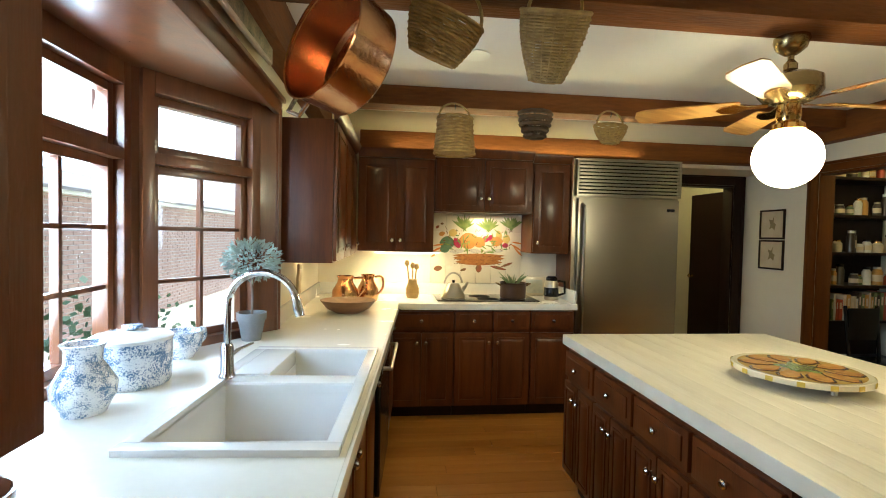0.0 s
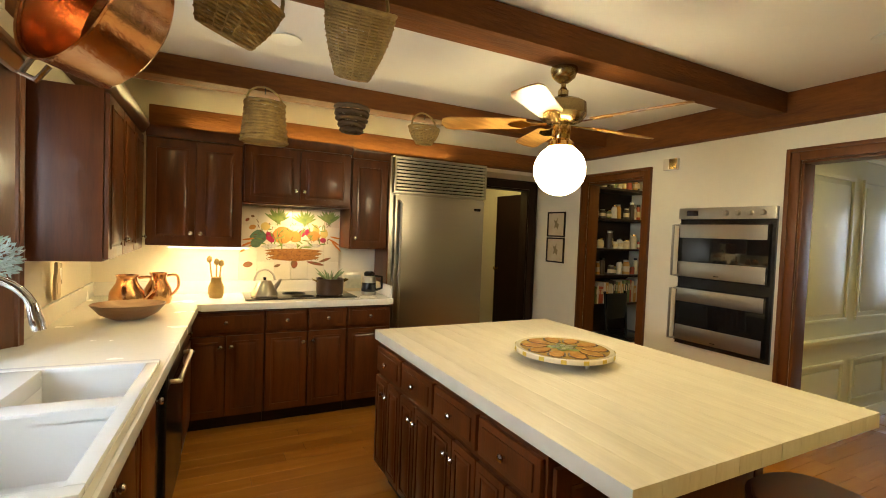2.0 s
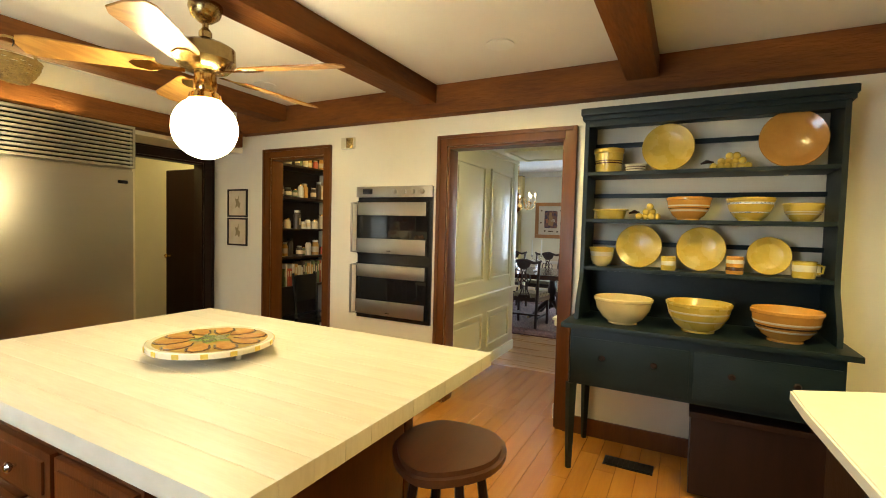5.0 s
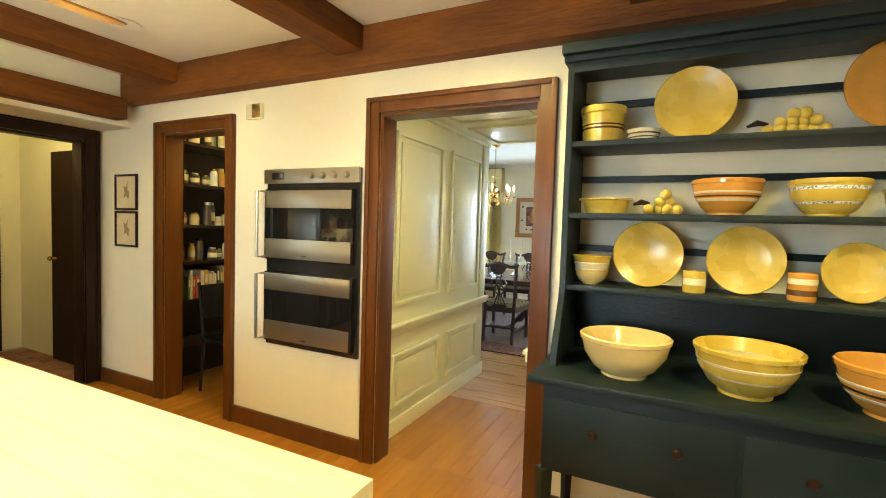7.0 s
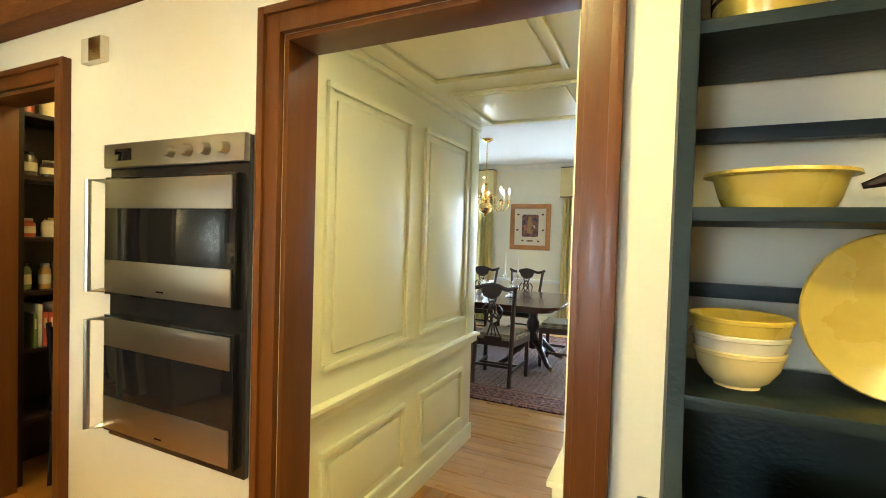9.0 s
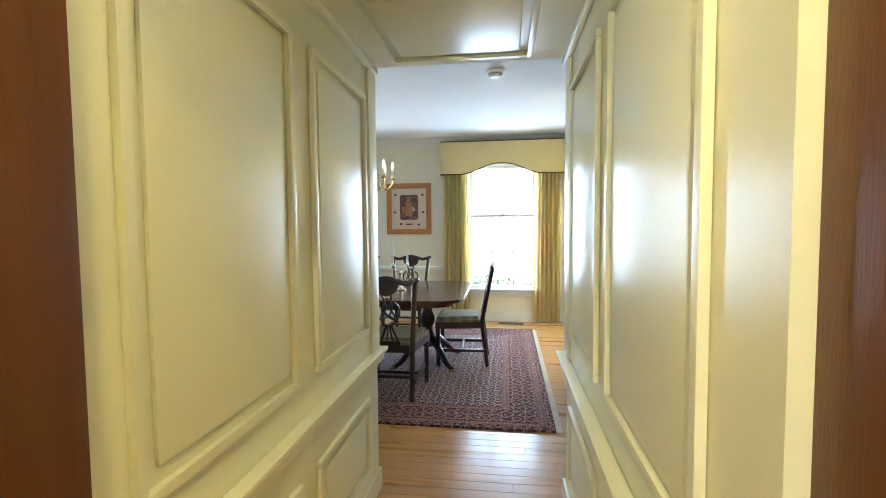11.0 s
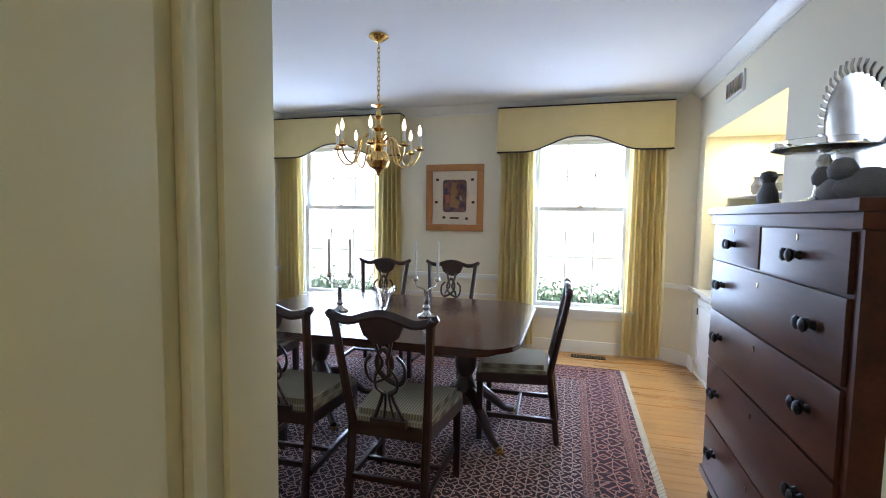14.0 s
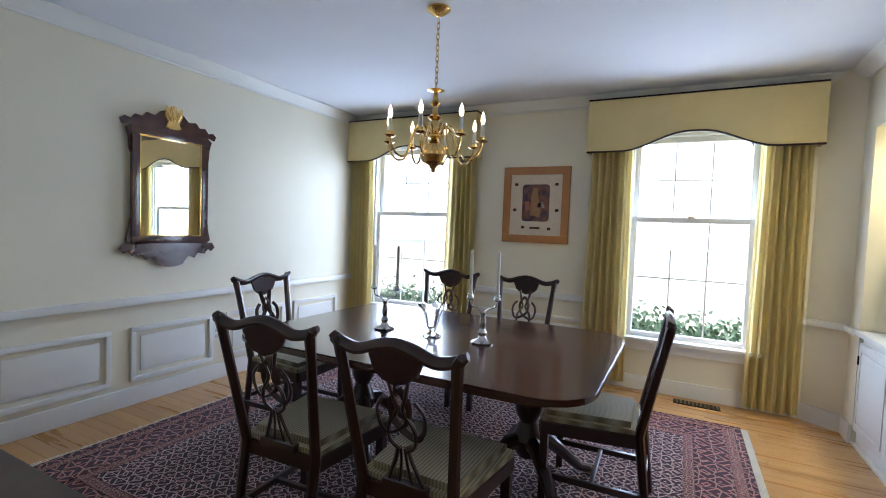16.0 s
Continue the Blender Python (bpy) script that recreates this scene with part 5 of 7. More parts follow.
pt = part("pot", lathe([(0, 0), (.045, 0), (.062, .10), (.068, .10), (.07, .135), (.06, .135), (.055, .11), (0, .11)], 24), M_CLAY, tp)
part("stem", tube([(0, 0, .10), (.004, .002, .2), (-.003, 0, .31)], .006, 7), M_BARK, tp)
bm = bmesh.new()
rnd = random.Random(4)
for k in range(900):
    u, w = rnd.uniform(-1, 1), rnd.uniform(0, 2 * math.pi)
    rr = rnd.uniform(.55, 1.05)
    d = Vector((math.sqrt(1 - u * u) * math.cos(w), math.sqrt(1 - u * u) * math.sin(w), u))
    c = Vector((d.x * .125 * rr, d.y * .125 * rr, .39 + d.z * .09 * rr))
    s = d.orthogonal().normalized() * rnd.uniform(.004, .007)
    t = (d + Vector((rnd.uniform(-.8, .8), rnd.uniform(-.8, .8), rnd.uniform(-.4, .8)))).normalized() * rnd.uniform(.02, .035)
    bm.faces.new([bm.verts.new(p) for p in (c - s * .4, c + t * .5 - s, c + t, c + t * .5 + s)])
part("foliage", bm, mat("silver_green_leaf", (.42, .50, .46), .7, col2=(.26, .34, .30), scale=30), tp, smooth=False)["kind"] = "stuff"

# ---- things on the cooking counter ----
cb = thing("wall_board", T(-.792, 2.98, 1.04), "small scalloped wooden board with a paper label", "cutting board")
part("board", prism([(-.04, 0), (.04, 0), (.05, .03), (.045, .11), (.02, .15), (.018, .20), (-.018, .20), (-.02, .15), (-.045, .11), (-.05, .03)], .016, Matrix(((0, 0, 1, 0), (1, 0, 0, 0), (0, 1, 0, 0), (0, 0, 0, 1))), .003), mat("pale_board", (.55, .42, .25), .5), cb)
part("paper", B((.017, -.028, .03), (.019, .028, .09)), M_PAPER, cb)
ow = thing("wall_socket", T(-.812, 3.15, 1.16), "cream wall socket on the backsplash", "socket")
part("plate", B((0, -.04, -.06), (.006, .04, .06), .003), M_CREAMG, ow)
part("outlet", B((.005, -.017, -.035), (.009, .017, .035), .003), M_WHITE, ow)
wb = thing("wooden_bowl", T(-.46, 2.98, .92), "shallow carved wooden dough bowl on the counter", "bowl")
part("bowl", lathe([(0, 0), (.08, 0), (.14, .03), (.185, .085), (.178, .088), (.13, .04), (.07, .015), (0, .014)], 32, sx=1, sy=.8), mat("turned_wood", (.30, .15, .06), .45, col2=(.18, .08, .03), scale=6, stretch=(1, 5, 5), coat=.2), wb)
for x, y, k in ((-.52, 3.38, 1.0), (-.36, 3.52, .85)):
    j = thing("copper_pitcher", T(x, y, .92), "antique copper lidded pitcher with handle", "pitcher", "copper pitchers")
    part("body", lathe([(0, 0), (.085 * k, 0), (.10 * k, .03), (.095 * k, .10), (.06 * k, .16), (.055 * k, .19), (.065 * k, .21), (.058 * k, .21), (.05 * k, .19), (0, .12)], 26), M_COPPER, j)
    part("handle", tube(spline([(.06 * k, 0, .19), (.13 * k, 0, .19), (.14 * k, 0, .11), (.09 * k, 0, .05)], 5), .009, 8), M_COPPER, j)
ut = thing("utensil_crock", T(.0, 3.72, .92), "tan stoneware jug holding wooden spoons", "crock")
part("jug", lathe([(0, 0), (.045, 0), (.055, .03), (.055, .08), (.038, .125), (.036, .15), (.042, .155), (.034, .155), (.03, .12), (0, .1)], 22), mat("tan_stoneware", (.42, .28, .09), .4, col2=(.30, .18, .05), scale=10), ut)
for a, l in ((-.045, .27), (.0, .25), (.03, .24)):
    s_ = part("spoon", tube([(a * .3, 0, .05), (a * .8, 0, l * .7), (a, 0, l)], .006, 6), M_WICKER, ut)
    part("spoon_bowl", lathe([(0, -.03), (.018, -.015), (.02, 0), (.014, .02), (0, .028)], 10, at=(a * 1.08, 0, l + .02), sy=.4), M_WICKER, s_)
ckt = thing("cooktop", T(0, 0, .9215), "black glass built-in cooktop", "cooktop")
part("glass", B((.19, 3.50, 0), (1.03, 3.90, .008), .003), M_BLKGLASS, ckt)
for x, y in ((.34, 3.62), (.58, 3.78), (.62, 3.6), (.86, 3.66)):
    part("ring", lathe([(.085, .0081), (.088, .0088), (.092, .0088), (.095, .0081)], 32, at=(x, y, 0)), M_STEEL, ckt)
kt = thing("tea_kettle", T(.335, 3.64, .93), "brushed steel conical tea kettle with arched handle", "kettle")
part("body", lathe([(0, 0), (.095, 0), (.10, .012), (.095, .03), (.055, .11), (.04, .125), (0, .128)], 28), M_STEEL, kt)
part("lid_knob", lathe([(.008, .125), (.012, .14), (.014, .148), (0, .152)], 12), M_BLACK, kt)
part("spout", tube([(.07, 0, .06), (.10, 0, .10), (.12, 0, .135)], [.02, .014, .009], 10), M_STEEL, kt)
part("handle", tube([(.075 * math.cos(a), 0, .11 + .10 * math.sin(a)) for a in np.linspace(.15, math.pi - .1, 16)], .008, 8), M_STEEL, kt)
sp_ = thing("stew_pot", T(.845, 3.66, .93), "brown enamel pot planted with a leafy aloe", "pot")
part("body", lathe([(0, 0), (.10, 0), (.108, .01), (.11, .13), (.115, .135), (.105, .135), (.10, .11), (0, .11)], 28), mat("brown_enamel", (.10, .055, .03), .3, .3, col2=(.06, .03, .018)), sp_)
for s in (-1, 1):
    part("handle", tube([(s * .108, -.03, .11), (s * .14, -.025, .125), (s * .14, .025, .125), (s * .108, .03, .11)], .007, 7), M_ANTBR, sp_)
bm = bmesh.new()
for k in range(22):
    a, l = rnd.uniform(0, 6.28), rnd.uniform(.08, .15)
    t = Vector((math.cos(a), math.sin(a), rnd.uniform(.7, 1.6))).normalized() * l
    b0 = Vector((math.cos(a) * .03, math.sin(a) * .03, .11))
    tube([b0, b0 + t * .5 + Vector((0, 0, .01)), b0 + t], [.012, .009, .002], 5, bm, flat=.4)
part("aloe_leaves", bm, mat("aloe_green", (.16, .26, .10), .5, col2=(.26, .32, .14), scale=20), sp_)
cf = thing("coffee_carafe", T(1.18, 3.66, .92), "steel and black coffee carafe", "carafe")
part("body", lathe([(0, 0), (.06, 0), (.062, .02), (.058, .14), (.045, .165), (0, .165)], 24), M_STEEL, cf)
part("band", lathe([(.0625, .03), (.064, .035), (.061, .10), (.0595, .105)], 24), M_BLACK, cf)
part("lid", lathe([(.046, .163), (.048, .185), (.03, .20), (0, .202)], 20), M_BLACK, cf)
part("handle", tube([(.045, -.02, .16), (.10, -.04, .155), (.105, -.04, .06), (.058, -.02, .04)], .011, 8), M_BLACK, cf)
ff = thing("framed_tile", T(1.11, 3.90, .92, 0, -10), "small framed cream tile leaning on the wall", "picture")
part("frame", B((-.10, -.008, 0), (.10, .006, .17), .005), M_CREAMG, ff)
part("face", B((-.075, -.010, .025), (.075, -.007, .145)), mat("faded_print", (.62, .62, .52), .5, col2=(.42, .46, .40), scale=30), ff)

# ---- picture tiles behind the cooktop ----
tp_ = thing("tile_mural", T(.166, 3.982, 1.022), "hand-painted tile mural of a vegetable basket", "tile mural")
M_TILE = mat("glazed_cream_tile", (.74, .68, .54), .16, col2=(.70, .63, .48), scale=6, coat=.4, vary=.03)
nx, nz, TW, TH = 6, 4, .828, .612
t0 = None
for i in range(nx):
    for j in range(nz):
        m = T(i * TW / nx, -.001, j * TH / nz)
        if t0 is None:
            t0 = part("tile", B((.001, -.010, .001), (TW / nx - .001, 0, TH / nz - .001), .0015), M_TILE, tp_, m=m)
        else:
            again(t0, m)


def daub(name, material, pts):
    """A painted shape in the mural's plane."""
    bm = bmesh.new()
    for k, (cx, cz, w, h, rot) in enumerate(pts):
        c, s = math.cos(radians(rot)), math.sin(radians(rot))
        ring = []
        for i in range(14):
            a = 2 * math.pi * i / 14
            x, z = w * math.cos(a) * (1 - .25 * abs(math.sin(a))), h * math.sin(a)
            ring.append(bm.verts.new((cx + c * x - s * z, -.0118 - .0005 * (k % 5), cz + s * x + c * z)))
        bm.faces.new(ring[::-1])
    part(name, bm, material, tp_, smooth=False)["kind"] = "stuff"


def paint(name, a, b, sc=25):
    return mat(name, a, .2, col2=b, scale=sc, coat=.3)


g1 = paint("leaf_green_paint", (.30, .36, .10), (.10, .18, .05))
leaves = []
for cx, cz in ((.30, .49), (.52, .48), (.73, .50)):
    for k in range(11):
        a = 30 + 12 * k
        l = rnd.uniform(.05, .085)
        leaves.append((cx + .05 * math.cos(radians(a)), cz + .05 * math.sin(radians(a)), l, .010, a + rnd.uniform(-8, 8)))
for k in range(46):
    a = rnd.uniform(0, 360)
    leaves.append((rnd.uniform(.10, .74), rnd.uniform(.27, .47), rnd.uniform(.018, .04), .006, a))
daub("leaf_shapes", g1, leaves)
strokes = [(rnd.uniform(.12, .74), rnd.uniform(.28, .50), rnd.uniform(.008, .022), .003, rnd.uniform(0, 180)) for k in range(60)]
strokes += [(.22 + .022 * k, .175 + .035 * j, .012, .0028, 35 if (j + k) % 2 else -35) for k in range(20) for j in range(3)]
daub("outline_strokes", paint("umber_line_paint", (.20, .08, .03), (.12, .05, .02)), strokes)
daub("cabbage_shape", paint("blue_green_paint", (.16, .26, .14), (.07, .13, .08), 40), [(.15, .36, .07, .06, 0), (.13, .31, .05, .04, 30)])
daub("squash_shapes", paint("orange_paint", (.62, .24, .05), (.46, .28, .08)), [(.34, .38, .095, .075, 10), (.44, .37, .06, .05, -30), (.60, .38, .06, .045, 0), (.10, .44, .03, .02, 20)])
daub("beet_shapes", paint("magenta_paint", (.45, .04, .08), (.30, .03, .10)), [(.50, .40, .032, .03, 0), (.545, .41, .03, .03, 0), (.24, .36, .035, .05, 30), (.68, .345, .03, .022, 0)])
daub("pear_shapes", paint("ochre_paint", (.66, .50, .16), (.52, .36, .10)), [(.62, .43, .03, .05, 10), (.69, .40, .035, .045, -10), (.20, .45, .04, .035, 0)])
daub("carrot_shapes", paint("carrot_paint", (.70, .26, .05), (.55, .18, .04)), [(.06, .30, .06, .009, 25), (.05, .26, .06, .009, 35), (.07, .34, .05, .008, 10), (.78, .33, .06, .009, -30), (.80, .29, .06, .009, -45), (.79, .37, .05, .008, -10)])
daub("basket_shape", paint("basket_paint", (.46, .20, .05), (.26, .10, .03), 60), [(.44, .225, .24, .035, 0), (.44, .19, .22, .03, 0), (.44, .25, .25, .018, 0)])
daub("cloth_shape", paint("check_cloth_paint", (.72, .66, .54), (.34, .32, .34), 90), [(.24, .285, .07, .022, 5), (.40, .29, .07, .02, -4), (.58, .29, .09, .02, 4)])
daub("small_shapes", paint("small_veg_paint", (.35, .08, .05), (.12, .14, .05)), [(.44, .135, .03, .04, 0), (.07, .13, .04, .025, 10), (.06, .50, .02, .012, 40), (.10, .53, .015, .01, 0), (.30, .12, .03, .012, 20), (.62, .14, .08, .014, -12), (.70, .17, .06, .012, 20)])

# ---- platter on the island ----
pl = thing("artichoke_platter", T(1.47, 1.54, IZ) @ Matrix.Diagonal((.78, .78, .85, 1)), "round ceramic platter with leaf pattern and checked rim", "platter")
part("body", lathe([(0, .03), (.20, .028), (.285, .04), (.30, .045), (.302, .068), (.294, .072), (.27, .068), (0, .064)], 48), M_CREAMG, pl)
for a in (30, 150, 270):
    part("foot", lathe([(.014, 0), (.016, .03), (.016, .036)], 10, at=(.2 * math.cos(radians(a)), .2 * math.sin(radians(a)), 0)), M_CREAMG, pl)
part("ground", lathe([(0, .0645), (.268, .0685), (.27, .0695), (0, .0665)], 40), mat("amber_ground_glaze", (.52, .36, .10), .2, col2=(.34, .2, .05), scale=14, coat=.4), pl)
M_PET = mat("amber_leaf_glaze", (.60, .34, .09), .2, col2=(.40, .18, .05), scale=20, coat=.4)
M_PETD = mat("brown_leaf_glaze", (.16, .07, .03), .2, coat=.4)
M_PETG = mat("green_leaf_glaze", (.26, .30, .10), .2, col2=(.16, .2, .07), scale=20, coat=.4)
for k in range(30):
    a = 2 * math.pi * k / 30
    if k % 2:
        part("rim_check", B((-.016, -.002, 0), (.016, .0015, .022), .0008), M_YELLOW, pl, m=Matrix.Translation((.3025 * math.cos(a), .3025 * math.sin(a), .046)) @ Matrix.Rotation(a + math.pi / 2, 4, 'Z'))
for k in range(10):
    a = 2 * math.pi * k / 10
    pts = [(.10, 0), (.14, .04), (.20, .058), (.25, .04), (.27, 0), (.25, -.04), (.20, -.058), (.14, -.04)]
    r = Matrix.Rotation(a, 4, 'Z')
    lf = part("leaf", prism(pts, .006, r @ Matrix.Translation((0, 0, .0655)), .002), M_PETD, pl)
    part("leaf_field", prism([(.11 + (x - .11) * .88 + .006, y * .76) for x, y in pts], .004, r @ Matrix.Translation((0, 0, .0705)), .001), M_PET, lf)
for k in range(5):
    part("heart_leaf", prism([(.0, 0), (.05, .035), (.11, 0), (.05, -.035)], .006, Matrix.Rotation(k * 1.2566, 4, 'Z') @ Matrix.Translation((0, 0, .068)), .002), M_PETG, pl)

# ---- yellow ware on the dresser ----
def ware(name, y, z, prof, material, label, cat, band=None, x=3.38, tilt=None, seg=32, sx=1.0, sy=1.0):
    ob = thing(name, T(x, y, z), label, cat, "yellow ware on the dresser")
    part("body", lathe(prof, seg, sx=sx, sy=sy), material, ob)
    for z0, z1, r0, r1, bm_ in band or ():
        part("band", lathe([(r0 + .0004, z0), (r0 + .0016, z0 + .001), (r1 + .0016, z1 - .001), (r1 + .0004, z1)], seg, sx=sx, sy=sy), bm_, ob)
    return ob


def bowl_prof(r, h, foot=.5):
    return [(0, 0), (r * foot, 0), (r * foot, h * .07), (r * (foot + .20), h * .22), (r * .90, h * .55), (r * .97, h * .86), (r * 1.0, h * .88), (r * 1.01, h * .97), (r * .97, h), (r * .90, h * .9), (r * .78, h * .5), (r * .45, h * .15), (0, h * .1)]


def rad(r, h, z, foot=.5):
    pts = [(0, foot), (.07, foot), (.22, foot + .20), (.55, .90), (.86, .97)]
    for (a, ra), (b, rb) in zip(pts, pts[1:]):
        if a <= z <= b:
            return r * (ra + (rb - ra) * (z - a) / (b - a))


def bd(r, h, spans):
    return [(h * a, h * b, rad(r, h, a), rad(r, h, b), m) for a, b, m in spans]


S1, S2, S3, S0 = 1.792, 1.50, 1.20, .88
crock = [(0, 0), (.075, 0), (.08, .015), (.086, .12), (.092, .125), (.092, .15), (.084, .15), (.075, .03), (0, .02)]
ware("yellow_crock", .325, S1, crock, M_YELLOW, "yellow glazed crock with a brown band", "crock", [(.055, .063, .0828, .0832, M_BROWNG), (.07, .076, .0834, .0838, M_BROWNG)])
ware("small_dish", .165, S1, [(0, 0), (.05, 0), (.058, .01), (.062, .045), (.066, .05), (.058, .05), (.05, .015), (0, .01)], M_CREAMG, "small cream dish with brown bands", "dish", [(.015, .02, .0587, .0592, M_BROWNG), (.03, .036, .0603, .061, M_BROWNG)])


def plate(y, z, r, material, label):
    ob = thing("dinner_plate", T(3.40, y, z + .002) @ Matrix.Rotation(radians(5), 4, 'Y') @ Matrix.Translation((0, 0, r)) @ Matrix.Rotation(radians(-90), 4, 'Y'), label, "plate", "yellow ware on the dresser")
    part("body", lathe([(0, 0), (r * .62, 0), (r * .70, .006), (r * .97, .022), (r, .026), (r * .98, .030), (r * .70, .014), (r * .62, .009), (0, .008)], 44), material, ob)


plate(-.012, S1, .145, M_YELLOW, "large round yellow glazed plate standing on the shelf")
plate(-.625, S1, .158, M_OCHRE, "large round ochre glazed plate standing on the shelf")
plate(.128, S3, .134, M_YELLOW, "round golden yellow plate standing on the shelf")
plate(-.212, S3, .130, M_YELLOW, "round pale yellow plate standing on the shelf")
plate(-.545, S3, .106, M_YELLOW, "smaller pale yellow plate standing on the shelf")


def grapes(y, z, n, label):
    ob = thing("grape_cluster", T(3.38, y, z), label, "ornament")
    rg = random.Random(n)
    M_GR = M_YELLOW
    k = 0
    for row, cnt in enumerate((6, 4, 2) if n > 8 else (4, 2, 1)):
        for i in range(cnt):
            part("grape", lathe([(0, -.021)] + [(.021 * math.sin(a), -.021 * math.cos(a)) for a in np.linspace(.4, 2.75, 7)] + [(0, .021)], 12, at=(rg.uniform(-.02, .02), (i - (cnt - 1) / 2) * .034 - row * .005, .021 + row * .03)), M_GR, ob)
    part("stem", tube([(0, .05 if n < 9 else .085, .045), (-.01, .08 if n < 9 else .12, .05), (0, .11 if n < 9 else .15, .04)], [.006, .012, .005], 7), M_DARKWOOD, ob, "dark carved stem")


grapes(-.34, S1, 12, "cluster of glazed yellow grapes with a wooden stem")
grapes(.08, S2, 7, "small cluster of glazed grapes with a stem")
ware("oval_dish", .30, S2, [(0, 0), (.075, 0), (.085, .02), (.095, .055), (.11, .058), (.108, .064), (.092, .062), (.08, .02), (0, .012)], M_YELLOW, "oval yellow baking dish", "dish", sx=.8, sy=1.0)
ware("mixing_bowl", -.138, S2, bowl_prof(.122, .135), M_OCHRE, "ochre mixing bowl with cream and brown bands", "bowl", bd(.122, .135, ((.38, .46, M_CREAMG), (.50, .54, M_BROWNG), (.6, .66, M_CREAMG))))
ware("mixing_bowl", -.445, S2, bowl_prof(.118, .13), M_YELLOW, "yellow bowl with a blue-figured white band", "bowl", bd(.118, .13, ((.34, .80, blue_white("figured_band", 16)),)))
ware("mixing_bowl", -.685, S2, bowl_prof(.092, .10), M_YELLOW, "small yellow bowl with white stripes", "bowl", bd(.092, .10, ((.38, .44, M_CREAMG), (.5, .56, M_CREAMG))))
for k, r in enumerate((.070, .074, .078)):
    ware("nesting_bowl", .345, S3 + k * .028, bowl_prof(r, .066), (M_YELLOWL, M_CREAMG, M_YELLOW)[k], "small nested yellow bowl in a stack", "bowl")
mug = [(0, 0), (.038, 0), (.04, .005), (.04, .08), (.037, .083), (.035, .08), (.034, .01), (0, .008)]
ware("yellow_mug", -.045, S3, mug, M_YELLOW, "small yellow mug with a cream band", "mug", [(.03, .055, .04, .04, M_CREAMG)], x=3.36)
ware("brown_mug", -.385, S3, [(r * 1.1, z * 1.2) for r, z in mug], M_OCHRE, "brown and cream banded mug", "mug", [(.02, .04, .044, .044, M_BROWNG), (.06, .08, .044, .044, M_CREAMG)], x=3.36)
m3 = ware("custard_cup", -.70, S3, [(0, 0), (.05, 0), (.053, .01), (.055, .085), (.06, .09), (.052, .09), (.045, .015), (0, .01)], M_YELLOW, "yellow cup with a wide white band", "cup", [(.035, .07, .0537, .0547, M_CREAMG)], x=3.36)
part("handle", tube([(0, -.055, .075), (0, -.085, .065), (0, -.08, .03), (0, -.054, .025)], .006, 7), M_YELLOW, m3)
ware("large_mixing_bowl", .182, S0, bowl_prof(.165, .155), M_YELLOWL, "large pale yellow bowl with a pouring lip", "bowl", x=3.20)
ware("large_mixing_bowl", -.212, S0, bowl_prof(.165, .165), M_YELLOW, "large yellow bowl with a wide white band", "bowl", bd(.165, .165, ((.40, .70, M_CREAMG),)), x=3.20)
ware("large_mixing_bowl", -.61, S0, bowl_prof(.160, .165), M_OCHRE, "large ochre bowl with brown and cream bands", "bowl", bd(.160, .165, ((.34, .40, M_CREAMG), (.46, .52, M_BROWNG), (.58, .64, M_CREAMG))), x=3.20)

# ---- kitchen loose things ----
st = thing("wooden_stool", T(1.78, .61, -.0), "dark wooden stool with a dished saddle seat", "stool")
bm = prism([(.23 * math.cos(a) * (1 - .08 * math.cos(3 * a)), .21 * math.sin(a)) for a in np.linspace(0, 2 * math.pi, 28, endpoint=False)], .055, T(0, 0, .56), .018)
part("seat", bm, mat("worn_seat_wood", (.12, .045, .02), .35, col2=(.07, .025, .012), scale=4, stretch=(1, 5, 1), coat=.3), st)
for a in (45, 135, 225, 315):
    c, s = math.cos(radians(a)), math.sin(radians(a))
    part("leg", tube([(c * .20, s * .20, 0), (c * .16, s * .16, .28), (c * .12, s * .12, .565)], [.014, .021, .016], 10), M_DARKWOOD, st)
for s in (-1, 1):
    part("stretcher", tube([(-.125, s * .125, .2), (.125, s * .125, .2)], .011, 8), M_DARKWOOD, st)
pn = thing("desk_counter", T(0, 0, 0), "cream-topped dark cabinet peninsula", "counter")
part("top", prism([(2.19, -.475), (1.99, -.48), (1.2, -.50 - .04), (1.2, -1.6), (2.9, -1.6), (2.36, -.80)], .04, T(0, 0, .86), .006), M_COUNTER, pn)
part("body", prism([(2.05, -.55), (1.3, -.62), (1.3, -1.55), (2.7, -1.55), (2.28, -.84)], .86), M_DARKWOOD, pn)
bx_ = thing("storage_chest", T(3.27, -.53, 0), "dark wooden chest standing under the dresser", "chest")
part("body", B((-.21, -.33, .02), (.21, .33, .44), .006), M_DARKWOOD, bx_)
part("lid", B((-.22, -.34, .44), (.22, .34, .47), .006), M_DARKWOOD, bx_)
rgk = thing("floor_register", T(3.25, .12, 0), "dark metal floor vent grille", "vent")
part("frame", B((-.06, -.14, .0), (.06, .14, .006), .002), M_IRON, rgk)
for k in range(9):
    part("slat", B((-.05, -.125 + k * .03, .005), (.05, -.112 + k * .03, .009)), M_IRON, rgk)
ch_ = thing("door_chime", T(EX - .001, 2.575, 2.15), "cream and brass door chime box on the wall", "door chime")
part("box", B((-.03, -.07, -.05), (0, .07, .05), .005), M_CREAMG, ch_)
part("cover", B((-.034, -.065, -.045), (-.029, .01, .045), .002), M_ANTBR, ch_)
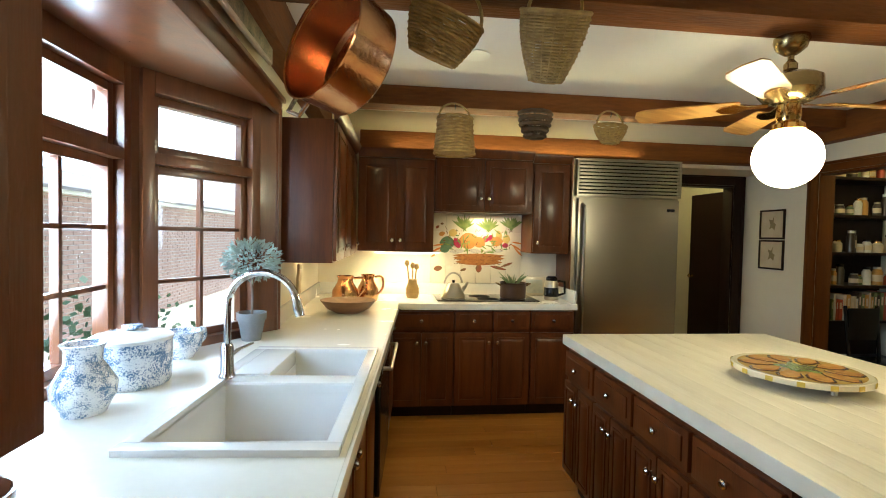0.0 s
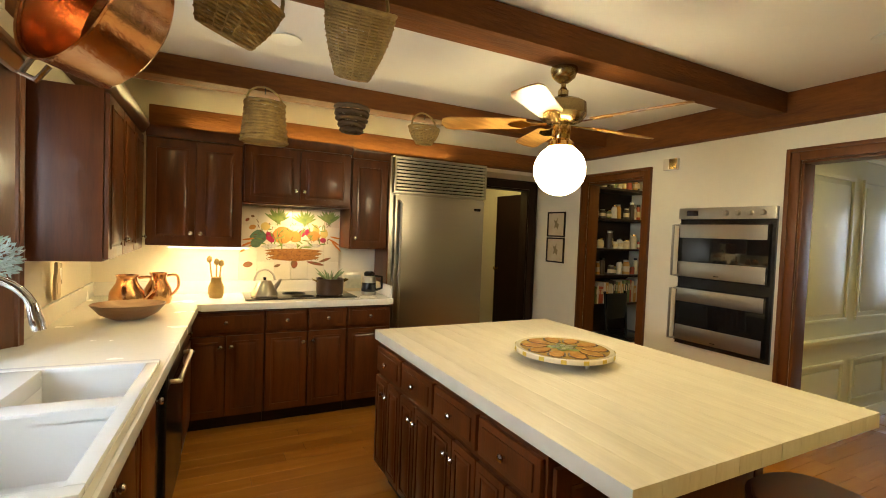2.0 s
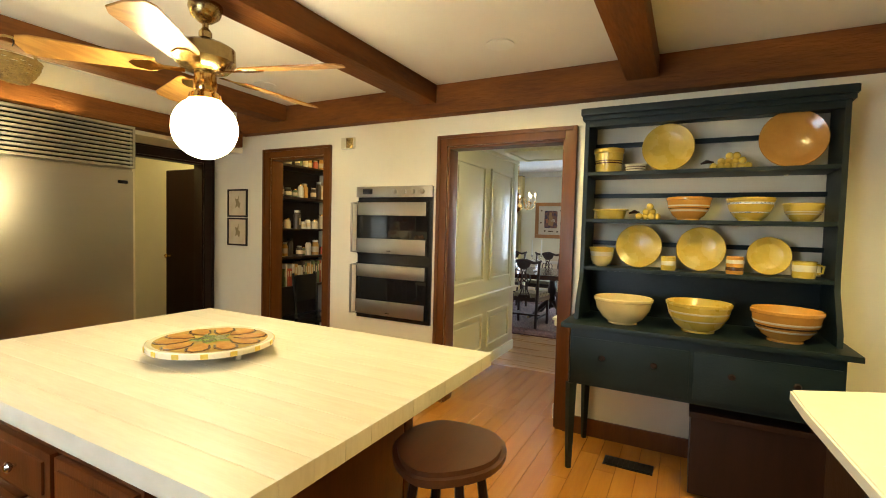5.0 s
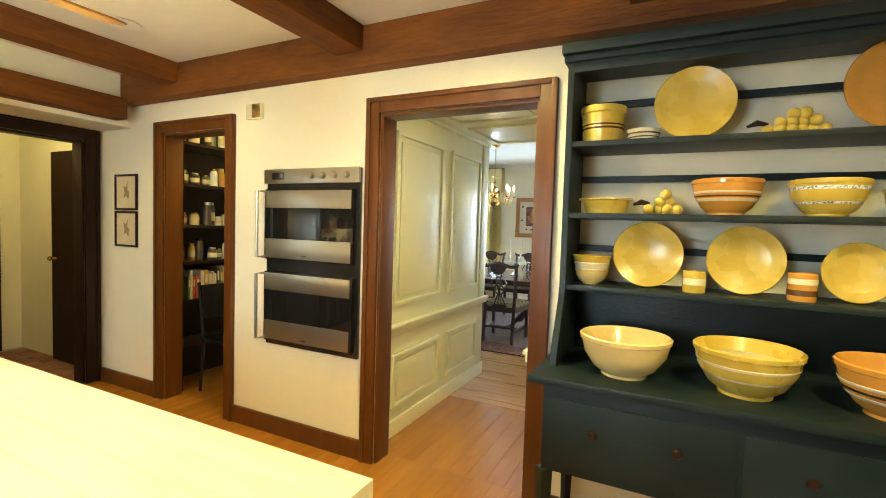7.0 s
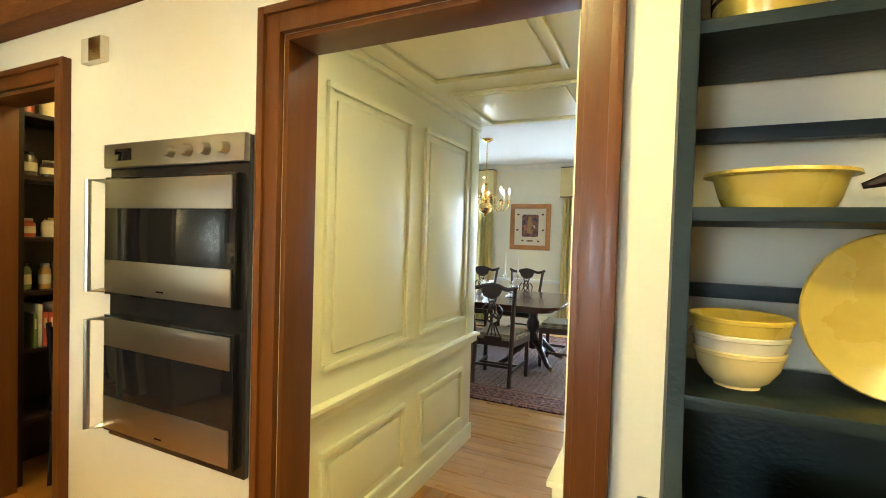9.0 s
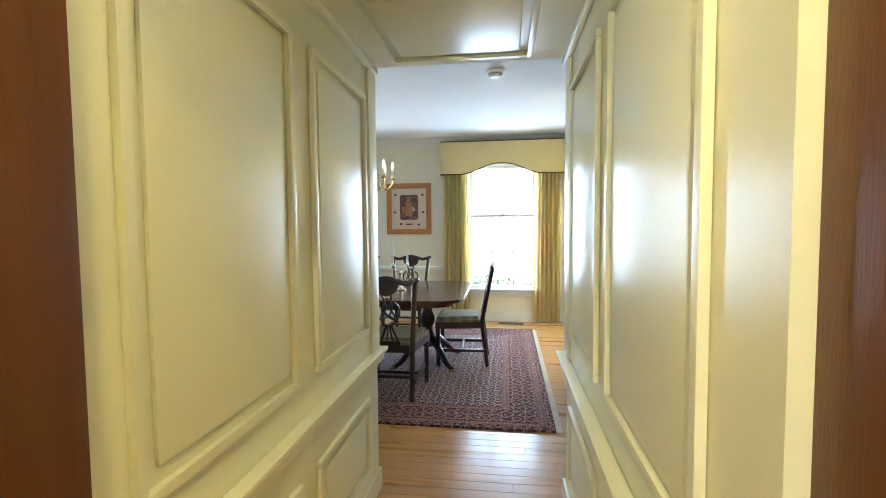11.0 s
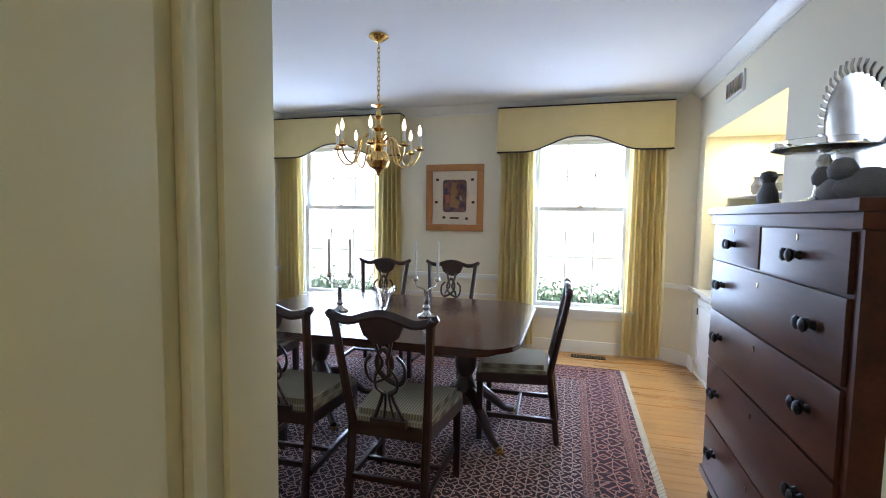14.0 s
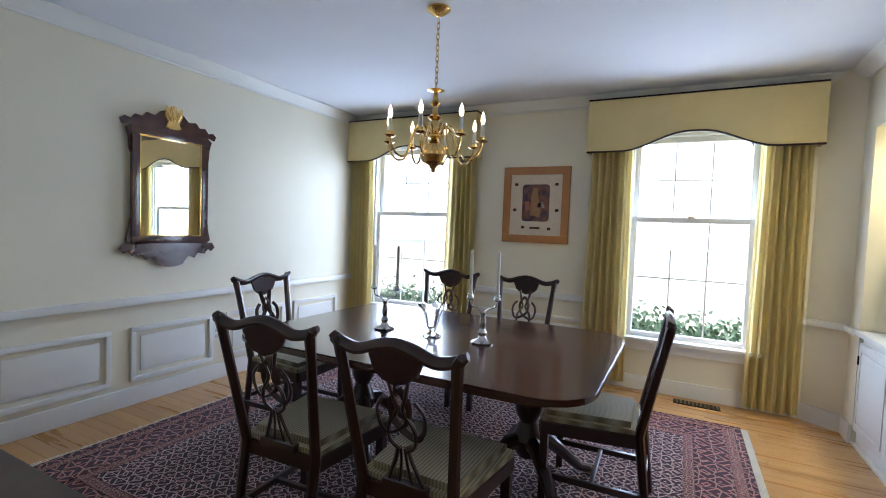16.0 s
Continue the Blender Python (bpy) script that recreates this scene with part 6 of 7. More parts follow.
for z in (1.622, 1.323):
    pc = thing("botanical_print", T(EX - .001, 4.045, z), "small dark-framed botanical print on aged paper", "picture", "botanical prints")
    for a, b in (((-.018, -.15, -.145), (0, .15, -.128)), ((-.018, -.15, .128), (0, .15, .145)), ((-.018, -.15, -.128), (0, -.135, .128)), ((-.018, .135, -.128), (0, .15, .128))):
        part("frame", B(a, b, .003), M_DARKWOOD, pc)
    part("paper", B((-.008, -.135, -.128), (-.001, .135, .128)), M_PAPER, pc)
    part("plant_drawing", prism([(-.03, -.06), (.0, -.03), (.035, -.05), (.02, .0), (.04, .05), (.0, .04), (-.02, .08), (-.015, .02), (-.045, .0)], .001, Matrix(((0, 0, -1, -.0085), (1, 0, 0, 0), (0, 1, 0, 0), (0, 0, 0, 1)))), mat("sepia_ink", (.32, .24, .12), .9), pc)
vg = thing("soffit_vent", T(2.72, 3.984, 2.235), "dark slotted air grille above the doorway", "vent")
part("frame", B((-.24, -.012, -.05), (.5, 0, .05), .003), M_ANTBR, vg)
for k in range(5):
    part("slat", B((-.22, -.016, -.038 + k * .017), (.48, -.011, -.030 + k * .017)), M_IRON, vg)

# ---- pantry ----
rp = random.Random(11)
ps = thing("pantry_shelving", T(0, 0, 0), "dark wooden pantry shelves packed with jars", "shelving")
part("upright", B((3.72, 3.60, 0), (3.745, 3.94, 2.4)), M_DARKWOOD, ps)
part("back", B((3.72, 3.93, 0), (4.64, 3.945, 2.4)), M_DARKWOOD, ps)
SHELVES = (.36, .75, 1.07, 1.37, 1.71, 2.05)
for z in SHELVES:
    part("shelf", B((3.745, 3.60, z - .025), (4.64, 3.93, z), .003), M_DARKWOOD, ps)
JM = [mat("jar_contents_%s" % nm, c, .3, coat=.5) for nm, c in (("red", (.45, .07, .03)), ("amber", (.55, .28, .05)), ("white", (.70, .66, .58)), ("green", (.14, .18, .06)), ("dark", (.05, .03, .02)), ("cream", (.62, .52, .34)))]
for z in SHELVES[2:]:
    x = 3.80
    while x < 4.58:
        r = rp.uniform(.025, .045)
        h = rp.uniform(.09, .20)
        j = thing("pantry_jar", T(x, rp.uniform(3.66, 3.74), z), "small glass food jar with a lid on a shelf", "jar", "pantry jars")
        part("jar", lathe([(0, 0), (r, 0), (r, h * .72), (r * .7, h * .85), (r * .7, h * .9), (0, h * .9)], 12), rp.choice(JM), j)
        part("lid", lathe([(r * .74, h * .88), (r * .74, h), (0, h)], 12), rp.choice((M_STEEL, M_BRASS, M_WHITE, M_BLACK)), j)
        if rp.random() < .6:
            part("label", lathe([(r + .0008, h * .2), (r + .0015, h * .22), (r + .0015, h * .55), (r + .0008, h * .57)], 12), M_PAPER, j)
        x += 2 * r + rp.uniform(.008, .03)
x = 3.80
while x < 4.55:
    w, h = rp.uniform(.015, .04), rp.uniform(.18, .26)
    bk = thing("cook_book", T(x, 3.62, .75), "upright cookbook with a worn spine", "book", "cookbooks")
    part("cover", B((0, 0, 0), (w, .16, h), .002), rp.choice(JM), bk)
    part("title_bar", B((w * .25, -.001, h * .55), (w * .75, .001, h * .85)), M_PAPER, bk)
    x += w + .004
pch = thing("dark_chair", T(3.98, 3.32, 0), "black painted chair inside the pantry", "chair")
part("seat", B((-.17, -.17, .42), (.17, .17, .45), .008), M_BLACK, pch)
for a in (-.15, .15):
    for b in (-.15, .15):
        part("leg", tube([(a * 1.1, b * 1.1, 0), (a, b, .42)], [.012, .017], 8), M_BLACK, pch)
    part("back_post", tube([(a, .15, .44), (a * 1.05, .2, .9)], .014, 8), M_BLACK, pch)
part("back_panel", B((-.15, .165, .6), (.15, .185, .88), .006), M_BLACK, pch)

# ---- back hall and closet ----
cs = thing("closet_shelf", T(3.08, 6.75, 1.70), "dark closet shelf with a hanging rod", "shelf")
part("board", B((-.64, -.2, -.02), (.60, .42, 0), .003), M_DARKWOOD, cs)
part("rod", tube([(-.64, .0, -.12), (.60, .0, -.12)], .012, 8), M_STEEL, cs)
for k in range(7):
    h = rp.uniform(.16, .27)
    bo = thing("cleaner_bottle", T(2.78 + k * .09, 6.62, 1.70), "plastic household bottle on the closet shelf", "bottle", "closet bottles")
    part("bottle", lathe([(0, 0), (.035, 0), (.037, h * .6), (.015, h * .8), (.015, h * .9), (0, h * .9)], 12), (mat("orange_plastic", (.75, .18, .03), .35) if k in (3, 4) else M_WHITE), bo)
    part("cap", lathe([(.018, h * .88), (.018, h), (0, h)], 10), M_BLACK if k % 2 else M_WHITE, bo)
for k, c in enumerate(((.02, .02, .03), (.5, .5, .5), (.03, .03, .03), (.08, .06, .05))):
    g = thing("hanging_coat", T(2.72 + k * .09, 6.75, 1.58), "coat hanging in the closet on a hanger", "coat", "hanging coats")
    bm = B((-.03, -.2, -.95), (.03, .2, -.06), .025)
    part("cloth", bm, mat("coat_cloth", c, .9, scale=12, bump=.3), g)
    part("hanger", tube([(0, -.19, -.08), (0, 0, -.01), (0, .19, -.08)], .006, 6), M_STEEL, g)
hd_ = struct("door_5", B((3.64, 4.60, .01), (3.68, 5.43, 2.02), .004), M_DARKWOOD, "dark panelled door standing open", "door")
part("door_handle", lathe([(.02, 0), (.012, .03), (.026, .05), (0, .07)], 12, m=T(3.64, 5.36, 1.0, 0, 0, -90)), M_BRASS, hd_)
ht = thing("hall_table", T(2.62, 5.6, 0), "small dark hall table by the wall", "table")
part("top", B((-.18, -.25, .68), (.18, .25, .70), .004), M_DARKWOOD, ht)
for a in (-.15, .15):
    for b in (-.22, .22):
        part("leg", B((a - .015, b - .015, 0), (a + .015, b + .015, .68), .003), M_DARKWOOD, ht)

# ---- dining room: picture, mirror, chandelier ----
pc = thing("framed_print", T(9.828, 2.40, 1.633), "figurative print in a wide honey wood frame", "picture")
M_HONEY = mat("honey_frame_wood", (.46, .20, .05), .35, col2=(.34, .13, .03), scale=5, stretch=(2, 2, 1), coat=.3)
hw, hh, f = .33, .37, .075
for a, b in (((-.03, -hw, -hh), (0, hw, -hh + f)), ((-.03, -hw, hh - f), (0, hw, hh)), ((-.03, -hw, -hh + f), (0, -hw + f, hh - f)), ((-.03, hw - f, -hh + f), (0, hw, hh - f))):
    part("frame", B(a, b, .008), M_HONEY, pc)
part("mat_board", B((-.012, -hw + f, -hh + f), (-.002, hw - f, hh - f)), mat("buff_mat", (.66, .57, .44), .9, col2=(.60, .50, .38), scale=25), pc)
XY = Matrix(((0, 0, -1, -.0125), (-1, 0, 0, 0), (0, 1, 0, 0), (0, 0, 0, 1)))
part("picture_ground", prism(rounded(.135, .18, .03, 3), .001, XY @ Matrix.Translation((0, .02, 0))), mat("dark_painting", (.05, .03, .06), .6, col2=(.22, .09, .05), scale=16, ramp=(.4, .6)), pc)
for nm, c, pts in (("brown_figure", (.36, .19, .08), [(-.06, -.10), (.05, -.12), (.07, .0), (.02, .10), (.03, .16), (-.03, .17), (-.05, .08)]), ("pale_shape", (.66, .56, .46), [(.01, -.02), (.10, -.03), (.08, .03), (.03, .02)]), ("rust_shape", (.42, .14, .07), [(-.11, -.06), (-.06, -.05), (-.07, .04), (-.12, .03)])):
    part(nm, prism([(x * .9, y + .0) for x, y in pts], .001, XY @ Matrix.Translation((0, 0, .0018))), mat(nm + "_paint", c, .7, scale=30), pc)
for x, y in ((-.2, .2), (.2, .2), (-.21, -.05), (.21, -.05), (-.12, -.22), (.14, -.23)):
    part("margin_mark", prism(rounded(.018, .014, .01, 2), .001, XY @ Matrix.Translation((x, y, .0008))), M_BROWNG, pc)
part("caption_bar", B((-.0142, -.05, -.235), (-.0125, .05, -.215)), M_BROWNG, pc)

mr_ = thing("wall_mirror", T(7.565, 4.598, 1.60), "mahogany fretwork mirror with gilt plume crest", "mirror")
XZ = Matrix(((1, 0, 0, 0), (0, 0, -1, 0), (0, 1, 0, 0), (0, 0, 0, 1)))
def mirrored(half):
    return half + [(-x, y) for x, y in reversed(half)]
part("crest", prism(mirrored([(0, .40), (.27, .40), (.30, .43), (.355, .415), (.37, .45), (.34, .475), (.30, .465), (.27, .50), (.22, .495), (.19, .53), (.13, .52), (.09, .56), (.05, .575), (0, .58)][1:]), .02, XZ @ Matrix.Translation((0, 0, 0)), .003), M_MAHOG, mr_)
part("apron", prism(mirrored([(.27, -.42), (.345, -.42), (.37, -.46), (.34, -.49), (.31, -.47), (.28, -.51), (.22, -.50), (.19, -.54), (.14, -.52), (.09, -.585), (.03, -.60)]), .02, XZ, .003), M_MAHOG, mr_)
for s in (-1, 1):
    part("side_ear", prism([(s * .285, -.43), (s * .325, -.40), (s * .31, -.33), (s * .30, -.25), (s * .285, -.2)], .018, XZ), M_MAHOG, mr_)
    part("side_ear", prism([(s * .285, .43), (s * .33, .40), (s * .31, .33), (s * .305, .25), (s * .285, .2)], .018, XZ), M_MAHOG, mr_)
for a, b in (((-.295, -.03, -.42), (.295, 0, -.365)), ((-.295, -.03, .365), (.295, 0, .42)), ((-.295, -.03, -.365), (-.24, 0, .365)), ((.24, -.03, -.365), (.295, 0, .365))):
    part("frame", B(a, b, .007), M_MAHOG, mr_)
for a, b in (((-.243, -.026, -.368), (.243, -.012, -.355)), ((-.243, -.026, .355), (.243, -.012, .368)), ((-.243, -.026, -.355), (-.23, -.012, .355)), ((.23, -.026, -.355), (.243, -.012, .355))):
    part("gilt_fillet", B(a, b, .003), M_BRASS, mr_)
part("glass", B((-.232, -.016, -.357), (.232, -.008, .357)), M_MIRROR, mr_, "silvered mirror glass")
pm_ = part("plume", prism(mirrored([(.03, .44), (.06, .45), (.045, .49), (.07, .54), (.06, .59), (.035, .57), (.02, .61)]), .02, XZ @ Matrix.Translation((0, 0, .018)), .005), M_BRASS, mr_, "gilt carved feather plume")
for x, a in ((-.04, 20), (0, 0), (.04, -20)):
    part("feather", lathe([(.005, 0), (.016, .05), (.014, .09), (0, .12)], 8, m=T(x * .6, -.04, .50, 0, 0, -a), sy=.4), M_BRASS, pm_)

cl = thing("chandelier", T(7.75, 2.42, DC), "polished brass eight-arm chandelier with lit candle bulbs", "chandelier")
part("canopy", lathe([(0, 0), (.065, -.001), (.068, -.012), (.045, -.03), (.015, -.045), (0, -.046)], 24), M_BRASS, cl)
for k in range(13):
    z = -.05 - k * .031
    m = T(0, 0, z - .018, 90 * (k % 2))
    if k == 0:
        lk = part("chain_link", tube([(.009 * math.cos(a), 0, .021 * math.sin(a)) for a in np.linspace(0, 2 * math.pi, 14, endpoint=False)], .0028, 6, closed=True), M_BRASS, cl, m=m)
    else:
        again(lk, m)
part("stem", lathe([(.008, -.455), (.05, -.465), (.012, -.475), (.016, -.52), (.03, -.54), (.014, -.56), (.018, -.60), (.045, -.62), (.02, -.64), (.028, -.70), (.055, -.725), (.055, -.735), (.02, -.745), (.03, -.76), (.075, -.80), (.085, -.84), (.065, -.88), (.025, -.90), (.012, -.92), (.016, -.93), (0, -.94)], 28), M_BRASS, cl)
for k in range(8):
    a = 2 * math.pi * (k + .3) / 8
    c, s = math.cos(a), math.sin(a)
    arm = spline([(.03, -.73), (.07, -.66), (.12, -.67), (.14, -.76), (.19, -.86), (.26, -.87), (.31, -.81), (.32, -.755)] and [Vector((r * c, r * s, z)) for r, z in ((.03, -.73), (.07, -.67), (.12, -.69), (.15, -.78), (.18, -.855), (.23, -.86), (.272, -.81), (.282, -.765))], 4)
    ar = part("arm", tube(arm, .0065, 7), M_BRASS, cl)
    at = (.282 * c, .282 * s, -.765)
    part("drip_pan", lathe([(0, -.006), (.02, -.004), (.036, .006), (.034, .008), (.012, .002), (.014, .03), (0, .03)], 16, at=at), M_BRASS, ar)
    part("candle_sleeve", lathe([(.011, .02), (.011, .10), (0, .10)], 12, at=at), M_CANDLE, ar)
    part("flame_bulb", lathe([(.006, .10), (.013, .12), (.010, .145), (0, .175)], 10, at=at), M_FLAME, ar)

# ---- on the dining table ----
TZ = .011 + .739 + .001
for y, x in ((2.69, 7.70), (2.06, 7.73)):
    cs_ = thing("candelabra", T(x, y, TZ, 12), "silver two-arm candelabra with white tapers", "candlestick", "table candelabra")
    part("base", lathe([(0, 0), (.06, 0), (.062, .008), (.03, .022), (.018, .04), (.026, .06), (.014, .08), (.02, .12), (.013, .15), (.018, .17), (0, .175)], 24), M_SILVER, cs_)
    for s in (-1, 1):
        ar = part("arm", tube(spline([(0, 0, .165), (0, s * .03, .19), (0, s * .065, .205), (0, s * .075, .24)], 5), .005, 7), M_SILVER, cs_)
        part("cup", lathe([(.006, 0), (.022, .01), (.018, .014), (.014, .035), (0, .035)], 14, at=(0, s * .075, .235)), M_SILVER, ar)
        part("taper", lathe([(.0105, .03), (.009, .27), (.002, .275), (0, .285)], 12, at=(0, s * .075, .235)), M_CANDLE, ar)
vs = thing("crystal_vase", T(7.70, 2.36, TZ), "cut-crystal footed vase with ruffled rim", "vase")
prof = [(0, 0), (.055, 0), (.05, .01), (.02, .025), (.03, .05), (.045, .12), (.055, .15), (.085, .18), (.08, .182), (.048, .152), (.038, .12), (.022, .055), (0, .045)]
bm = lathe(prof, 36)
for v_ in bm.verts:
    if v_.co.z > .145:
        a = math.atan2(v_.co.y, v_.co.x)
        v_.co.z += .012 * math.sin(6 * a)
part("body", bm, M_CRYSTAL, vs)

# ---- on the chest, in the niche, on walls ----
ck_ = thing("cake_stand", T(6.79, .25, 1.486), "glass cake stand on a silver pedestal on the chest", "stand")
part("pedestal", lathe([(0, 0), (.07, 0), (.07, .01), (.03, .03), (.02, .10), (.025, .16), (.015, .18), (0, .185)], 24), M_SILVER, ck_)
part("tray", lathe([(0, .185), (.12, .188), (.165, .20), (.17, .225), (.162, .225), (.155, .205), (0, .196)], 36), M_CRYSTAL, ck_)
tr = thing("silver_tray", T(6.88, .055, 1.487) @ Matrix.Rotation(radians(-10), 4, 'X') @ Matrix.Translation((0, 0, .272)) @ Matrix.Rotation(radians(-90), 4, 'X'), "round silver tray with a gadrooned rim", "tray")
part("plate", lathe([(0, 0), (.185, 0), (.205, .008), (.222, .012), (.222, .016), (.20, .013), (.18, .005), (0, .005)], 40), M_SILVER, tr)
for k in range(40):
    a = 2 * math.pi * k / 40
    m = Matrix.Rotation(a, 4, 'Z')
    if k == 0:
        gd = part("rim_rod", tube([(.218, 0, .014), (.245, 0, .02), (.27, 0, .012)], .005, 6), M_SILVER, tr, m=m)
    else:
        again(gd, m)
fg = part("animal_figurine", lathe([(0, 0), (.05, 0), (.055, .02), (.05, .06), (.035, .09), (.03, .105), (.045, .13), (.035, .155), (0, .165)], 14, sx=1.25, sy=.75), mat("grey_stone", (.10, .10, .11), .6, col2=(.05, .05, .055), scale=20, bump=.3))
fg.matrix_world = T(7.20, .28, 1.486)
tagged(fg, "small dark grey carved animal figurine on the chest", "figurine")
body = [(0, 0)] + [(.042 * math.sin(t) * (1 - .25 * math.cos(2 * t)), .075 - .075 * math.cos(t)) for t in np.linspace(.3, 2.9, 10)] + [(0, .15)]
for x, y, rz, k in ((6.60, .28, 30, 1.0), (6.47, .26, 70, 1.2)):
    bm = lathe([(r * k, z * k) for r, z in body], 14, m=Matrix.Translation((-.07 * k, 0, .036 * k)) @ Matrix.Rotation(math.pi / 2, 4, 'Y'))
    lathe([(0, 0), (.03 * k, .015), (.034 * k, .04), (.02 * k, .07), (0, .078)], 12, at=(.06 * k, 0, .05 * k), bm=bm)
    an = part("animal_figurine", bm, M_CLAY)
    an.matrix_world = T(x, y, 1.486, rz)
    tagged(an, "pale grey stone crouching animal figurine on the chest", "figurine")
M_NAVY = mat("navy_figured_glaze", (.10, .10, .13), .2, col2=(.02, .02, .035), scale=18, coat=.4)
for x, z in ((9.22, 1.62), (8.95, 1.62), (8.6, 1.62), (9.1, 1.22), (8.7, 1.22), (9.1, .79), (8.6, .79)):
    j = thing("ginger_jar", T(x, -.38, z), "dark figured ceramic jar on a niche shelf", "jar", "niche jars")
    part("body", lathe([(0, 0), (.05, 0), (.075, .04), (.082, .09), (.06, .13), (.055, .145), (.075, .16), (.068, .16), (.045, .14), (0, .1)], 24), M_NAVY, j)
sm = thing("smoke_detector", T(6.96, 1.08, DC), "white round ceiling smoke detector", "smoke detector")
part("base", lathe([(0, -.001), (.075, -.001), (.075, -.015), (.06, -.02)], 24), M_WHITE, sm)
part("cover", lathe([(.06, -.018), (.055, -.04), (.04, -.055), (0, -.058)], 24), M_WHITE, sm)
part("vent_ring", lathe([(.056, -.030), (.058, -.031), (.057, -.036), (.055, -.037)], 24), M_IRON, sm)
ol = thing("wall_outlet", T(7.99, 4.618, .40), "white duplex outlet in the wainscot", "outlet")
part("plate", B((-.038, -.007, -.06), (.038, 0, .06), .003), M_WHITE, ol)
for z in (-.025, .025):
    part("socket", B((-.015, -.009, z - .014), (.015, -.006, z + .014), .003), M_CREAMG, ol)
fr_ = thing("floor_register", T(9.68, .93, 0), "dark bronze floor register near the window", "vent")
part("frame", B((-.055, -.17, 0), (.055, .17, .005), .002), M_IRON, fr_)
for k in range(11):
    part("slat", B((-.045, -.155 + k * .029, .004), (.045, -.145 + k * .029, .008)), M_ANTBR, fr_)

# ---- outdoors ----
hz = thing("brick_house", T(-5.2, 0, -.35), "neighbouring brick wing with a low shingled roof", "house")
bm = B((-.3, -3, 0), (-.012, 16, 2.36))
part("wall", bm, M_MORTAR, hz, "brick wall with pale joints")
verts, faces = [], []
for r in range(31):
    for c in range(78):
        y0 = -3 + c * .24 + (.12 if r % 2 else 0)
        z0 = r * .076
        x1 = random.uniform(-.004, .003)
        k = len(verts)
        verts += [(-.02, y0, z0), (x1, y0 + .004, z0 + .004), (x1, y0 + .226, z0 + .004), (-.02, y0 + .23, z0), (-.02, y0, z0 + .066), (x1, y0 + .004, z0 + .062), (x1, y0 + .226, z0 + .062), (-.02, y0 + .23, z0 + .066)]
        faces += [(k + 1, k + 2, k + 6, k + 5), (k, k + 1, k + 5, k + 4), (k + 2, k + 3, k + 7, k + 6), (k + 4, k + 5, k + 6, k + 7), (k, k + 3, k + 2, k + 1)]
me = bpy.data.meshes.new("bricks")
me.from_pydata(verts, [], faces)
me.materials.append(mat("sunlit_brick", (.48, .33, .27), .9, col2=(.34, .21, .17), scale=4, fine=.5, bump=.3))
ob = new("bricks", me)
ob.parent = hz
ob["kind"] = "stuff"
part("gutter", B((-.02, -3.1, 2.30), (.14, 16.1, 2.42), .02), M_WHITE, hz)
part("roof", prism([(-2.5, .7), (.25, 0), (.25, -.05), (-2.5, .6)], 19.2, Matrix(((1, 0, 0, 0), (0, 0, 1, -3.1), (0, 1, 0, 2.4), (0, 0, 0, 1)))), mat("grey_shingle", (.24, .22, .21), .9, scale=20, bump=.5), hz)
def leafy(name, m, n, sx, sy, sz, seed, label, cat, size=.05):
    ob = thing(name, m, label, cat)
    r = random.Random(seed)
    bm = bmesh.new()
    for k in range(n):
        c = Vector((r.gauss(0, .45) * sx, r.uniform(-1, 1) * sy, abs(r.gauss(.5, .3)) * sz))
        d = Vector((r.uniform(-1, 1), r.uniform(-1, 1), r.uniform(-.3, 1))).normalized() * size
        s = d.orthogonal().normalized() * size * .35
        bm.faces.new([bm.verts.new(p) for p in (c, c + d * .5 - s, c + d, c + d * .5 + s)])
    part("foliage", bm, M_LEAF, ob, smooth=False)["kind"] = "stuff"
    st_ = bmesh.new()
    for k in range(12):
        y = r.uniform(-1, 1) * sy
        tube([(0, y, 0), (r.uniform(-.1, .1) * sx, y + r.uniform(-.1, .1), sz * .8)], [.012, .005], 5, st_)
    part("stems", st_, M_BARK, ob)


leafy("garden_shrub", T(-2.2, 2.6, -.35), 1100, .5, .9, 1.15, 3, "leafy garden shrub beside the brick wall", "shrub", .07)
leafy("garden_shrub", T(-2.6, 4.2, -.35), 900, .5, .8, 1.0, 5, "leafy garden shrub beside the brick wall", "shrub", .07)
leafy("clipped_hedge", T(13.2, 2.4, -.35), 9000, .5, 5.0, .45, 8, "dark green clipped hedge below the windows", "hedge", .09)
def tree(name, m, seed, h):
    ob = thing(name, m, "bare branching tree with thin spring twigs", "tree")
    r = random.Random(seed)
    part("trunk", tube([(0, 0, 0), (.03, .02, h * .3), (-.05, .05, h * .6), (.02, 0, h)], [.13, .10, .07, .02], 10), M_BARK, ob)
    for k in range(11):
        z = h * (.22 + .065 * k)
        a = r.uniform(0, 6.28)
        l = h * r.uniform(.25, .45)
        p = [Vector((0, 0, z))]
        d = Vector((math.cos(a), math.sin(a), .7)).normalized()
        for s in range(4):
            d = (d + Vector((r.uniform(-.3, .3), r.uniform(-.3, .3), r.uniform(-.1, .3)))).normalized()
            p.append(p[-1] + d * l / 4)
        lb = part("limb", tube(p, [.045, .033, .024, .014, .005], 7), M_BARK, ob)
        bm = bmesh.new()
        for q in p[1:]:
            for t in range(3):
                e = Vector((r.uniform(-1, 1), r.uniform(-1, 1), r.uniform(-.2, 1))).normalized()
                tube([q, q + e * l * .13, q + e * l * .28 + Vector((0, 0, -.02))], [.010, .006, .002], 5, bm)
        part("twigs", bm, M_BARK, lb)


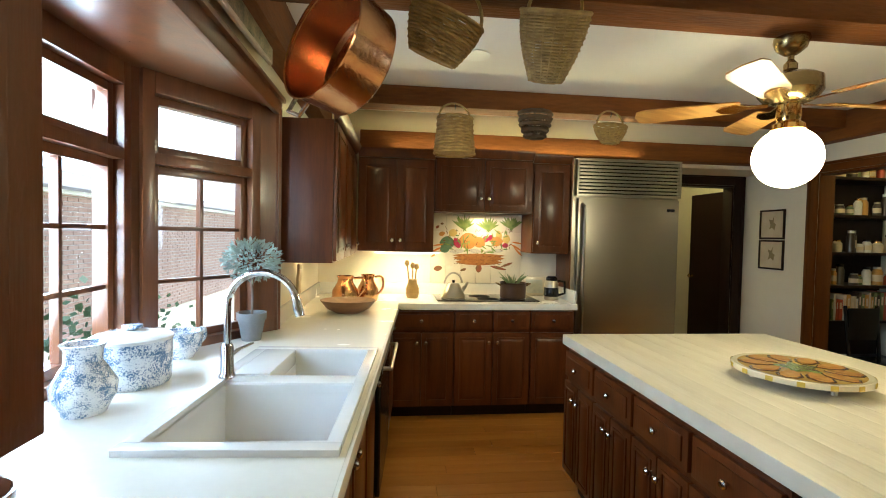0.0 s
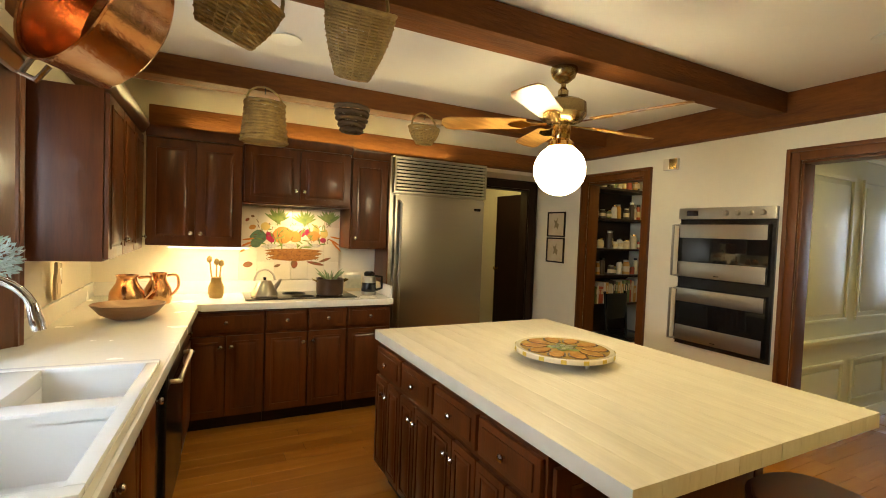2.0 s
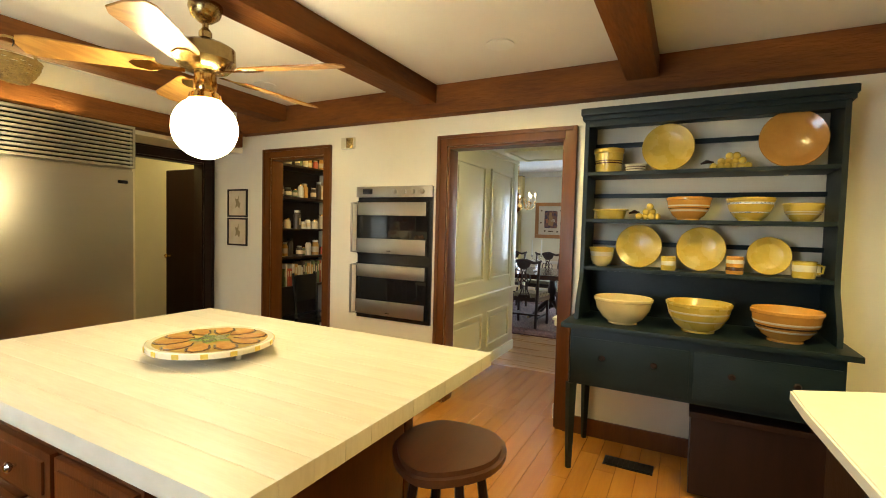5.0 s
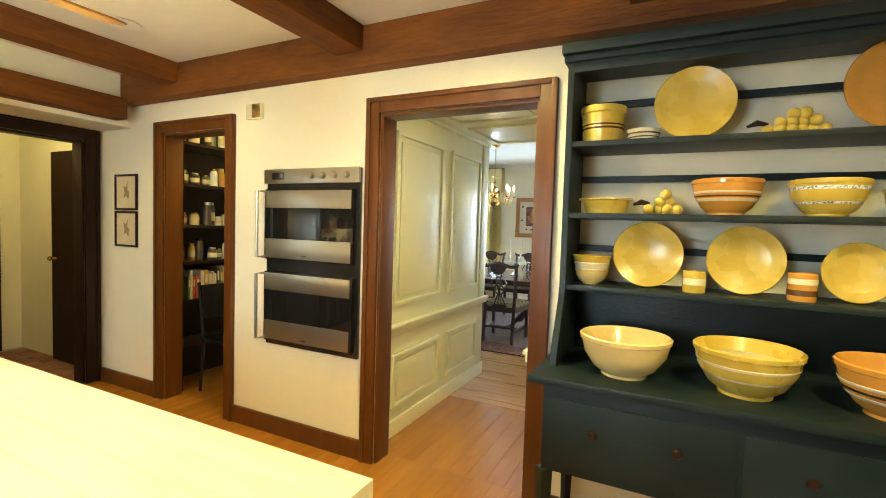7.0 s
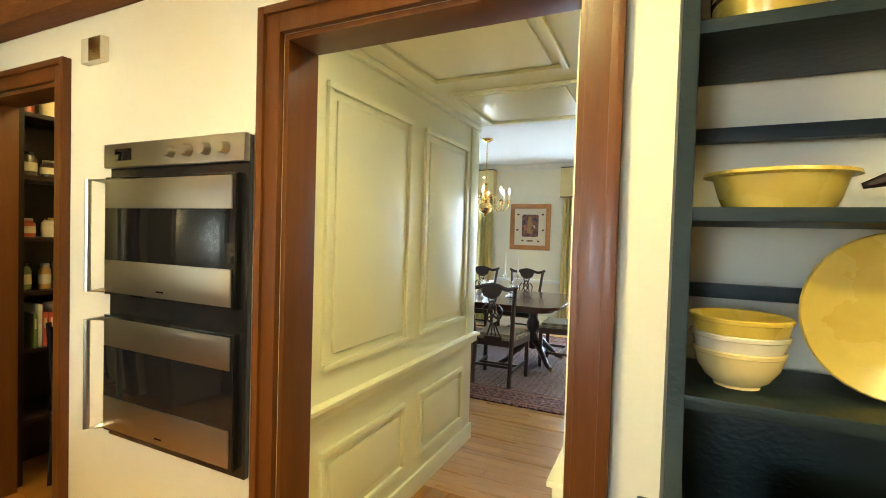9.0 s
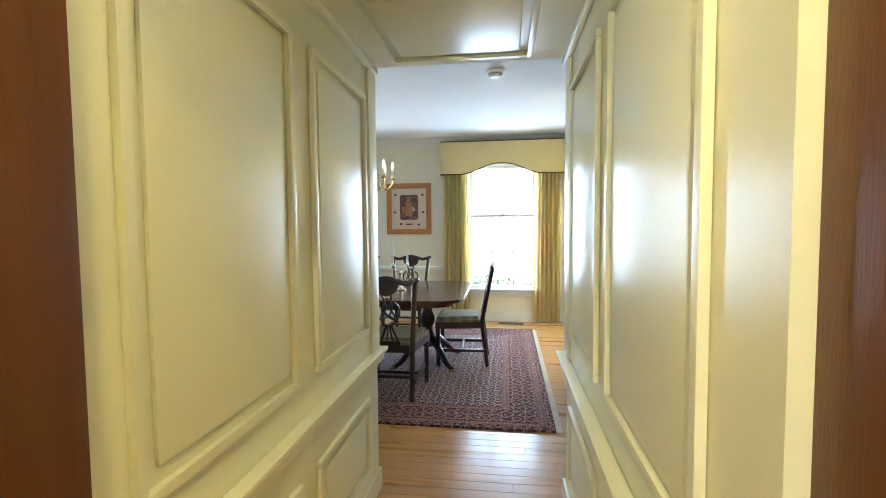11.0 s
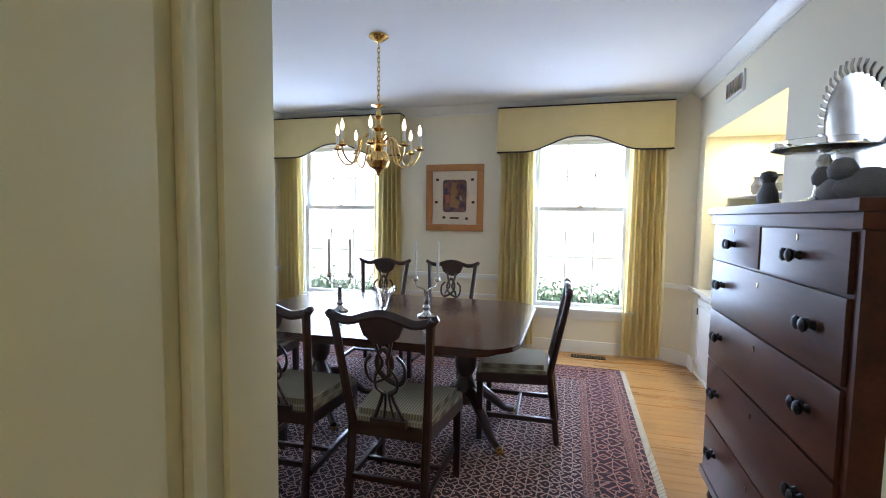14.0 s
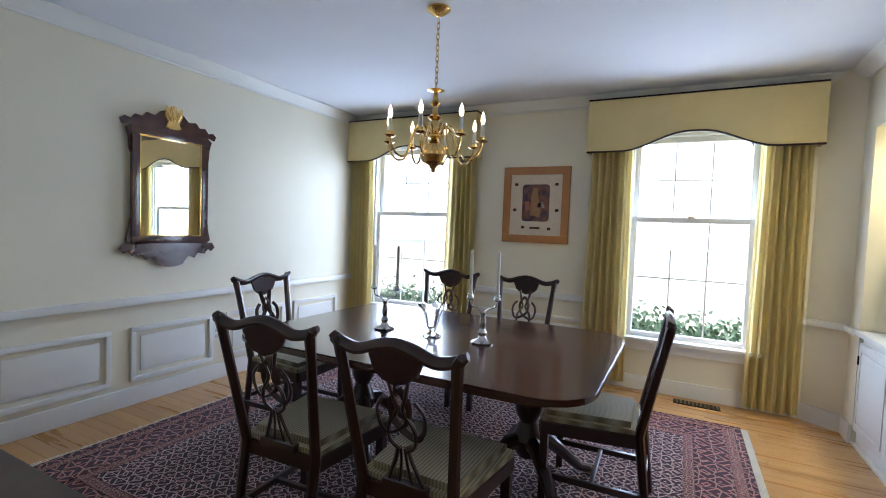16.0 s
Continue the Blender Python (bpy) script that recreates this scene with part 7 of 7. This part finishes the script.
tree("garden_tree", T(15.5, -.15, -.35), 6, 6.5)
tree("garden_tree", T(19, 4.6, -.35), 9, 7.0)
# self-lit cylinder added far out so the windows look onto white
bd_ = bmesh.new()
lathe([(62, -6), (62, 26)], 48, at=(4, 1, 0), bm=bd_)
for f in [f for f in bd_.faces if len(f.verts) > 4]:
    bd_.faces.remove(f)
struct("backdrop", bd_, glow("backdrop_glow", (.93, .97, 1.0), .9), "glowing white cylinder added behind the outdoor view", "backdrop")

# ---- floor boards and hall bricks ----
def boards(parent, x0, x1, y0, y1, w, along, material, seed, lens=(.9, 2.2)):
    """Floorboards with staggered ends; alike lengths share one mesh."""
    r = random.Random(seed)
    kinds = {}
    u0, u1, v0, v1 = (x0, x1, y0, y1) if along == 'x' else (y0, y1, x0, x1)
    v = v0
    while v < v1 - .01:
        ww = min(w, v1 - v)
        u = u0
        first = True
        while u < u1 - .01:
            L = round(r.uniform(*lens) * 5) / 5 * (r.choice((.4, .7, 1)) if first else 1)
            L = round(L, 2)
            if u + L > u1 - .25:
                L = round(u1 - u, 3)
            key = (L, round(ww, 3))
            if along == 'x':
                a, b, m = (.0005, .0005, -.012), (L - .0005, ww - .0007, 0), T(u, v)
            else:
                a, b, m = (.0005, .0005, -.012), (ww - .0007, L - .0005, 0), T(v, u)
            if key in kinds:
                again(kinds[key], m, parent)
            else:
                bm = B(a, b)
                bmesh.ops.bevel(bm, geom=[e for e in bm.edges if all(q.co.z > -.001 for q in e.verts)], offset=.0012, segments=1, affect='EDGES')
                kinds[key] = part("floorboard", bm, material, parent, m=m, smooth=False)
            u += L
            first = False
        v += ww


boards(kfloor, -.3, 3.70, -1.2, 4.44, .115, 'x', M_FLOOR, 1)
part("far_boards", B((-.96, -3.3, -.012), (3.70, -1.201, -.001)), M_FLOOR, kfloor)
boards(pfloor, 3.70, 4.80, .69, 1.68, .115, 'x', M_FLOOR, 2, (.5, 1.1))
part("pantry_boards", B((3.70, 2.65, -.012), (4.65, 3.95, -.001)), M_FLOOR, pfloor)
boards(dfloor, 4.80, 9.83, 0, 4.62, .083, 'y', M_FLOOR_D, 3, (1.2, 2.6))
bk0 = None
for i in range(8):
    for j in range(16):
        m = T(2.43 + i * .205 + (.1 if j % 2 else 0), 4.41 + j * .108, -.012)
        if bk0 is None:
            bk0 = part("brick", B((0, 0, 0), (.195, .098, .012), .002), M_BRICK, bfloor, m=m)
        else:
            again(bk0, m)
